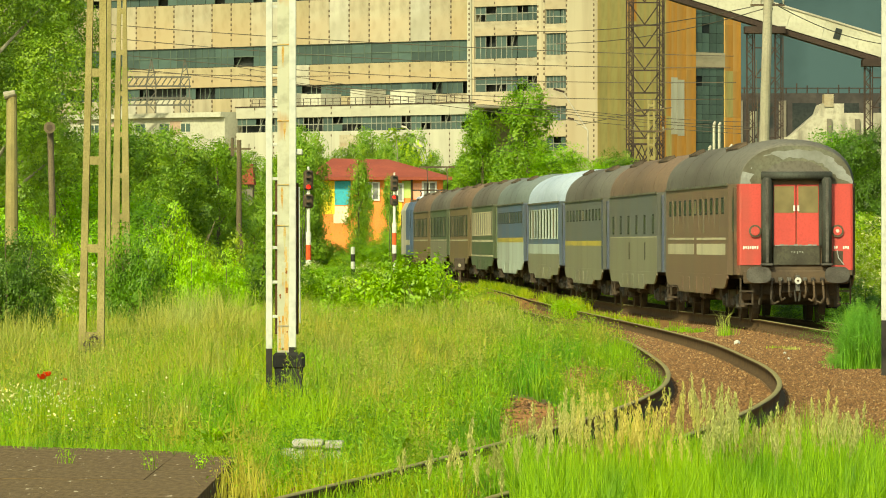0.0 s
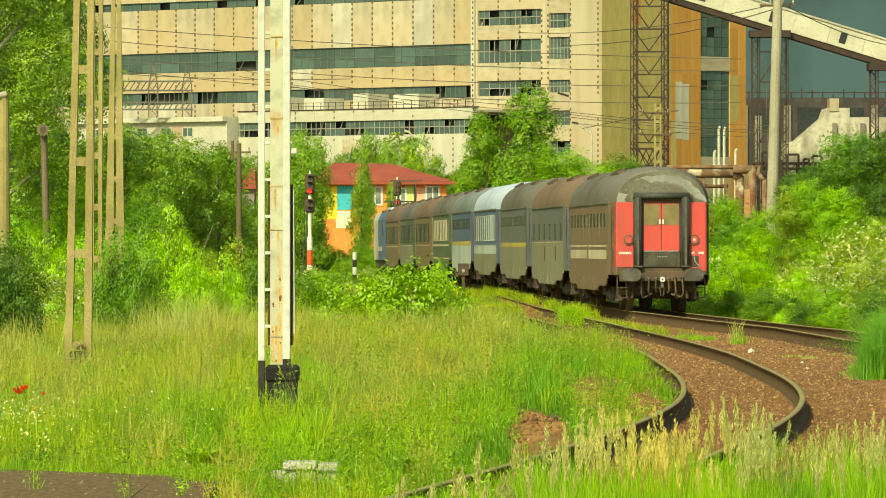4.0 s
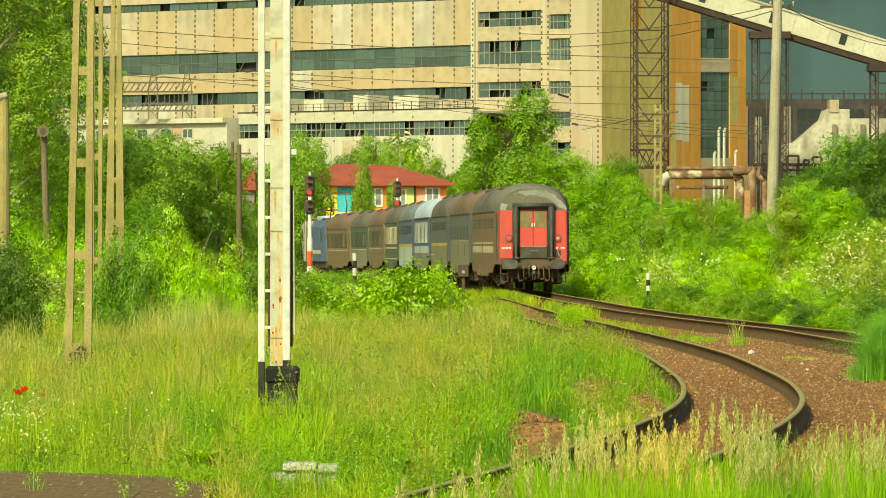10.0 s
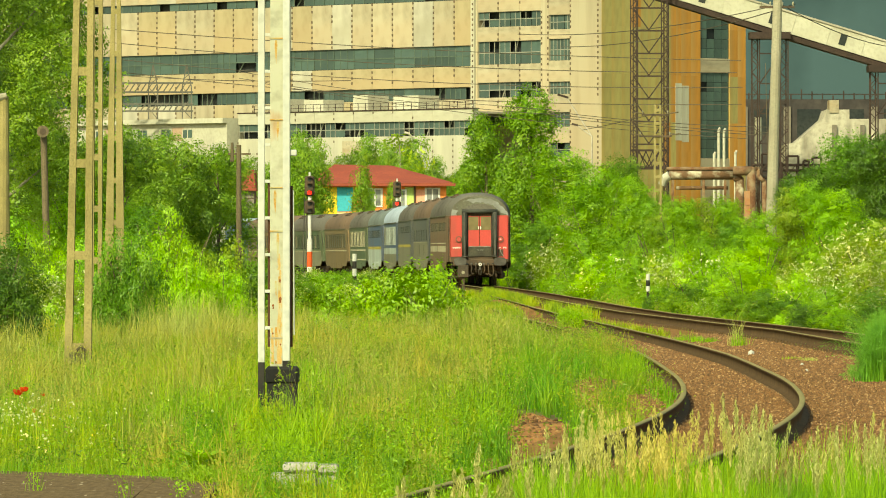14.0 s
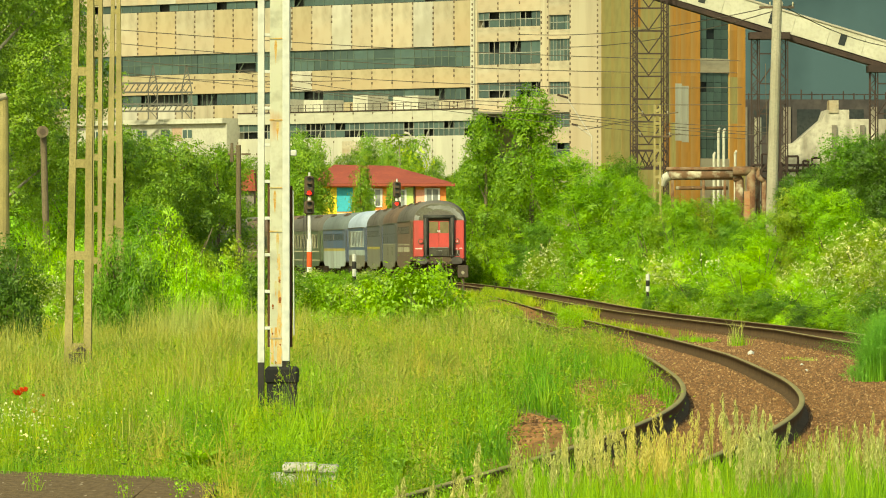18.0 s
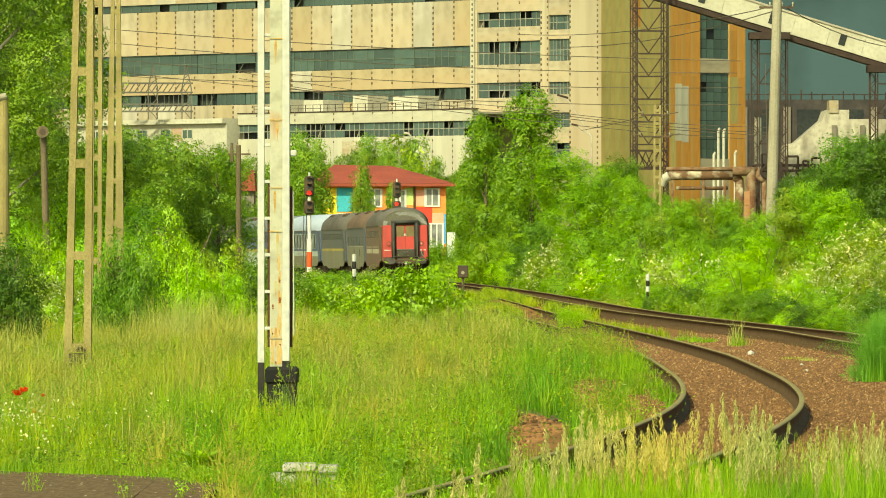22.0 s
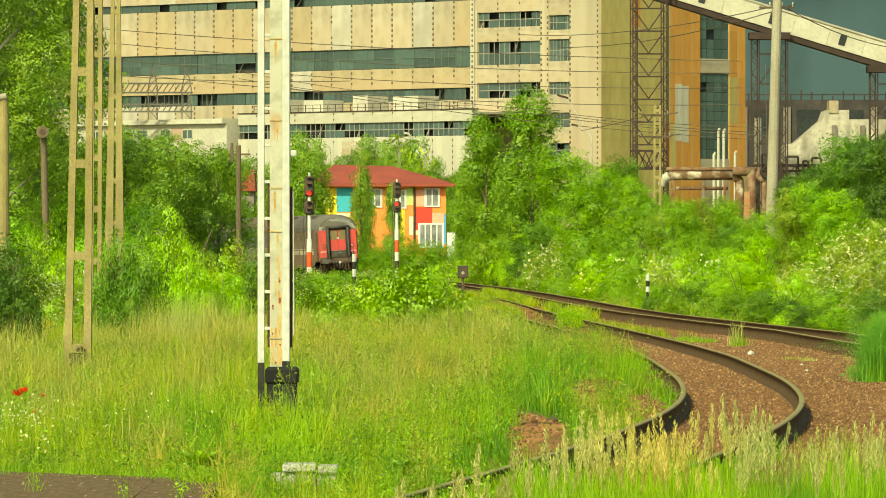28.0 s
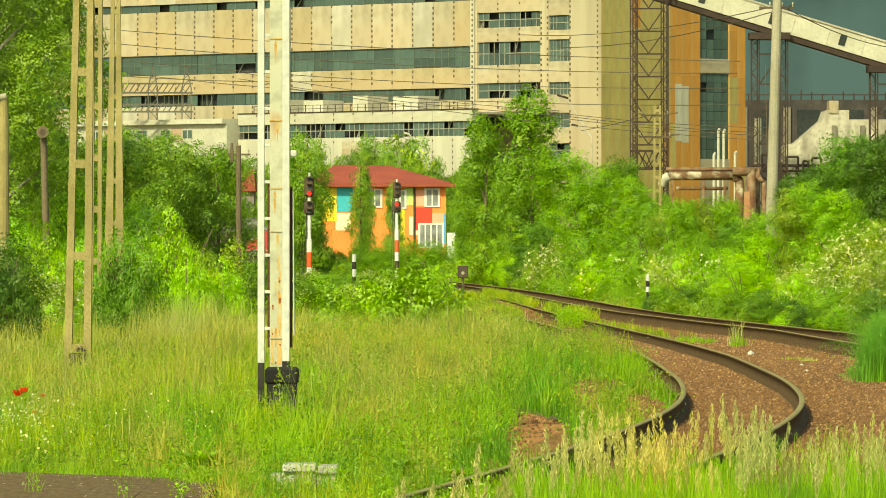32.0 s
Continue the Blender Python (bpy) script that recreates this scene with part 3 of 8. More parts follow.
    disc = part("tail_disc", rod(bmesh.new(), (0, -h - 0.40, 0.93), (0, -h - 0.44, 0.93), 0.075, n=16), P_DISC_GLOW, c, "white round tail disc")
    part("disc_boss", rod(bmesh.new(), (0, -h - 0.44, 0.93), (0, -h - 0.45, 0.93), 0.025, n=10), P_DARK, disc)
    window_row(c, h, 11, 2.44, 2.74, 0.55)
    # pale runs of water under the windows
    bm = bmesh.new()
    for sx in (-1, 1):
        for k in range(10):
            y = -h + 3.1 + k * 1.42
            x = sx * HALF
            box(bm, min(x, x + sx * 0.003), max(x, x + sx * 0.003), y - 0.03, y + 0.03, 1.98 + 0.12 * ((k * 7) % 3), 2.72)
    tagged(part("water_marks", bm, P_OLIVE, c, "pale water marks under the windows"), kind="stuff")
    for a, b in ((-h + 1.7, -0.4), (0.4, h - 1.7)):
        stripe(c, P_CREAM, 1.83, 1.88, a, b)
        stripe(c, P_CREAM, 1.49, 1.74, a, b)
    out.append(c)
    # 2: slate upper side, narrow windows, pale lower side
    c, h = coach("couchette_coach", "slate-blue coach with grey-olive lower side and narrow windows", P_SLATE, P_OLIVE, P_ROOF_BROWN, P_NAVY, split=1.92)
    window_row(c, h, 6, 2.06, 2.48, 0.5)
    stripe(c, P_CREAM, 1.925, 1.95, -h + 1.2, h - 1.2, "waist_line")
    for y in (-h + 5, 1.0):
        stripe(c, P_DARK, 1.35, 1.80, y, y + 0.25, "hatch", 0.012)
    out.append(c)
    # 3: grey with yellow stripe
    c, h = coach("yellow_stripe_coach", "grey-brown coach with a yellow waist stripe", P_SLATE, P_OLIVE, P_ROOF, P_NAVY)
    window_row(c, h, 11, 2.48, 2.74, 0.6)
    stripe(c, P_YELLOW, 1.72, 1.86, -h + 1.2, h - 1.2)
    stripe(c, P_NAVY, SILL, EAVE - 0.05, -h + 1.1, -h + 1.7, "end_band")
    out.append(c)
    # 4: blue with pale roof
    c, h = coach("pale_roof_coach", "blue coach with pale blue roof and large windows", P_BLUE, P_OLIVE, P_ROOF_PALE, P_NAVY, split=1.4)
    # pale frame paint stands in for whitish reflections on the panes
    window_row(c, h, 10, 1.92, 2.82, 1.0, P_PALE)
    stripe(c, P_PALE, 1.40, 1.72, -h + 1.2, h - 1.2)
    out.append(c)
    # 5: blue with yellow stripe
    c, h = coach("blue_coach", "blue coach with pale lower side and yellow stripe", P_BLUE, P_PALE, P_ROOF_BLUE, P_NAVY, split=1.74)
    window_row(c, h, 11, 2.40, 2.74, 0.8)
    stripe(c, P_YELLOW, 1.70, 1.86, -h + 1.2, h - 1.2)
    out.append(c)
    # 6: green with cream lines
    c, h = coach("green_coach", "dark green coach with two cream lines", P_GREEN, P_GREEN, P_ROOF, P_GREEN)
    window_row(c, h, 10, 1.94, 2.78, 1.0, P_CREAM)
    stripe(c, P_CREAM, 1.66, 1.74, -h + 1.2, h - 1.2)
    stripe(c, P_CREAM, 1.10, 1.16, -h + 1.2, h - 1.2)
    out.append(c)
    # 7 to 9: red-brown, green, red-brown
    for side, roof, nm, lb in ((P_RUST, P_ROOF_BROWN, "brown_coach", "red-brown coach with square windows"), (P_GREEN, P_ROOF, "dull_green_coach", "dull green coach with brown lower side"), (P_RUST, P_ROOF_BROWN, "brown_coach", "red-brown coach behind the locomotive")):
        c, h = coach(nm, lb, side, P_OLIVE if side is P_GREEN else side, roof, side, split=1.65)
        window_row(c, h, 10, 1.90, 2.70, 0.95)
        stripe(c, P_CREAM, 1.68, 1.73, -h + 1.2, h - 1.2)
        out.append(c)
    return out


def locomotive():
    c = thing("locomotive", "blue electric locomotive with pale cab and raised pantograph", "locomotive", pose(0, 0, 0))
    L = 14.0
    h = L / 2
    prof = lambda w: [(w, 1.0), (w, 3.25), (w * 0.86, 3.65), (-w * 0.86, 3.65), (-w, 3.25), (-w, 1.0)]
    shell("body", [(-h + 2.0, 1.44), (0.0, 1.44)], prof, P_BLUE, c)
    shell("front_body", [(0.0, 1.438), (h - 2.0, 1.438)], prof, P_CAB, c, "pale cream front half")
    for sgn in (-1, 1):
        cab = shell("cab", [(sgn * (h - 2.0), 1.43), (sgn * (h - 0.8), 1.43), (sgn * h, 1.28)], prof, P_CAB if sgn > 0 else P_BLUE, c, "pale cream cab" if sgn > 0 else "blue cab")
        part("windscreen", bx(-1.1, 1.1, sgn * h, sgn * (h + 0.02), 2.4, 3.12), P_GLASS, cab)
        for sx in (-1, 1):
            part("cab_window", bx(sx * 1.43, sx * 1.445, sgn * (h - 1.6), sgn * (h - 1.0), 2.35, 3.05), P_GLASS, cab)
        buffers(c, sgn * h, sgn)
        bogie(c, sgn * 3.8)
    part("underframe", bx(-1.3, 1.3, -h + 0.3, h - 0.3, 0.55, 1.0, 0.05), P_DARK, c)
    part("stripe", box(bx(-1.452, -1.44, -h + 2.0, 0.0, 1.5, 1.75), 1.44, 1.452, -h + 2.0, 0.0, 1.5, 1.75), P_CREAM, c)
    for y in (-4, 4):
        bm = bmesh.new()
        box(bm, -1.0, 1.0, y - 1.0, y + 1.0, 3.68, 3.80)
        for x in (-0.5, 0.5):
            bar(bm, (x, y + 0.8, 3.8), (x, y - 0.7, 4.15 if y > 0 else 4.6), 0.06)
            bar(bm, (x, y - 0.7, 4.15 if y > 0 else 4.6), (x, y + 0.5, 4.3 if y > 0 else 5.4), 0.05)
        bar(bm, (-0.9, y + 0.5, 4.3 if y > 0 else 5.4), (0.9, y + 0.5, 4.3 if y > 0 else 5.4), 0.08)
        part("pantograph", bm, P_DARK, c)
    part("roof_gear", bx(-0.8, 0.8, -2.2, 2.2, 3.65, 3.95, 0.08), P_ROOF_PALE, c)
    return c


COACHES = rake()
LOCO = locomotive()
PITCH = 19.9


def on_track(a, back, ahead):
    """The pose of a vehicle whose middle is at arc length a, with its bogies back and ahead of it."""
    def at(s):
        return Vector((float(np.interp(s, ARC, MAIN_X)), float(np.interp(s, ARC, MAIN_Y)), 0))
    p, q = at(a - back), at(a + ahead)
    mid = (p + q) / 2
    d = q - p
    head = math.atan2(-d.x, d.y)
    z = float(rise_main(mid.y))
    bend = float(np.interp(mid.y, [60, 357, 397, 438, 600], [0.0, 0.3, 2.0, 3.6, 3.8]))
    return Matrix.LocRotScale((mid.x, mid.y, z), Euler((0, -radians(bend), head)), None)


# arc length of the last coach's rear end, by the second
REAR_0, SPEED = 54.54, 10.213


def train_rows(middle, back, ahead):
    return [(t, on_track(REAR_0 + SPEED * t + middle, back, ahead)) for t in range(0, 33)]


def motions():
    # the wheels of the two rear coaches roll
    turn = math.degrees(SPEED / FPS / 0.46)
    for w, y in WHEELS[:8]:
        walk(w, [(i / FPS, pose(0, y, 0.46, -turn * i)) for i in range(0, 32 * FPS + 1)])
    for i, c in enumerate(COACHES):
        walk(c, train_rows(9.95 + PITCH * i, 6.2, 6.2))
    walk(LOCO, train_rows(PITCH * len(COACHES) + 7.4, 3.8, 3.8))
# ---- the works behind, the painted house, the conveyor ----
B_PANEL = surface("cream_wall_panel", (0.312, 0.272, 0.178), (0.385, 0.357, 0.255), (0.305, 0.225, 0.125), 0.75, 2.5, 0.9, 0, 0.01, (0.45, 0.45, 1.5), 0.09, 0.50, 0.74)
B_PANEL_PALE = surface("limewashed_wall_panel", (0.365, 0.35, 0.27), (0.395, 0.38, 0.295), (0.24, 0.225, 0.155), 0.8, 2.5, 0.9, 0, 0.01, (0.5, 0.5, 1.4), 0.07, 0.50, 0.74)
B_PANEL_WARM = surface("ochre_wall_panel", (0.32, 0.27, 0.155), (0.345, 0.30, 0.19), (0.315, 0.22, 0.11), 0.6, 2.0, 0.9, 0, 0.01, (0.45, 0.45, 1.5), 0.06, 0.45, 0.8)
B_WHITE = surface("pale_plaster", (0.43, 0.425, 0.33), (0.38, 0.375, 0.285), (0.27, 0.255, 0.185), 0.2, 2.0, 0.9, 0, 0.01, None, 0.04, 0.5, 0.85)
B_OLIVE = surface("rust_stained_olive_cladding", (0.34, 0.30, 0.11), (0.38, 0.325, 0.12), (0.42, 0.20, 0.05), 0.3, 2.0, 0.85, 0, 0.01, (1, 1, 0.12), 0.08, 0.5, 0.75)
B_ORANGE = surface("orange_rusty_cladding", (0.47, 0.235, 0.05), (0.41, 0.17, 0.042), (0.42, 0.32, 0.125), 0.35, 2.0, 0.85, 0, 0.01, (1, 1, 0.16), 0.12, 0.45, 0.7)
B_GLASS = surface("dusty_green_glass", (0.050, 0.090, 0.070), (0.068, 0.112, 0.084), (0.034, 0.060, 0.055), 0.3, 1.5, 0.5, 0, 0, None, 0.3)
# near-black colour stands in for the shade inside unlit rooms
B_DARK = surface("painted_interior_dark", (0.02, 0.026, 0.026), (0.035, 0.04, 0.036), None, 0.3, 2.0, 0.9, 0, 0)
B_MULLION = surface("pale_window_bars", (0.27, 0.275, 0.22), (0.20, 0.205, 0.165), None, 1.0, 4.0, 0.8, 0, 0)
B_GREENBAR = surface("dull_green_window_bars", (0.085, 0.12, 0.09), (0.11, 0.14, 0.105), None, 1.0, 4.0, 0.8, 0, 0)
B_STEEL = surface("brown_rusty_steel", (0.036, 0.026, 0.021), (0.055, 0.037, 0.029), None, 0.6, 4.0, 0.8, 0.1, 0)
B_CONC = surface("grey_concrete", (0.36, 0.34, 0.27), (0.44, 0.41, 0.33), (0.24, 0.22, 0.17), 0.15, 2.0, 0.9, 0, 0.01)
B_SOOT = surface("sooty_pale_concrete", (0.17, 0.155, 0.12), (0.22, 0.20, 0.155), (0.12, 0.105, 0.08), 0.12, 1.0, 0.9)
B_BUNKER = surface("streaked_bunker_concrete", (0.36, 0.345, 0.265), (0.46, 0.44, 0.34), (0.15, 0.135, 0.10), 0.5, 1.6, 0.9, 0, 0.05, (1, 1, 0.3), lo=0.48, hi=0.66)
B_JOINT = surface("dark_joint_plates", (0.10, 0.075, 0.05), (0.14, 0.10, 0.06), None, 1.0, 4.0, 0.9, 0, 0)
B_TILE = surface("red_roof_sheet", (0.27, 0.062, 0.036), (0.31, 0.075, 0.042), (0.20, 0.048, 0.030), 0.6, 6.0, 0.6, 0, 0.01)

UNIT = {}


def unit_box(material):
    """One shared cube mesh for each material, stretched by each piece's pose."""
    if material.name not in UNIT:
        bm = bmesh.new()
        bmesh.ops.create_cube(bm, size=1.0)
        me = bpy.data.meshes.new("block")
        bm.to_mesh(me)
        bm.free()
        me.materials.append(material)
        UNIT[material.name] = me
    return UNIT[material.name]


def block(name, material, parent, x0, x1, y0, y1, z0, z1, label=""):
    m = Matrix.LocRotScale(((x0 + x1) / 2, (y0 + y1) / 2, (z0 + z1) / 2), None, (abs(x1 - x0), abs(y1 - y0), abs(z1 - z0)))
    return share(name, unit_box(material), parent, m, label)


def glazing(parent, x0, x1, z0, z1, y, bays, rows, rnd, broken=0.12, bars=3, bar_mat=None):
    """A band of windows in a wall whose face is at y: panes, some missing, and pale bars."""
    # dark sheet behind the panes paints the hall's shade
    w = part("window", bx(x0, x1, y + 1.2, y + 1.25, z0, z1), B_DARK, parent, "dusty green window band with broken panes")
    step, high = (x1 - x0) / bays, (z1 - z0) / rows
    for i in range(bays):
        for k in range(rows):
            if rnd.random() < broken:
                continue
            block("pane", B_GLASS, w, x0 + i * step + 0.06, x0 + (i + 1) * step - 0.06, y + 0.30, y + 0.33, z0 + k * high + 0.05, z0 + (k + 1) * high - 0.05)
    bm = bmesh.new()
    n = bays * bars
    for i in range(n + 1):
        x = x0 + (x1 - x0) * i / n
        if rnd.random() < 0.8:
            box(bm, x - 0.042, x + 0.042, y + 0.22, y + 0.30, z0, z1)
    for k in range(1, rows):
        box(bm, x0, x1, y + 0.20, y + 0.28, z0 + k * high - 0.06, z0 + k * high + 0.06)
    for i in range(bays):
        if rnd.random() < broken * 1.6:
            x = x0 + i * step
            bar(bm, (x + 0.2, y + 0.6, z0), (x + step * 0.6, y + 0.6, z1), 0.13)
    tagged(part("glazing_grid", bm, bar_mat or B_MULLION, w), kind="stuff")
    return w


def power_station():
    rnd = random.Random(4)
    f = thing("power_station", "cream panelled power station with green window bands", "factory", pose(22.1, 880, 0.0, 0, 0, -45))
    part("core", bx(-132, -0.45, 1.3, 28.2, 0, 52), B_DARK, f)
    part("roof", bx(-132.3, 0.3, -0.9, 28.9, 52, 52.6), B_CONC, f)
    # long front, set back a little
    cols = [-24.9 - 4.1 * i for i in range(27)]
    zones = [(0.0, 22.9, B_PANEL), (24.6, 27.5, B_PANEL_WARM), (30.4, 36.75, B_PANEL), (37.85, 52.0, B_PANEL)]
    for x in cols:
        for z0, z1, m in zones:
            for a, b in (((z0, z1),) if z1 - z0 < 7 else ((z0, (z0 + z1) / 2), ((z0 + z1) / 2, z1))):
                block("wall_panel", rnd.choice((m, m, m, m, B_PANEL_PALE, B_PANEL_WARM)), f, x - 4.08, x - 0.02, 0.0, 1.3, a, b - 0.02)
    glazing(f, -135.0, -24.9, 22.9, 24.6, 0.0, 54, 1, rnd, 0.30, 2, B_GREENBAR)
    glazing(f, -135.0, -24.9, 27.5, 30.4, 0.0, 27, 2, rnd, 0.05, 3, B_GREENBAR)
    glazing(f, -135.0, -24.9, 36.75, 37.85, 0.0, 54, 1, rnd, 0.15, 1, B_GREENBAR)
    bm = bmesh.new()
    for x in cols:
        z = 12.0
        while z < 51:
            if not (22.7 < z < 24.6 or 27.3 < z < 30.4 or 36.6 < z < 37.9) and rnd.random() < 0.9:
                box(bm, x - 0.13, x + 0.13, -0.05, 0.0, z, z + 0.36)
            z += 0.74
    j = part("joint_plating", bm, B_JOINT, f)
    tagged(j, kind="stuff")
    bm = bmesh.new()
    for x in (-62.0, -62.8):
        bar(bm, (x, -0.3, 12), (x, -0.3, 51), 0.10)
    for k in range(60):
        bar(bm, (-62.0, -0.3, 12 + k * 0.65), (-62.8, -0.3, 12 + k * 0.65), 0.05)
    part("wall_ladder", bm, B_STEEL, f)
    w = glazing(f, -108.5, -99.5, 32.8, 34.3, -0.03, 6, 1, rnd, 0.25, 2)
    # pilaster and the proud end block
    block("pilaster", B_WHITE, f, -24.9, -24.2, -0.9, 1.3, 0, 52)
    wide = [(19.0, 20.8), (23.0, 25.1), (27.6, 30.8), (32.8, 34.9), (38.5, 40.6)]
    slim = [(14.7, 16.6), (18.8, 20.8), (23.3, 25.0), (27.9, 30.9), (32.2, 34.2), (36.5, 38.4), (41.0, 42.8)]
    for xa, xb, holes in ((-24.2, -23.8, []), (-23.8, -11.6, wide), (-11.6, -10.0, []), (-10.0, -6.0, slim), (-6.0, -0.0, [])):
        z = 0.0
        for a, b in holes + [(52.0, 52.0)]:
            n = 3 if xb - xa > 8 else 1
            for i in range(n):
                p, q = xa + (xb - xa) * i / n, xa + (xb - xa) * (i + 1) / n
                block("wall_panel", B_PANEL, f, p + 0.012, q - 0.012, -0.6, 1.3, z, a)
            z = b
            if b > a:
                glazing(f, xa, xb, a, b, -0.6, 6 if xb - xa > 8 else 3, 2, rnd, 0.22 if xb - xa > 8 else 0.1, 2)
    bm = bmesh.new()
    for x in (-0.7, -5.9, -10.2, -11.4, -15.6, -19.8, -24.5):
        z = 10.0
        while z < 51:
            inside = any(a - 0.3 < z < b for a, b in wide) and -23 < x < -12
            if not inside and rnd.random() < 0.85:
                box(bm, x - 0.12, x + 0.12, -0.95 if x < -24 else -0.65, -0.9 if x < -24 else -0.6, z, z + 0.34)
            z += 0.72
    tagged(part("joint_plating", bm, B_JOINT, f), kind="stuff")
    # the side that faces the yard: stained cladding
    strips = [(-0.6, 3.4, B_OLIVE), (3.4, 7.2, B_OLIVE), (7.2, 10.2, B_OLIVE), (10.2, 13.2, B_OLIVE), (13.2, 15.4, B_ORANGE), (15.4, 19.3, B_ORANGE), (25.3, 28.6, B_ORANGE)]
    for y0, y1, m in strips:
        for half in (0, 1):
            ya, yb = y0 + (y1 - y0) * half / 2, y0 + (y1 - y0) * (half + 1) / 2
            for k in range(8):
                low = y1 < 4 and 8 < k * 6.5 < 24
                mm = m if rnd.random() < (0.9 if m is B_ORANGE else 0.75 if low else 0.93) else (B_OLIVE if m is B_ORANGE else B_ORANGE)
                block("cladding_sheet", mm, f, -1.0, 0.0, ya + 0.008, yb - 0.008, k * 6.5, k * 6.5 + 6.49)
    for z0, z1 in ((0, 14.6), (26.5, 28.5), (42, 52)):
        block("cladding_sheet", B_PANEL, f, -1.0, -0.02, 19.3, 25.3, z0, z1)
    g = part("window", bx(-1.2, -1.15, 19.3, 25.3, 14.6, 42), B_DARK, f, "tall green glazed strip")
    for z0, z1 in ((14.6, 26.5), (28.5, 42.0)):
        nz = int((z1 - z0) / 1.3)
        for k in range(nz):
            for i in range(4):
                if rnd.random() < 0.06:
                    continue
                block("pane", B_GLASS, g, -0.25, -0.2, 19.35 + i * 1.5, 20.75 + i * 1.5, z0 + k * (z1 - z0) / nz + 0.03, z0 + (k + 1) * (z1 - z0) / nz - 0.03)
    part("back_wall", bx(-132, -1.02, 28.2, 28.6, 0, 52), B_CONC, f)
    for y0, y1, z0, z1 in ((14.2, 15.5, 17.0, 24.9), (15.55, 16.9, 16.8, 24.6)):
        block("patch_sheet", B_WHITE, f, 0.0, 0.03, y0, y1, z0, z1, "pale replacement sheet")


def annex():
    rnd = random.Random(8)
    a = thing("annex_building", "low whitish annex with a long window band", "factory annex", pose(22.1, 880, 0.0, 0, 0, -45))
    for i in range(12):
        x = -11.4 - i * 3.9
        block("wall_panel", B_WHITE, a, x - 3.88, x - 0.02, -14, -13, 0, 17.55)
        block("parapet", B_WHITE, a, x - 3.88, x - 0.02, -14, -13, 19.55, 21.1)
    glazing(a, -58.2, -11.4, 17.55, 19.55, -14, 24, 2, rnd, 0.30, 2)
    part("flat_roof", bx(-58.2, -11.4, -13, -0.1, 20.5, 20.8), B_CONC, a)
    part("coping", bx(-58.3, -11.3, -14.1, -12.9, 21.1, 21.25), B_STEEL, a)
    bm = bmesh.new()
    for i in range(30):
        bar(bm, (-12 - i * 1.5, -13.4, 21.2), (-12 - i * 1.5, -13.4, 22.2), 0.07)
    for z in (21.7, 22.2):
        bar(bm, (-12, -13.4, z), (-55.5, -13.4, z), 0.06)
    part("roof_railing", bm, B_STEEL, a)
    for x, w, h in ((-27, 5.0, 2.5), (-37, 3.0, 2.7), (-46, 4.0, 2.2), (-53, 2.5, 2.4)):
        part("roof_housing", bx(x - w, x, -9, -5, 20.8, 20.8 + h), B_WHITE, a)
    bm = bmesh.new()
    for i in range(13):
        z = 9.0
        while z < 21:
            if not 17.4 < z < 19.6 and rnd.random() < 0.75:
                box(bm, -11.4 - i * 3.9 - 0.09, -11.4 - i * 3.9 + 0.09, -14.05, -14.0, z, z + 0.3)
            z += 0.78
    tagged(part("joint_plating", bm, B_JOINT, a), kind="stuff")
    part("entrance_recess", bx(-37.0, -33.0, -14.06, -14.0, 14.8, 17.0), B_PANEL, a)
    b = thing("gate_lodge", "low cream block with small windows beside the annex", "building", pose(22.1, 880, 0.0, 0, 0, -45))
    part("wall", bx(-92, -58.4, -16, -4, 0, 19.8), B_WHITE, b)
    part("roof", bx(-92.5, -58.4, -16.8, -3.5, 19.8, 20.5), B_WHITE, b)
    for x in (-86, -80.5, -76, -71, -66.5):
        w = part("window", bx(x - 1.1, x + 1.1, -16.06, -16.0, 17.6, 19.1), B_WHITE, b)
        for k in (-1, 1):
            part("pane", bx(x + k * 0.52 - 0.42, x + k * 0.52 + 0.42, -16.10, -16.06, 17.8, 18.95), B_GLASS, w)
    for x in (-83, -68.6):
        part("pink_panel", bx(x - 1.2, x + 1.2, -16.05, -16.0, 17.4, 19.3), surface("pink_plaster", (0.34, 0.24, 0.165), (0.38, 0.28, 0.20), None, 0.5, 3.0), b)


def lattice(parent, x0, x1, y0, y1, z0, z1, step, t=0.22, material=B_STEEL, chevron=True):
    """A four-legged steel tower with cross bars and braces, each a part."""
    for x in (x0, x1):
        for y in (y0, y1):
            part("leg", bar(bmesh.new(), (x, y, z0), (x, y, z1), t * 1.5), material, parent)
    n = max(1, int(round((z1 - z0) / step)))
    for k in range(n):
        za, zb = z0 + (z1 - z0) * k / n, z0 + (z1 - z0) * (k + 1) / n
        bm = bmesh.new()
        for y in (y0, y1):
            bar(bm, (x0, y, za), (x1, y, za), t)
            if chevron:
                bar(bm, (x0, y, zb), ((x0 + x1) / 2, y, za), t * 0.8)
                bar(bm, (x1, y, zb), ((x0 + x1) / 2, y, za), t * 0.8)
            else:
                bar(bm, (x0, y, za), (x1, y, zb), t * 0.8)
                bar(bm, (x1, y, za), (x0, y, zb), t * 0.8)
        for x in (x0, x1):
            bar(bm, (x, y0, za), (x, y1, zb), t * 0.8)
        part("brace", bm, material, parent)


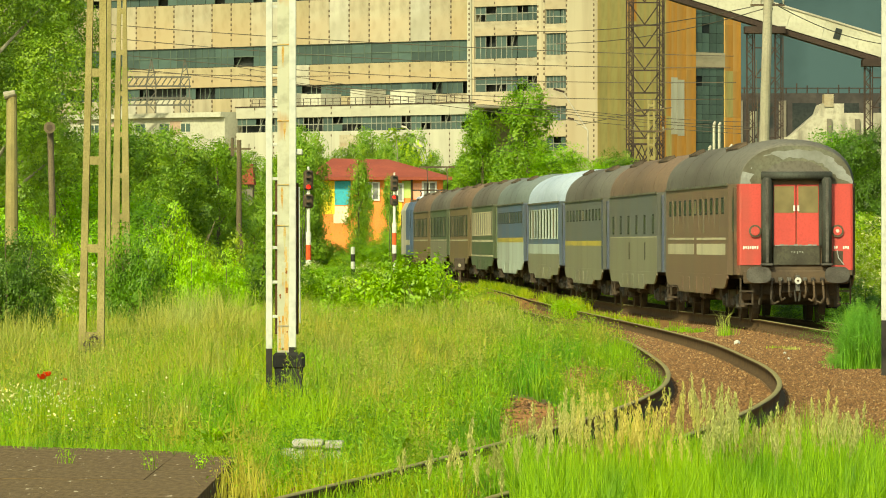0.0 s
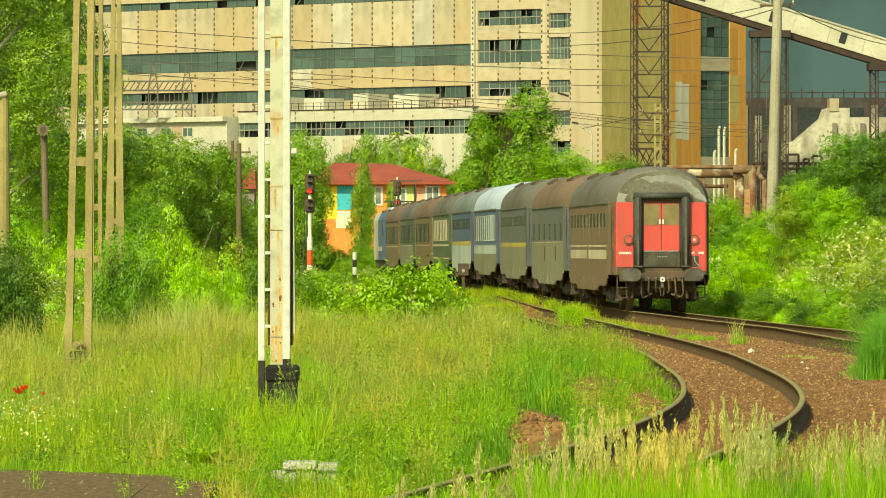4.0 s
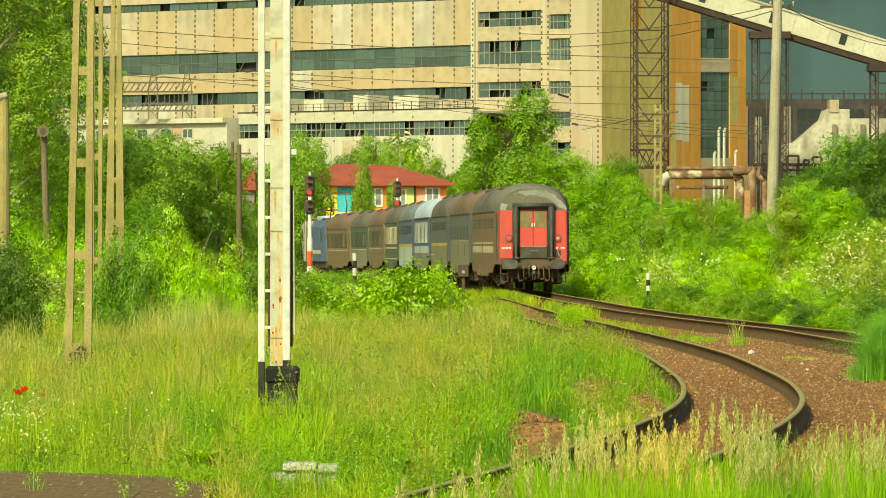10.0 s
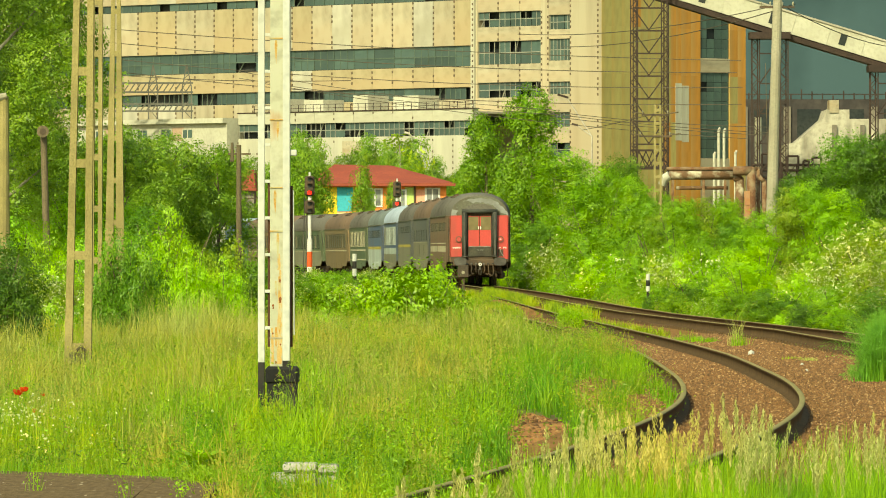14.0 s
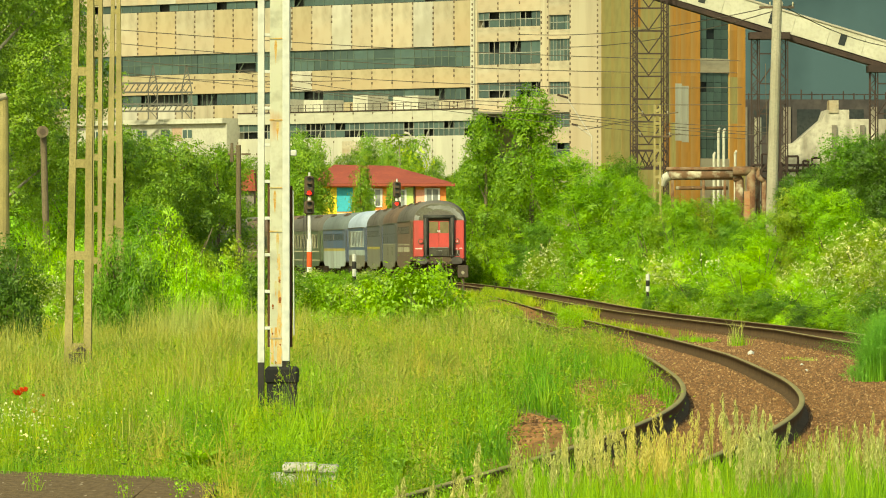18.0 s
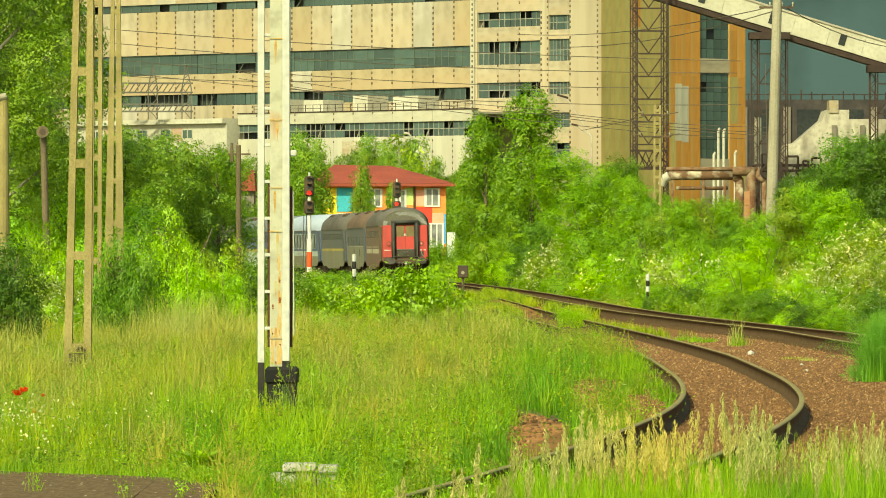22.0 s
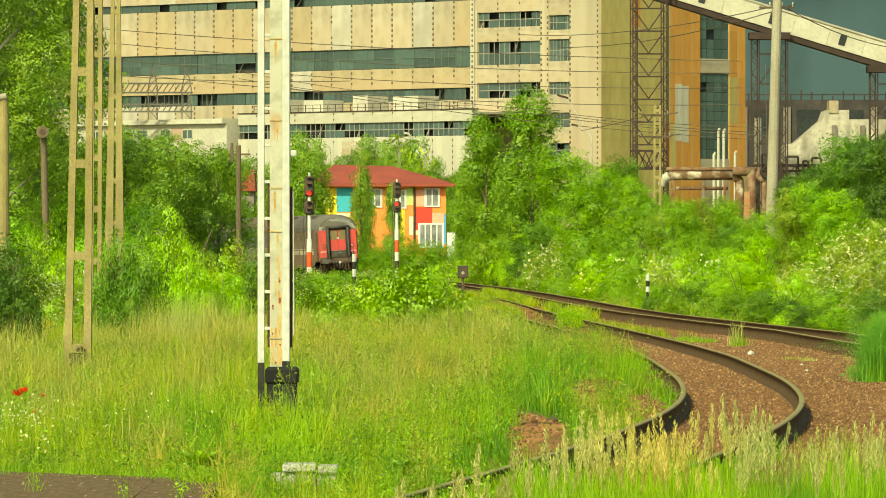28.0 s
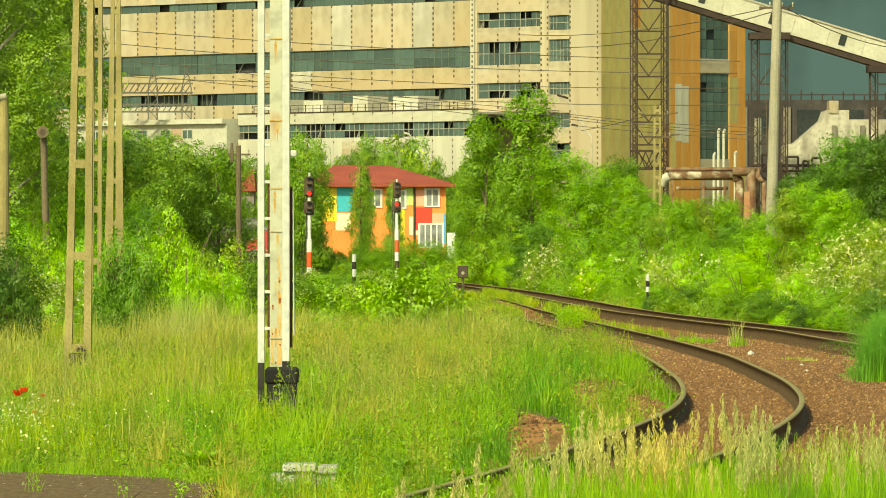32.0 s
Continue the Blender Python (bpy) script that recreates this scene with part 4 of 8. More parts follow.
def lattice_post(parent, x, y, z0, z1, w, material=B_STEEL):
    """A narrow latticed leg."""
    bm = bmesh.new()
    for dx in (-w / 2, w / 2):
        bar(bm, (x + dx, y, z0), (x + dx, y, z1), 0.16)
    n = int((z1 - z0) / (w * 1.1))
    for k in range(n):
        za, zb = z0 + (z1 - z0) * k / n, z0 + (z1 - z0) * (k + 1) / n
        s = 1 if k % 2 else -1
        bar(bm, (x - s * w / 2, y, za), (x + s * w / 2, y, zb), 0.10)
    part("latticed_leg", bm, material, parent)


def yard_steel():
    t = thing("lattice_tower", "tall brown lattice tower before the cladding", "lattice tower", pose(27.4, 858, 0.0))
    for x in (-2.05, 2.05):
        lattice_post(t, x, -1.2, 0, 50, 0.75)
        lattice_post(t, x + 0.35, 1.6, 0, 50, 0.6)
    for k in range(17):
        z = 12.9 + k * 3.02
        bm = bmesh.new()
        bar(bm, (-2.0, -1.2, z), (2.0, -1.2, z), 0.2)
        bar(bm, (-2.0, -1.2, z + 2.9), (0, -1.2, z + 0.1), 0.16)
        bar(bm, (2.0, -1.2, z + 2.9), (0, -1.2, z + 0.1), 0.16)
        part("brace", bm, B_STEEL, t)
    for z in (12.7, 15.1):
        part("girder", bar(bmesh.new(), (-2.4, -1.4, z), (2.4, -1.4, z), 0.28), B_STEEL, t)
    for i in range(5):
        part("girder_brace", bar(bmesh.new(), (-2.2 + i * 0.9, -1.4, 12.8), (-1.3 + i * 0.9, -1.4, 15.0), 0.14), B_STEEL, t)
        part("girder_brace", bar(bmesh.new(), (-1.3 + i * 0.9, -1.4, 12.8), (-2.2 + i * 0.9, -1.4, 15.0), 0.14), B_STEEL, t)
    # conveyor gallery sloping down
    g = thing("conveyor_gallery", "sloping cream conveyor gallery on dark girders", "conveyor bridge", pose(0, 0, 0))
    a, b = Vector((28.0, 862, 36.9)), Vector((84.0, 862, 19.9))
    d = (b - a).normalized()
    up = Vector((-d.z, 0, d.x))
    n = 12
    for i in range(n):
        p, q = a.lerp(b, i / n), a.lerp(b, (i + 1) / n - 0.0005)
        part("wall_panel", bar(bmesh.new(), p + up * 0.75, q + up * 0.75, 5.0, 2.7), B_WHITE, g)
        if i % 2:
            m = p.lerp(q, 0.4) + up * 0.7
            part("window", bar(bmesh.new(), m + Vector((0, -2.52, 0)) - d * 0.45, m + Vector((0, -2.52, 0)) + d * 0.45, 0.08, 1.5), B_DARK, g)
    part("roof", bar(bmesh.new(), a + up * 2.2, b + up * 2.2, 5.4, 0.25), B_CONC, g)
    part("girder", bar(bmesh.new(), a - up * 1.0, b - up * 1.0, 4.6, 0.75), B_STEEL, g)
    for x0, x1, ztop in ((41.2, 46.0, 30.0), (57.0, 61.8, 25.6)):
        p = thing("conveyor_pier", "brown lattice pier under the conveyor", "lattice pier", pose(0, 860, 0), "conveyor piers")
        for x in (x0 + 0.5, x1 - 0.5):
            lattice_post(p, x, -1.5, 0, ztop, 1.0)
            lattice_post(p, x, 1.8, 0, ztop, 0.8)
        for k in range(int(ztop / 4)):
            z = k * 4.0
            bm = bmesh.new()
            bar(bm, (x0 + 1, -1.5, z), (x1 - 1, -1.5, z + 4), 0.18)
            bar(bm, (x1 - 1, -1.5, z + 4), (x0 + 1, -1.5, z + 4.05), 0.18)
            part("brace", bm, B_STEEL, p)
        part("head_beam", bx(x0 - 0.3, x1 + 0.3, -2.4, 2.4, ztop, ztop + 0.9), B_STEEL, p)
    # portal on the lodge roof
    s = thing("steel_portal", "dark latticed steel portal on the low roof", "steel frame", pose(0, 0, 0))
    m_grey = surface("grey_galvanised_lattice", (0.085, 0.085, 0.070), (0.12, 0.118, 0.095), None, 0.6, 4.0, 0.8)
    for x in (-46.3, -41.2, -36.4):
        lattice_post(s, x, 916, 20.5, 25.0, 1.3, m_grey)
        if x > -45:
            cap = bmesh.new()
            for e in (-0.65, 0.65):
                bar(cap, (x + e, 916, 25.0), (x, 916, 28.2), 0.16)
            for k in range(3):
                bar(cap, (x - 0.6 + 0.18 * k, 916, 25.4 + 0.8 * k), (x + 0.45 - 0.15 * k, 916, 26.1 + 0.8 * k), 0.1)
            part("peak", cap, m_grey, s)
    bm = bmesh.new()
    for z in (24.3, 25.6, 21.6, 22.6):
        bar(bm, (-47, 916, z), (-35.5, 916, z), 0.24)
    for i in range(14):
        x = -47 + i * 0.8
        for z in (24.3, 21.6):
            bar(bm, (x, 916, z), (x + 0.8, 916, z + 1.2), 0.15)
    part("beam", bm, m_grey, s)
    # dim works far behind
    w = thing("coal_works", "dim brown industrial works with roof gear", "industrial works", pose(0, 1040, 0))
    part("hall", bx(44, 150, 0, 40, 0, 26.2), surface("sooty_brick", (0.045, 0.041, 0.038), (0.068, 0.060, 0.053), (0.030, 0.028, 0.027), 0.3, 1.0, 0.9), w)
    bm = bmesh.new()
    for i in range(34):
        h = 0.6 + 1.1 * ((i * 37) % 10) / 10
        bar(bm, (46 + i * 1.7, 0, 26.2), (46 + i * 1.7, 0, 26.2 + h), 0.22)
    bar(bm, (45, 0, 27.0), (104, 0, 27.0), 0.16)
    part("roof_gear", bm, B_STEEL, w)
    for i in range(9):
        part("pier", bx(48 + i * 7.0, 49.2 + i * 7.0, -0.4, 0, 0, 25), B_SOOT, w)
        # flat dark plate, its colour standing in for a shaded opening
        part("dark_opening", bx(50.2 + i * 7.0, 54.0 + i * 7.0, -0.05, 0, 20.5 - (i % 3), 24.6), B_DARK, w)
    v = thing("concrete_bunker", "pale concrete bunker with a sloping side", "bunker", pose(0, 890, 0.13) @ Matrix.Scale(0.927, 4))
    part("wall", prism(bmesh.new(), [(51.0, 0), (80, 0), (80, 21.4), (60.6, 21.4), (60.6, 22.8), (57.2, 22.8), (56.7, 21.4), (52.6, 17.9), (51.0, 17.6)], 0, 14), B_BUNKER, v)
    for x in (58.0, 62.2, 66.5):
        part("buttress", bx(x, x + 0.7, -0.5, 0, 0, 20.5), B_SOOT, v)
    part("cabin", bx(57.6, 59.0, -0.2, 5, 22.3, 24.2), B_PANEL, v)
    part("chimney", rod(bmesh.new(), (46.9, -2, 0), (46.9, -2, 21.6), 0.55, n=14), B_WHITE, v)
    # pale vent pipes beside the cladding
    for x, h in ((36.4, 17.6), (37.1, 17.5), (35.8, 14.4), (38.6, 14.6)):
        p = thing("vent_pipe", "pale upright vent pipe", "pipe", pose(x, 850, 0), "vent pipes")
        part("stem", rod(bmesh.new(), (0, 0, 0), (0, 0, h), 0.19, n=10), B_WHITE, p)
        part("cowl", rod(bmesh.new(), (0, 0, h), (0.2, 0, h + 0.4), 0.22, 0.14, n=10), B_CONC, p)


def pipe_bridge():
    """Rusty pipe loops and trestles before the bunker."""
    r = thing("pipe_bridge", "dark rusty pipe loops on trestles before the bunker", "pipes", pose(0, 868, 0))
    for i, (x, w, z) in enumerate(((43.0, 1.0, 14.8), (44.9, 0.8, 13.6), (46.4, 1.5, 14.5), (48.6, 0.7, 13.9), (49.8, 1.2, 14.3))):
        bm = bmesh.new()
        for a, b in (((x, 0), (x, z)), ((x, z), (x + w, z)), ((x + w, z), (x + w, 0))):
            rod(bm, (a[0], 0, a[1]), (b[0], 0, b[1]), 0.15, n=8)
        part("pipe_loop", bm, B_STEEL, r)
    for z in (12.6, 13.3, 11.6):
        part("pipe", rod(bmesh.new(), (41.5, 0.6, z), (51.5, 0.6, z), 0.17, n=8), B_STEEL, r)
    for k in range(5):
        x = 42 + k * 1.9
        part("trestle", bar(bar(bmesh.new(), (x, 0.9, 0), (x, 0.9, 13.4), 0.18), (x, 0.9, 11), (x + 1.8, 0.9, 13.3), 0.12), B_STEEL, r)
    part("walkway", bx(41.8, 51.4, 0.8, 1.6, 13.4, 13.5), B_STEEL, r)


def pipe_rack():
    m_rust = surface("flaking_rusty_pipe", (0.11, 0.05, 0.025), (0.17, 0.09, 0.045), (0.22, 0.17, 0.10), 3.0, 14.0, 0.85, 0, 0.02)
    m_lag = surface("stained_rusty_lagging", (0.15, 0.085, 0.045), (0.10, 0.06, 0.03), (0.36, 0.33, 0.23), 2.2, 14.0, 0.9, 0, 0.02, lo=0.52, hi=0.66)
    r = thing("pipe_rack", "rusty lagged pipes bending down to the ground", "pipes", pose(0, 420, 0))
    def P(name, pts, rad, m, off=0.0):
        bm = bmesh.new()
        for a, b in zip(pts, pts[1:]):
            a, b = (a[0], off, a[1]), (b[0], off, b[1])
            rod(bm, a, b, rad, n=12)
        for a in pts[1:-1]:
            bmesh.ops.create_icosphere(bm, subdivisions=2, radius=rad, matrix=Matrix.Translation((a[0], off, a[1])))
        part(name, bm, m, r, smooth=True)
    P("pipe", [(14.75, 6.72), (19.0, 6.72), (19.35, 6.4), (19.35, 0.0)], 0.29, m_lag)
    part("pipe_bend", rod(rod(bmesh.new(), (14.30, 0.2, 6.10), (14.45, 0.1, 6.5), 0.26, 0.30, 12), (14.45, 0.1, 6.5), (14.80, 0, 6.72), 0.30, 0.30, 12), B_WHITE, r, "pale lagged pipe bend")
    P("pipe", [(14.6, 7.15), (20.6, 7.15), (20.6, 0.0)], 0.13, m_rust, 0.6)
    P("pipe", [(18.9, 7.0), (20.1, 7.0), (20.1, 0.0)], 0.30, m_rust, -0.4)
    P("pipe", [(20.6, 6.6), (20.95, 6.3), (20.95, 0.0)], 0.16, m_rust, -0.2)
    for i in range(6):
        part("brick_pier", bx(19.6 + 0.02 * (i % 2), 20.0, -0.7, -0.3, i * 0.95, i * 0.95 + 0.93, 0.02), surface("flaking_orange_brick", (0.30, 0.11, 0.04), (0.34, 0.16, 0.06), (0.3, 0.2, 0.12), 2.0, 10.0) if i == 0 else bpy.data.materials["flaking_orange_brick"], r)
    P("pipe", [(15.2, 5.9), (18.6, 5.9)], 0.12, m_lag, 0.3)
    for x in (15.0, 17.0, 18.4):
        part("stand", bar(bmesh.new(), (x, 0, 0), (x, 0, 6.5), 0.18), m_rust, r)


H_GLASS = glass("bright_house_glass", (0.22, 0.24, 0.22), 0.2)


def painted_house():
    h = thing("painted_house", "orange house with coloured wall patches and red hip roof", "house", pose(-4.9, 560, 0.2))
    cols = {"orange": (0.80, 0.25, 0.07), "yellow": (0.80, 0.58, 0.06), "red": (0.62, 0.06, 0.04), "blue": (0.10, 0.33, 0.62), "cream": (0.80, 0.66, 0.42), "teal": (0.05, 0.38, 0.45), "pink": (0.78, 0.36, 0.24), "green": (0.45, 0.60, 0.18)}
    mats = {k: surface(k + "_house_paint", c, tuple(0.9 * v for v in c), None, 0.8, 8.0, 0.8, 0, 0.005) for k, c in cols.items()}
    part("wall", bx(-5.6, 5.2, 0, 9, -0.5, 7.5), mats["orange"], h)
    part("floor_band", bx(-5.65, 5.25, -0.06, 9.06, -0.6, 0.7), B_CONC, h)
    bm = bmesh.new()
    e = [bm.verts.new(p) for p in ((-6.9, -1.0, 7.45), (6.0, -1.0, 7.45), (6.0, 10.0, 7.45), (-6.9, 10.0, 7.45))]
    t = [bm.verts.new(p) for p in ((-4.6, 4.5, 9.15), (0.4, 4.5, 9.05))]
    for f in ((e[0], e[1], t[1], t[0]), (e[1], e[2], t[1]), (e[2], e[3], t[0], t[1]), (e[3], e[0], t[0]), (e[3], e[2], e[1], e[0])):
        bm.faces.new(f)
    part("roof", bm, B_TILE, h)
    part("fascia", box(bx(-6.9, 6.0, -1.0, -0.94, 7.20, 7.44), 5.94, 6.0, -0.94, 10, 7.20, 7.44), B_TILE, h)
    patches = [("yellow", -5.6, -4.3, 4.2, 7.1), ("teal", -4.3, -2.9, 5.0, 7.1), ("cream", -4.4, -3.1, 3.4, 4.9), ("orange", -3.0, -2.2, 3.0, 6.0), ("yellow", 0.4, 1.6, 2.2, 6.5), ("green", 0.2, 1.2, 3.8, 5.2), ("green", 1.6, 2.4, 5.6, 7.1), ("cream", 2.0, 3.2, 3.0, 4.6), ("red", 2.55, 4.0, 3.4, 5.4), ("pink", 4.0, 5.0, 3.4, 4.9), ("pink", 2.6, 3.6, 5.5, 6.9), ("blue", 5.02, 5.19, 2.2, 4.8), ("blue", -2.6, -2.0, 4.5, 5.6), ("yellow", 0.6, 1.5, 0.9, 2.2), ("cream", 3.7, 4.9, 1.0, 3.3)]
    for c, x0, x1, z0, z1 in patches:
        part("painted_panel", bx(x0, x1, -0.035 if c != "cream" else -0.025, 0.0, z0, z1), mats[c], h)
    for x, z0, z1, w in ((4.0, 5.55, 6.95, 1.1), (-1.0, 5.5, 6.9, 1.1), (1.2, 5.4, 6.8, 0.9), (3.9, 2.0, 3.9, 2.0)):
        fr = part("window", bx(x - w / 2 - 0.12, x + w / 2 + 0.12, -0.12, -0.036, z0 - 0.12, z1 + 0.12), P_WHITE, h, "white-framed window")
        n = 2 if w < 1.5 else 4
        for i in range(n):
            part("pane", bx(x - w / 2 + i * w / n + 0.06, x - w / 2 + (i + 1) * w / n - 0.06, -0.135, -0.12, z0, z1), H_GLASS, fr)
    part("drainpipe", rod(bmesh.new(), (2.45, -0.12, 0), (2.45, -0.12, 7.2), 0.09, n=8), P_DARK, h)
    part("porch", bx(5.3, 6.0, -1.5, 1.0, -0.6, 3.2), P_WHITE, h)
    k = thing("red_shed", "red-brown shed with white wall behind trees", "shed", pose(-17.0, 560, 0.2))
    part("wall", bx(-0.5, 0.6, 0, 5, -0.9, 6.8), B_SOOT, k)
    part("roof", prism(bmesh.new(), [(-0.7, 6.8), (0.75, 6.8), (0.6, 8.6), (-0.5, 8.7)], -0.5, 5.5), B_TILE, k)


power_station()
annex()
yard_steel()
pipe_rack()
pipe_bridge()
painted_house()
# ---- masts, signals and small lineside things ----
C_MAST = surface("yellowed_cast_concrete", (0.25, 0.215, 0.085), (0.30, 0.255, 0.11), (0.135, 0.115, 0.05), 2.2, 34.0, 0.95, 0, 0.02, lo=0.45, hi=0.8)
C_POST = surface("pale_grey_concrete", (0.30, 0.29, 0.20), (0.35, 0.33, 0.24), (0.22, 0.20, 0.14), 0.9, 12.0, 0.9, 0, 0.006)
C_WOOD = surface("weathered_pole_wood", (0.10, 0.08, 0.05), (0.15, 0.12, 0.07), None, 3.0, 20.0, 0.9, 0, 0.006, (3, 3, 0.3))
C_WHITE = surface("chalky_white_paint", (0.455, 0.475, 0.42), (0.40, 0.415, 0.36), (0.33, 0.31, 0.21), 1.4, 10.0, 0.7, 0, 0.003, lo=0.55, hi=0.9)
C_CREAM = surface("rust_streaked_cream_paint", (0.345, 0.355, 0.255), (0.39, 0.395, 0.30), (0.36, 0.17, 0.04), 1.5, 9.0, 0.7, 0, 0.003, (3.0, 3.0, 0.8), lo=0.56, hi=0.66)
C_RUST = surface("running_rust", (0.40, 0.21, 0.05), (0.40, 0.30, 0.11), (0.36, 0.35, 0.20), 14.0, 60.0, 0.9, 0, 0, lo=0.46, hi=0.60)
C_STAIN = surface("orange_rust_wash", (0.46, 0.285, 0.085), (0.42, 0.33, 0.16), (0.40, 0.37, 0.24), 9.0, 50.0, 0.9, 0, 0, (2.5, 2.5, 0.5), lo=0.50, hi=0.66)
C_SPOT = surface("dark_rust_spots", (0.21, 0.075, 0.022), (0.15, 0.05, 0.018), None, 20.0, 80.0, 0.9, 0, 0)
C_BLACK = surface("black_tarred_concrete", (0.011, 0.012, 0.011), (0.024, 0.024, 0.021), (0.045, 0.042, 0.034), 3.0, 16.0, 0.85, 0, 0.008)
C_BROWN = surface("brown_cable_trunking", (0.055, 0.026, 0.014), (0.08, 0.04, 0.02), None, 3.0, 16.0, 0.7)
C_BAND_RED = surface("orange_red_band", (0.62, 0.10, 0.03), (0.55, 0.09, 0.03), None, 3.0, 16.0, 0.6)
C_RED_LIGHT = glowing("red_signal_lens", (1.0, 0.012, 0.012), 1.3)


def white_mast():
    m = thing("signal_mast", "white ladder mast on a black concrete foot", "signal mast", pose(-1.853, 71.2, 0))
    # x about the mast's middle; left stringer at -0.145, stem from -0.02
    part("stem", bx(-0.055, 0.10, -0.06, 0.06, 0.55, 7.4, 0.008), C_CREAM, m, "cream box stem streaked with rust")
    part("channel", bx(0.085, 0.165, -0.085, 0.075, 0.15, 7.4, 0.006), C_WHITE, m, "white channel")
    part("stringer", bx(-0.190, -0.115, -0.04, 0.04, 0.60, 7.4, 0.005), C_WHITE, m, "white ladder stringer")
    part("stringer_foot", bx(-0.189, -0.116, -0.041, 0.041, -0.3, 0.60, 0.004), C_BLACK, m)
    part("channel_foot", bx(0.082, 0.168, -0.09, 0.08, -0.3, 0.62, 0.004), C_BLACK, m)
    z = 0.98
    for i in range(16):
        part("rung", bx(-0.12, 0.0, -0.03, 0.015, z - 0.018, z + 0.018, 0.004), C_WHITE, m)
        z += 0.405
    for x0, x1, zt, zb in ((-0.082, -0.055, 2.6, 0.77), (0.165, 0.192, 2.55, 0.77)):
        part("cable_trunking", bx(x0, x1, 0.0, 0.07, zb, zt), C_BROWN, m)
    for z in (4.18, 3.28, 2.53, 2.05, 0.87):
        part("clamp", bx(-0.06, 0.105, -0.070, -0.055, z - 0.007, z + 0.007), C_RUST if z > 1 else C_POST, m)
    # rust running down from the clamps
    for k, (z, l, x) in enumerate(((4.16, 0.28, 0.01), (3.26, 0.22, 0.03), (2.50, 0.30, 0.0), (2.03, 0.36, 0.03), (1.55, 0.40, 0.045), (1.50, 0.20, 0.01), (0.99, 0.34, 0.01), (1.05, 0.16, 0.05))):
        bm = bmesh.new()
        vs = [bm.verts.new((x + a * 0.017, -0.0615, z - b * l)) for a, b in ((-0.6, 0), (0.7, 0), (1.0, 0.2), (0.5, 0.6), (0.15, 1.0), (-0.3, 0.7), (-0.9, 0.3))]
        bm.faces.new(vs)
        part("rust_streak", bm, C_RUST, m)
    # rust that has run down the lower stem and eaten through the paint
    rnd = random.Random(31)
    for x0, x1, zb, zt in ((0.026, 0.074, 0.58, 1.62), (-0.046, -0.012, 0.58, 0.98), (0.030, 0.060, 1.62, 1.80)):
        bm = bmesh.new()
        n = 26
        rows = []
        for i in range(n + 1):
            z = zb + (zt - zb) * i / n
            w = 1 - 0.55 * (i / n) ** 2
            rows.append([bm.verts.new((x, -0.0608, z)) for x in ((x0 + x1) / 2 - (x1 - x0) / 2 * w + rnd.uniform(-0.007, 0.007), (x0 + x1) / 2 + (x1 - x0) / 2 * w + rnd.uniform(-0.007, 0.007))])
        for a, b in zip(rows, rows[1:]):
            bm.faces.new((a[0], a[1], b[1], b[0]))
        part("rust_stain", bm, C_STAIN, m, "orange rust stain")
    for x, z, r in ((0.052, 1.50, 0.017), (0.056, 1.30, 0.020), (0.058, 1.27, 0.013), (-0.022, 1.23, 0.015), (-0.020, 1.20, 0.010), (-0.026, 0.92, 0.011), (0.01, 0.60, 0.014), (0.060, 0.80, 0.010)):
        bm = bmesh.new()
        bm.faces.new([bm.verts.new((x + r * rnd.uniform(0.6, 1.1) * math.cos(a), -0.0622, z + r * rnd.uniform(0.7, 1.5) * math.sin(a))) for a in [k * math.pi / 4.5 for k in range(9)]])
        part("rust_spot", bm, C_SPOT, m, "dark rust spot")
    part("stay", rod(bmesh.new(), (0.20, 0, 2.5), (0.21, 0, 0.9), 0.008, n=6), C_WHITE, m)
    part("bracket", bx(0.16, 0.24, -0.05, 0.05, 2.88, 2.95, 0.01), C_WHITE, m)
    foot = bmesh.new()
    box(foot, -0.085, 0.245, -0.2, 0.2, -0.4, 0.47, 0.02)
    box(foot, -0.105, 0.265, -0.22, 0.22, 0.36, 0.555, 0.03)
    part("concrete_foot", foot, C_BLACK, m, "black tarred concrete foot")
    copy_thing(m, pose(7.02, 95.0, 0.05))


def frame_mast(x, y, base, top, w0, w1, first, pitch, lean=0.0, leg=(0.115, 0.09), name_label="tall yellowed concrete mast with rectangular openings"):
    """A reinforced concrete mast of two tapering legs and rounded cross members; leg: the legs' width at foot and top."""
    m = thing("concrete_mast", name_label, "overhead mast", pose(x, y, base, 0, lean, 0), "concrete masts")
    h = top - base

    def half(z):
        return (w0 + (w1 - w0) * z / h) / 2

    def broad(z):
        return leg[0] + (leg[1] - leg[0]) * z / h
    for s in (-1, 1):
        bm = bmesh.new()
        vs = []
        for z in (-0.4, h):
            a, b = s * half(z), s * (half(z) - broad(z))
            vs.append([bm.verts.new((u, v, z)) for u, v in ((a, -0.11), (b, -0.11), (b, 0.11), (a, 0.11))])
        for i in range(4):
            bm.faces.new((vs[0][i], vs[0][(i + 1) % 4], vs[1][(i + 1) % 4], vs[1][i]))
        bm.faces.new(vs[1])
        bmesh.ops.recalc_face_normals(bm, faces=bm.faces)
        part("leg", bm, C_MAST, m)
    z = first
    while z < h:
        w = half(z) - broad(z) * 0.6
        bm = bmesh.new()
        d = 0.13
        c = min(0.06, w * 0.4)
        prism(bm, [(-w, -d), (-w + c, -d * 0.5), (w - c, -d * 0.5), (w, -d), (w, d), (w - c, d * 0.5), (-w + c, d * 0.5), (-w, d)], -0.10, 0.10)
        bmesh.ops.translate(bm, verts=bm.verts, vec=(0, 0, z))
        bmesh.ops.recalc_face_normals(bm, faces=bm.faces)
        part("cross_member", bm, C_MAST, m)
        z += pitch
    return m


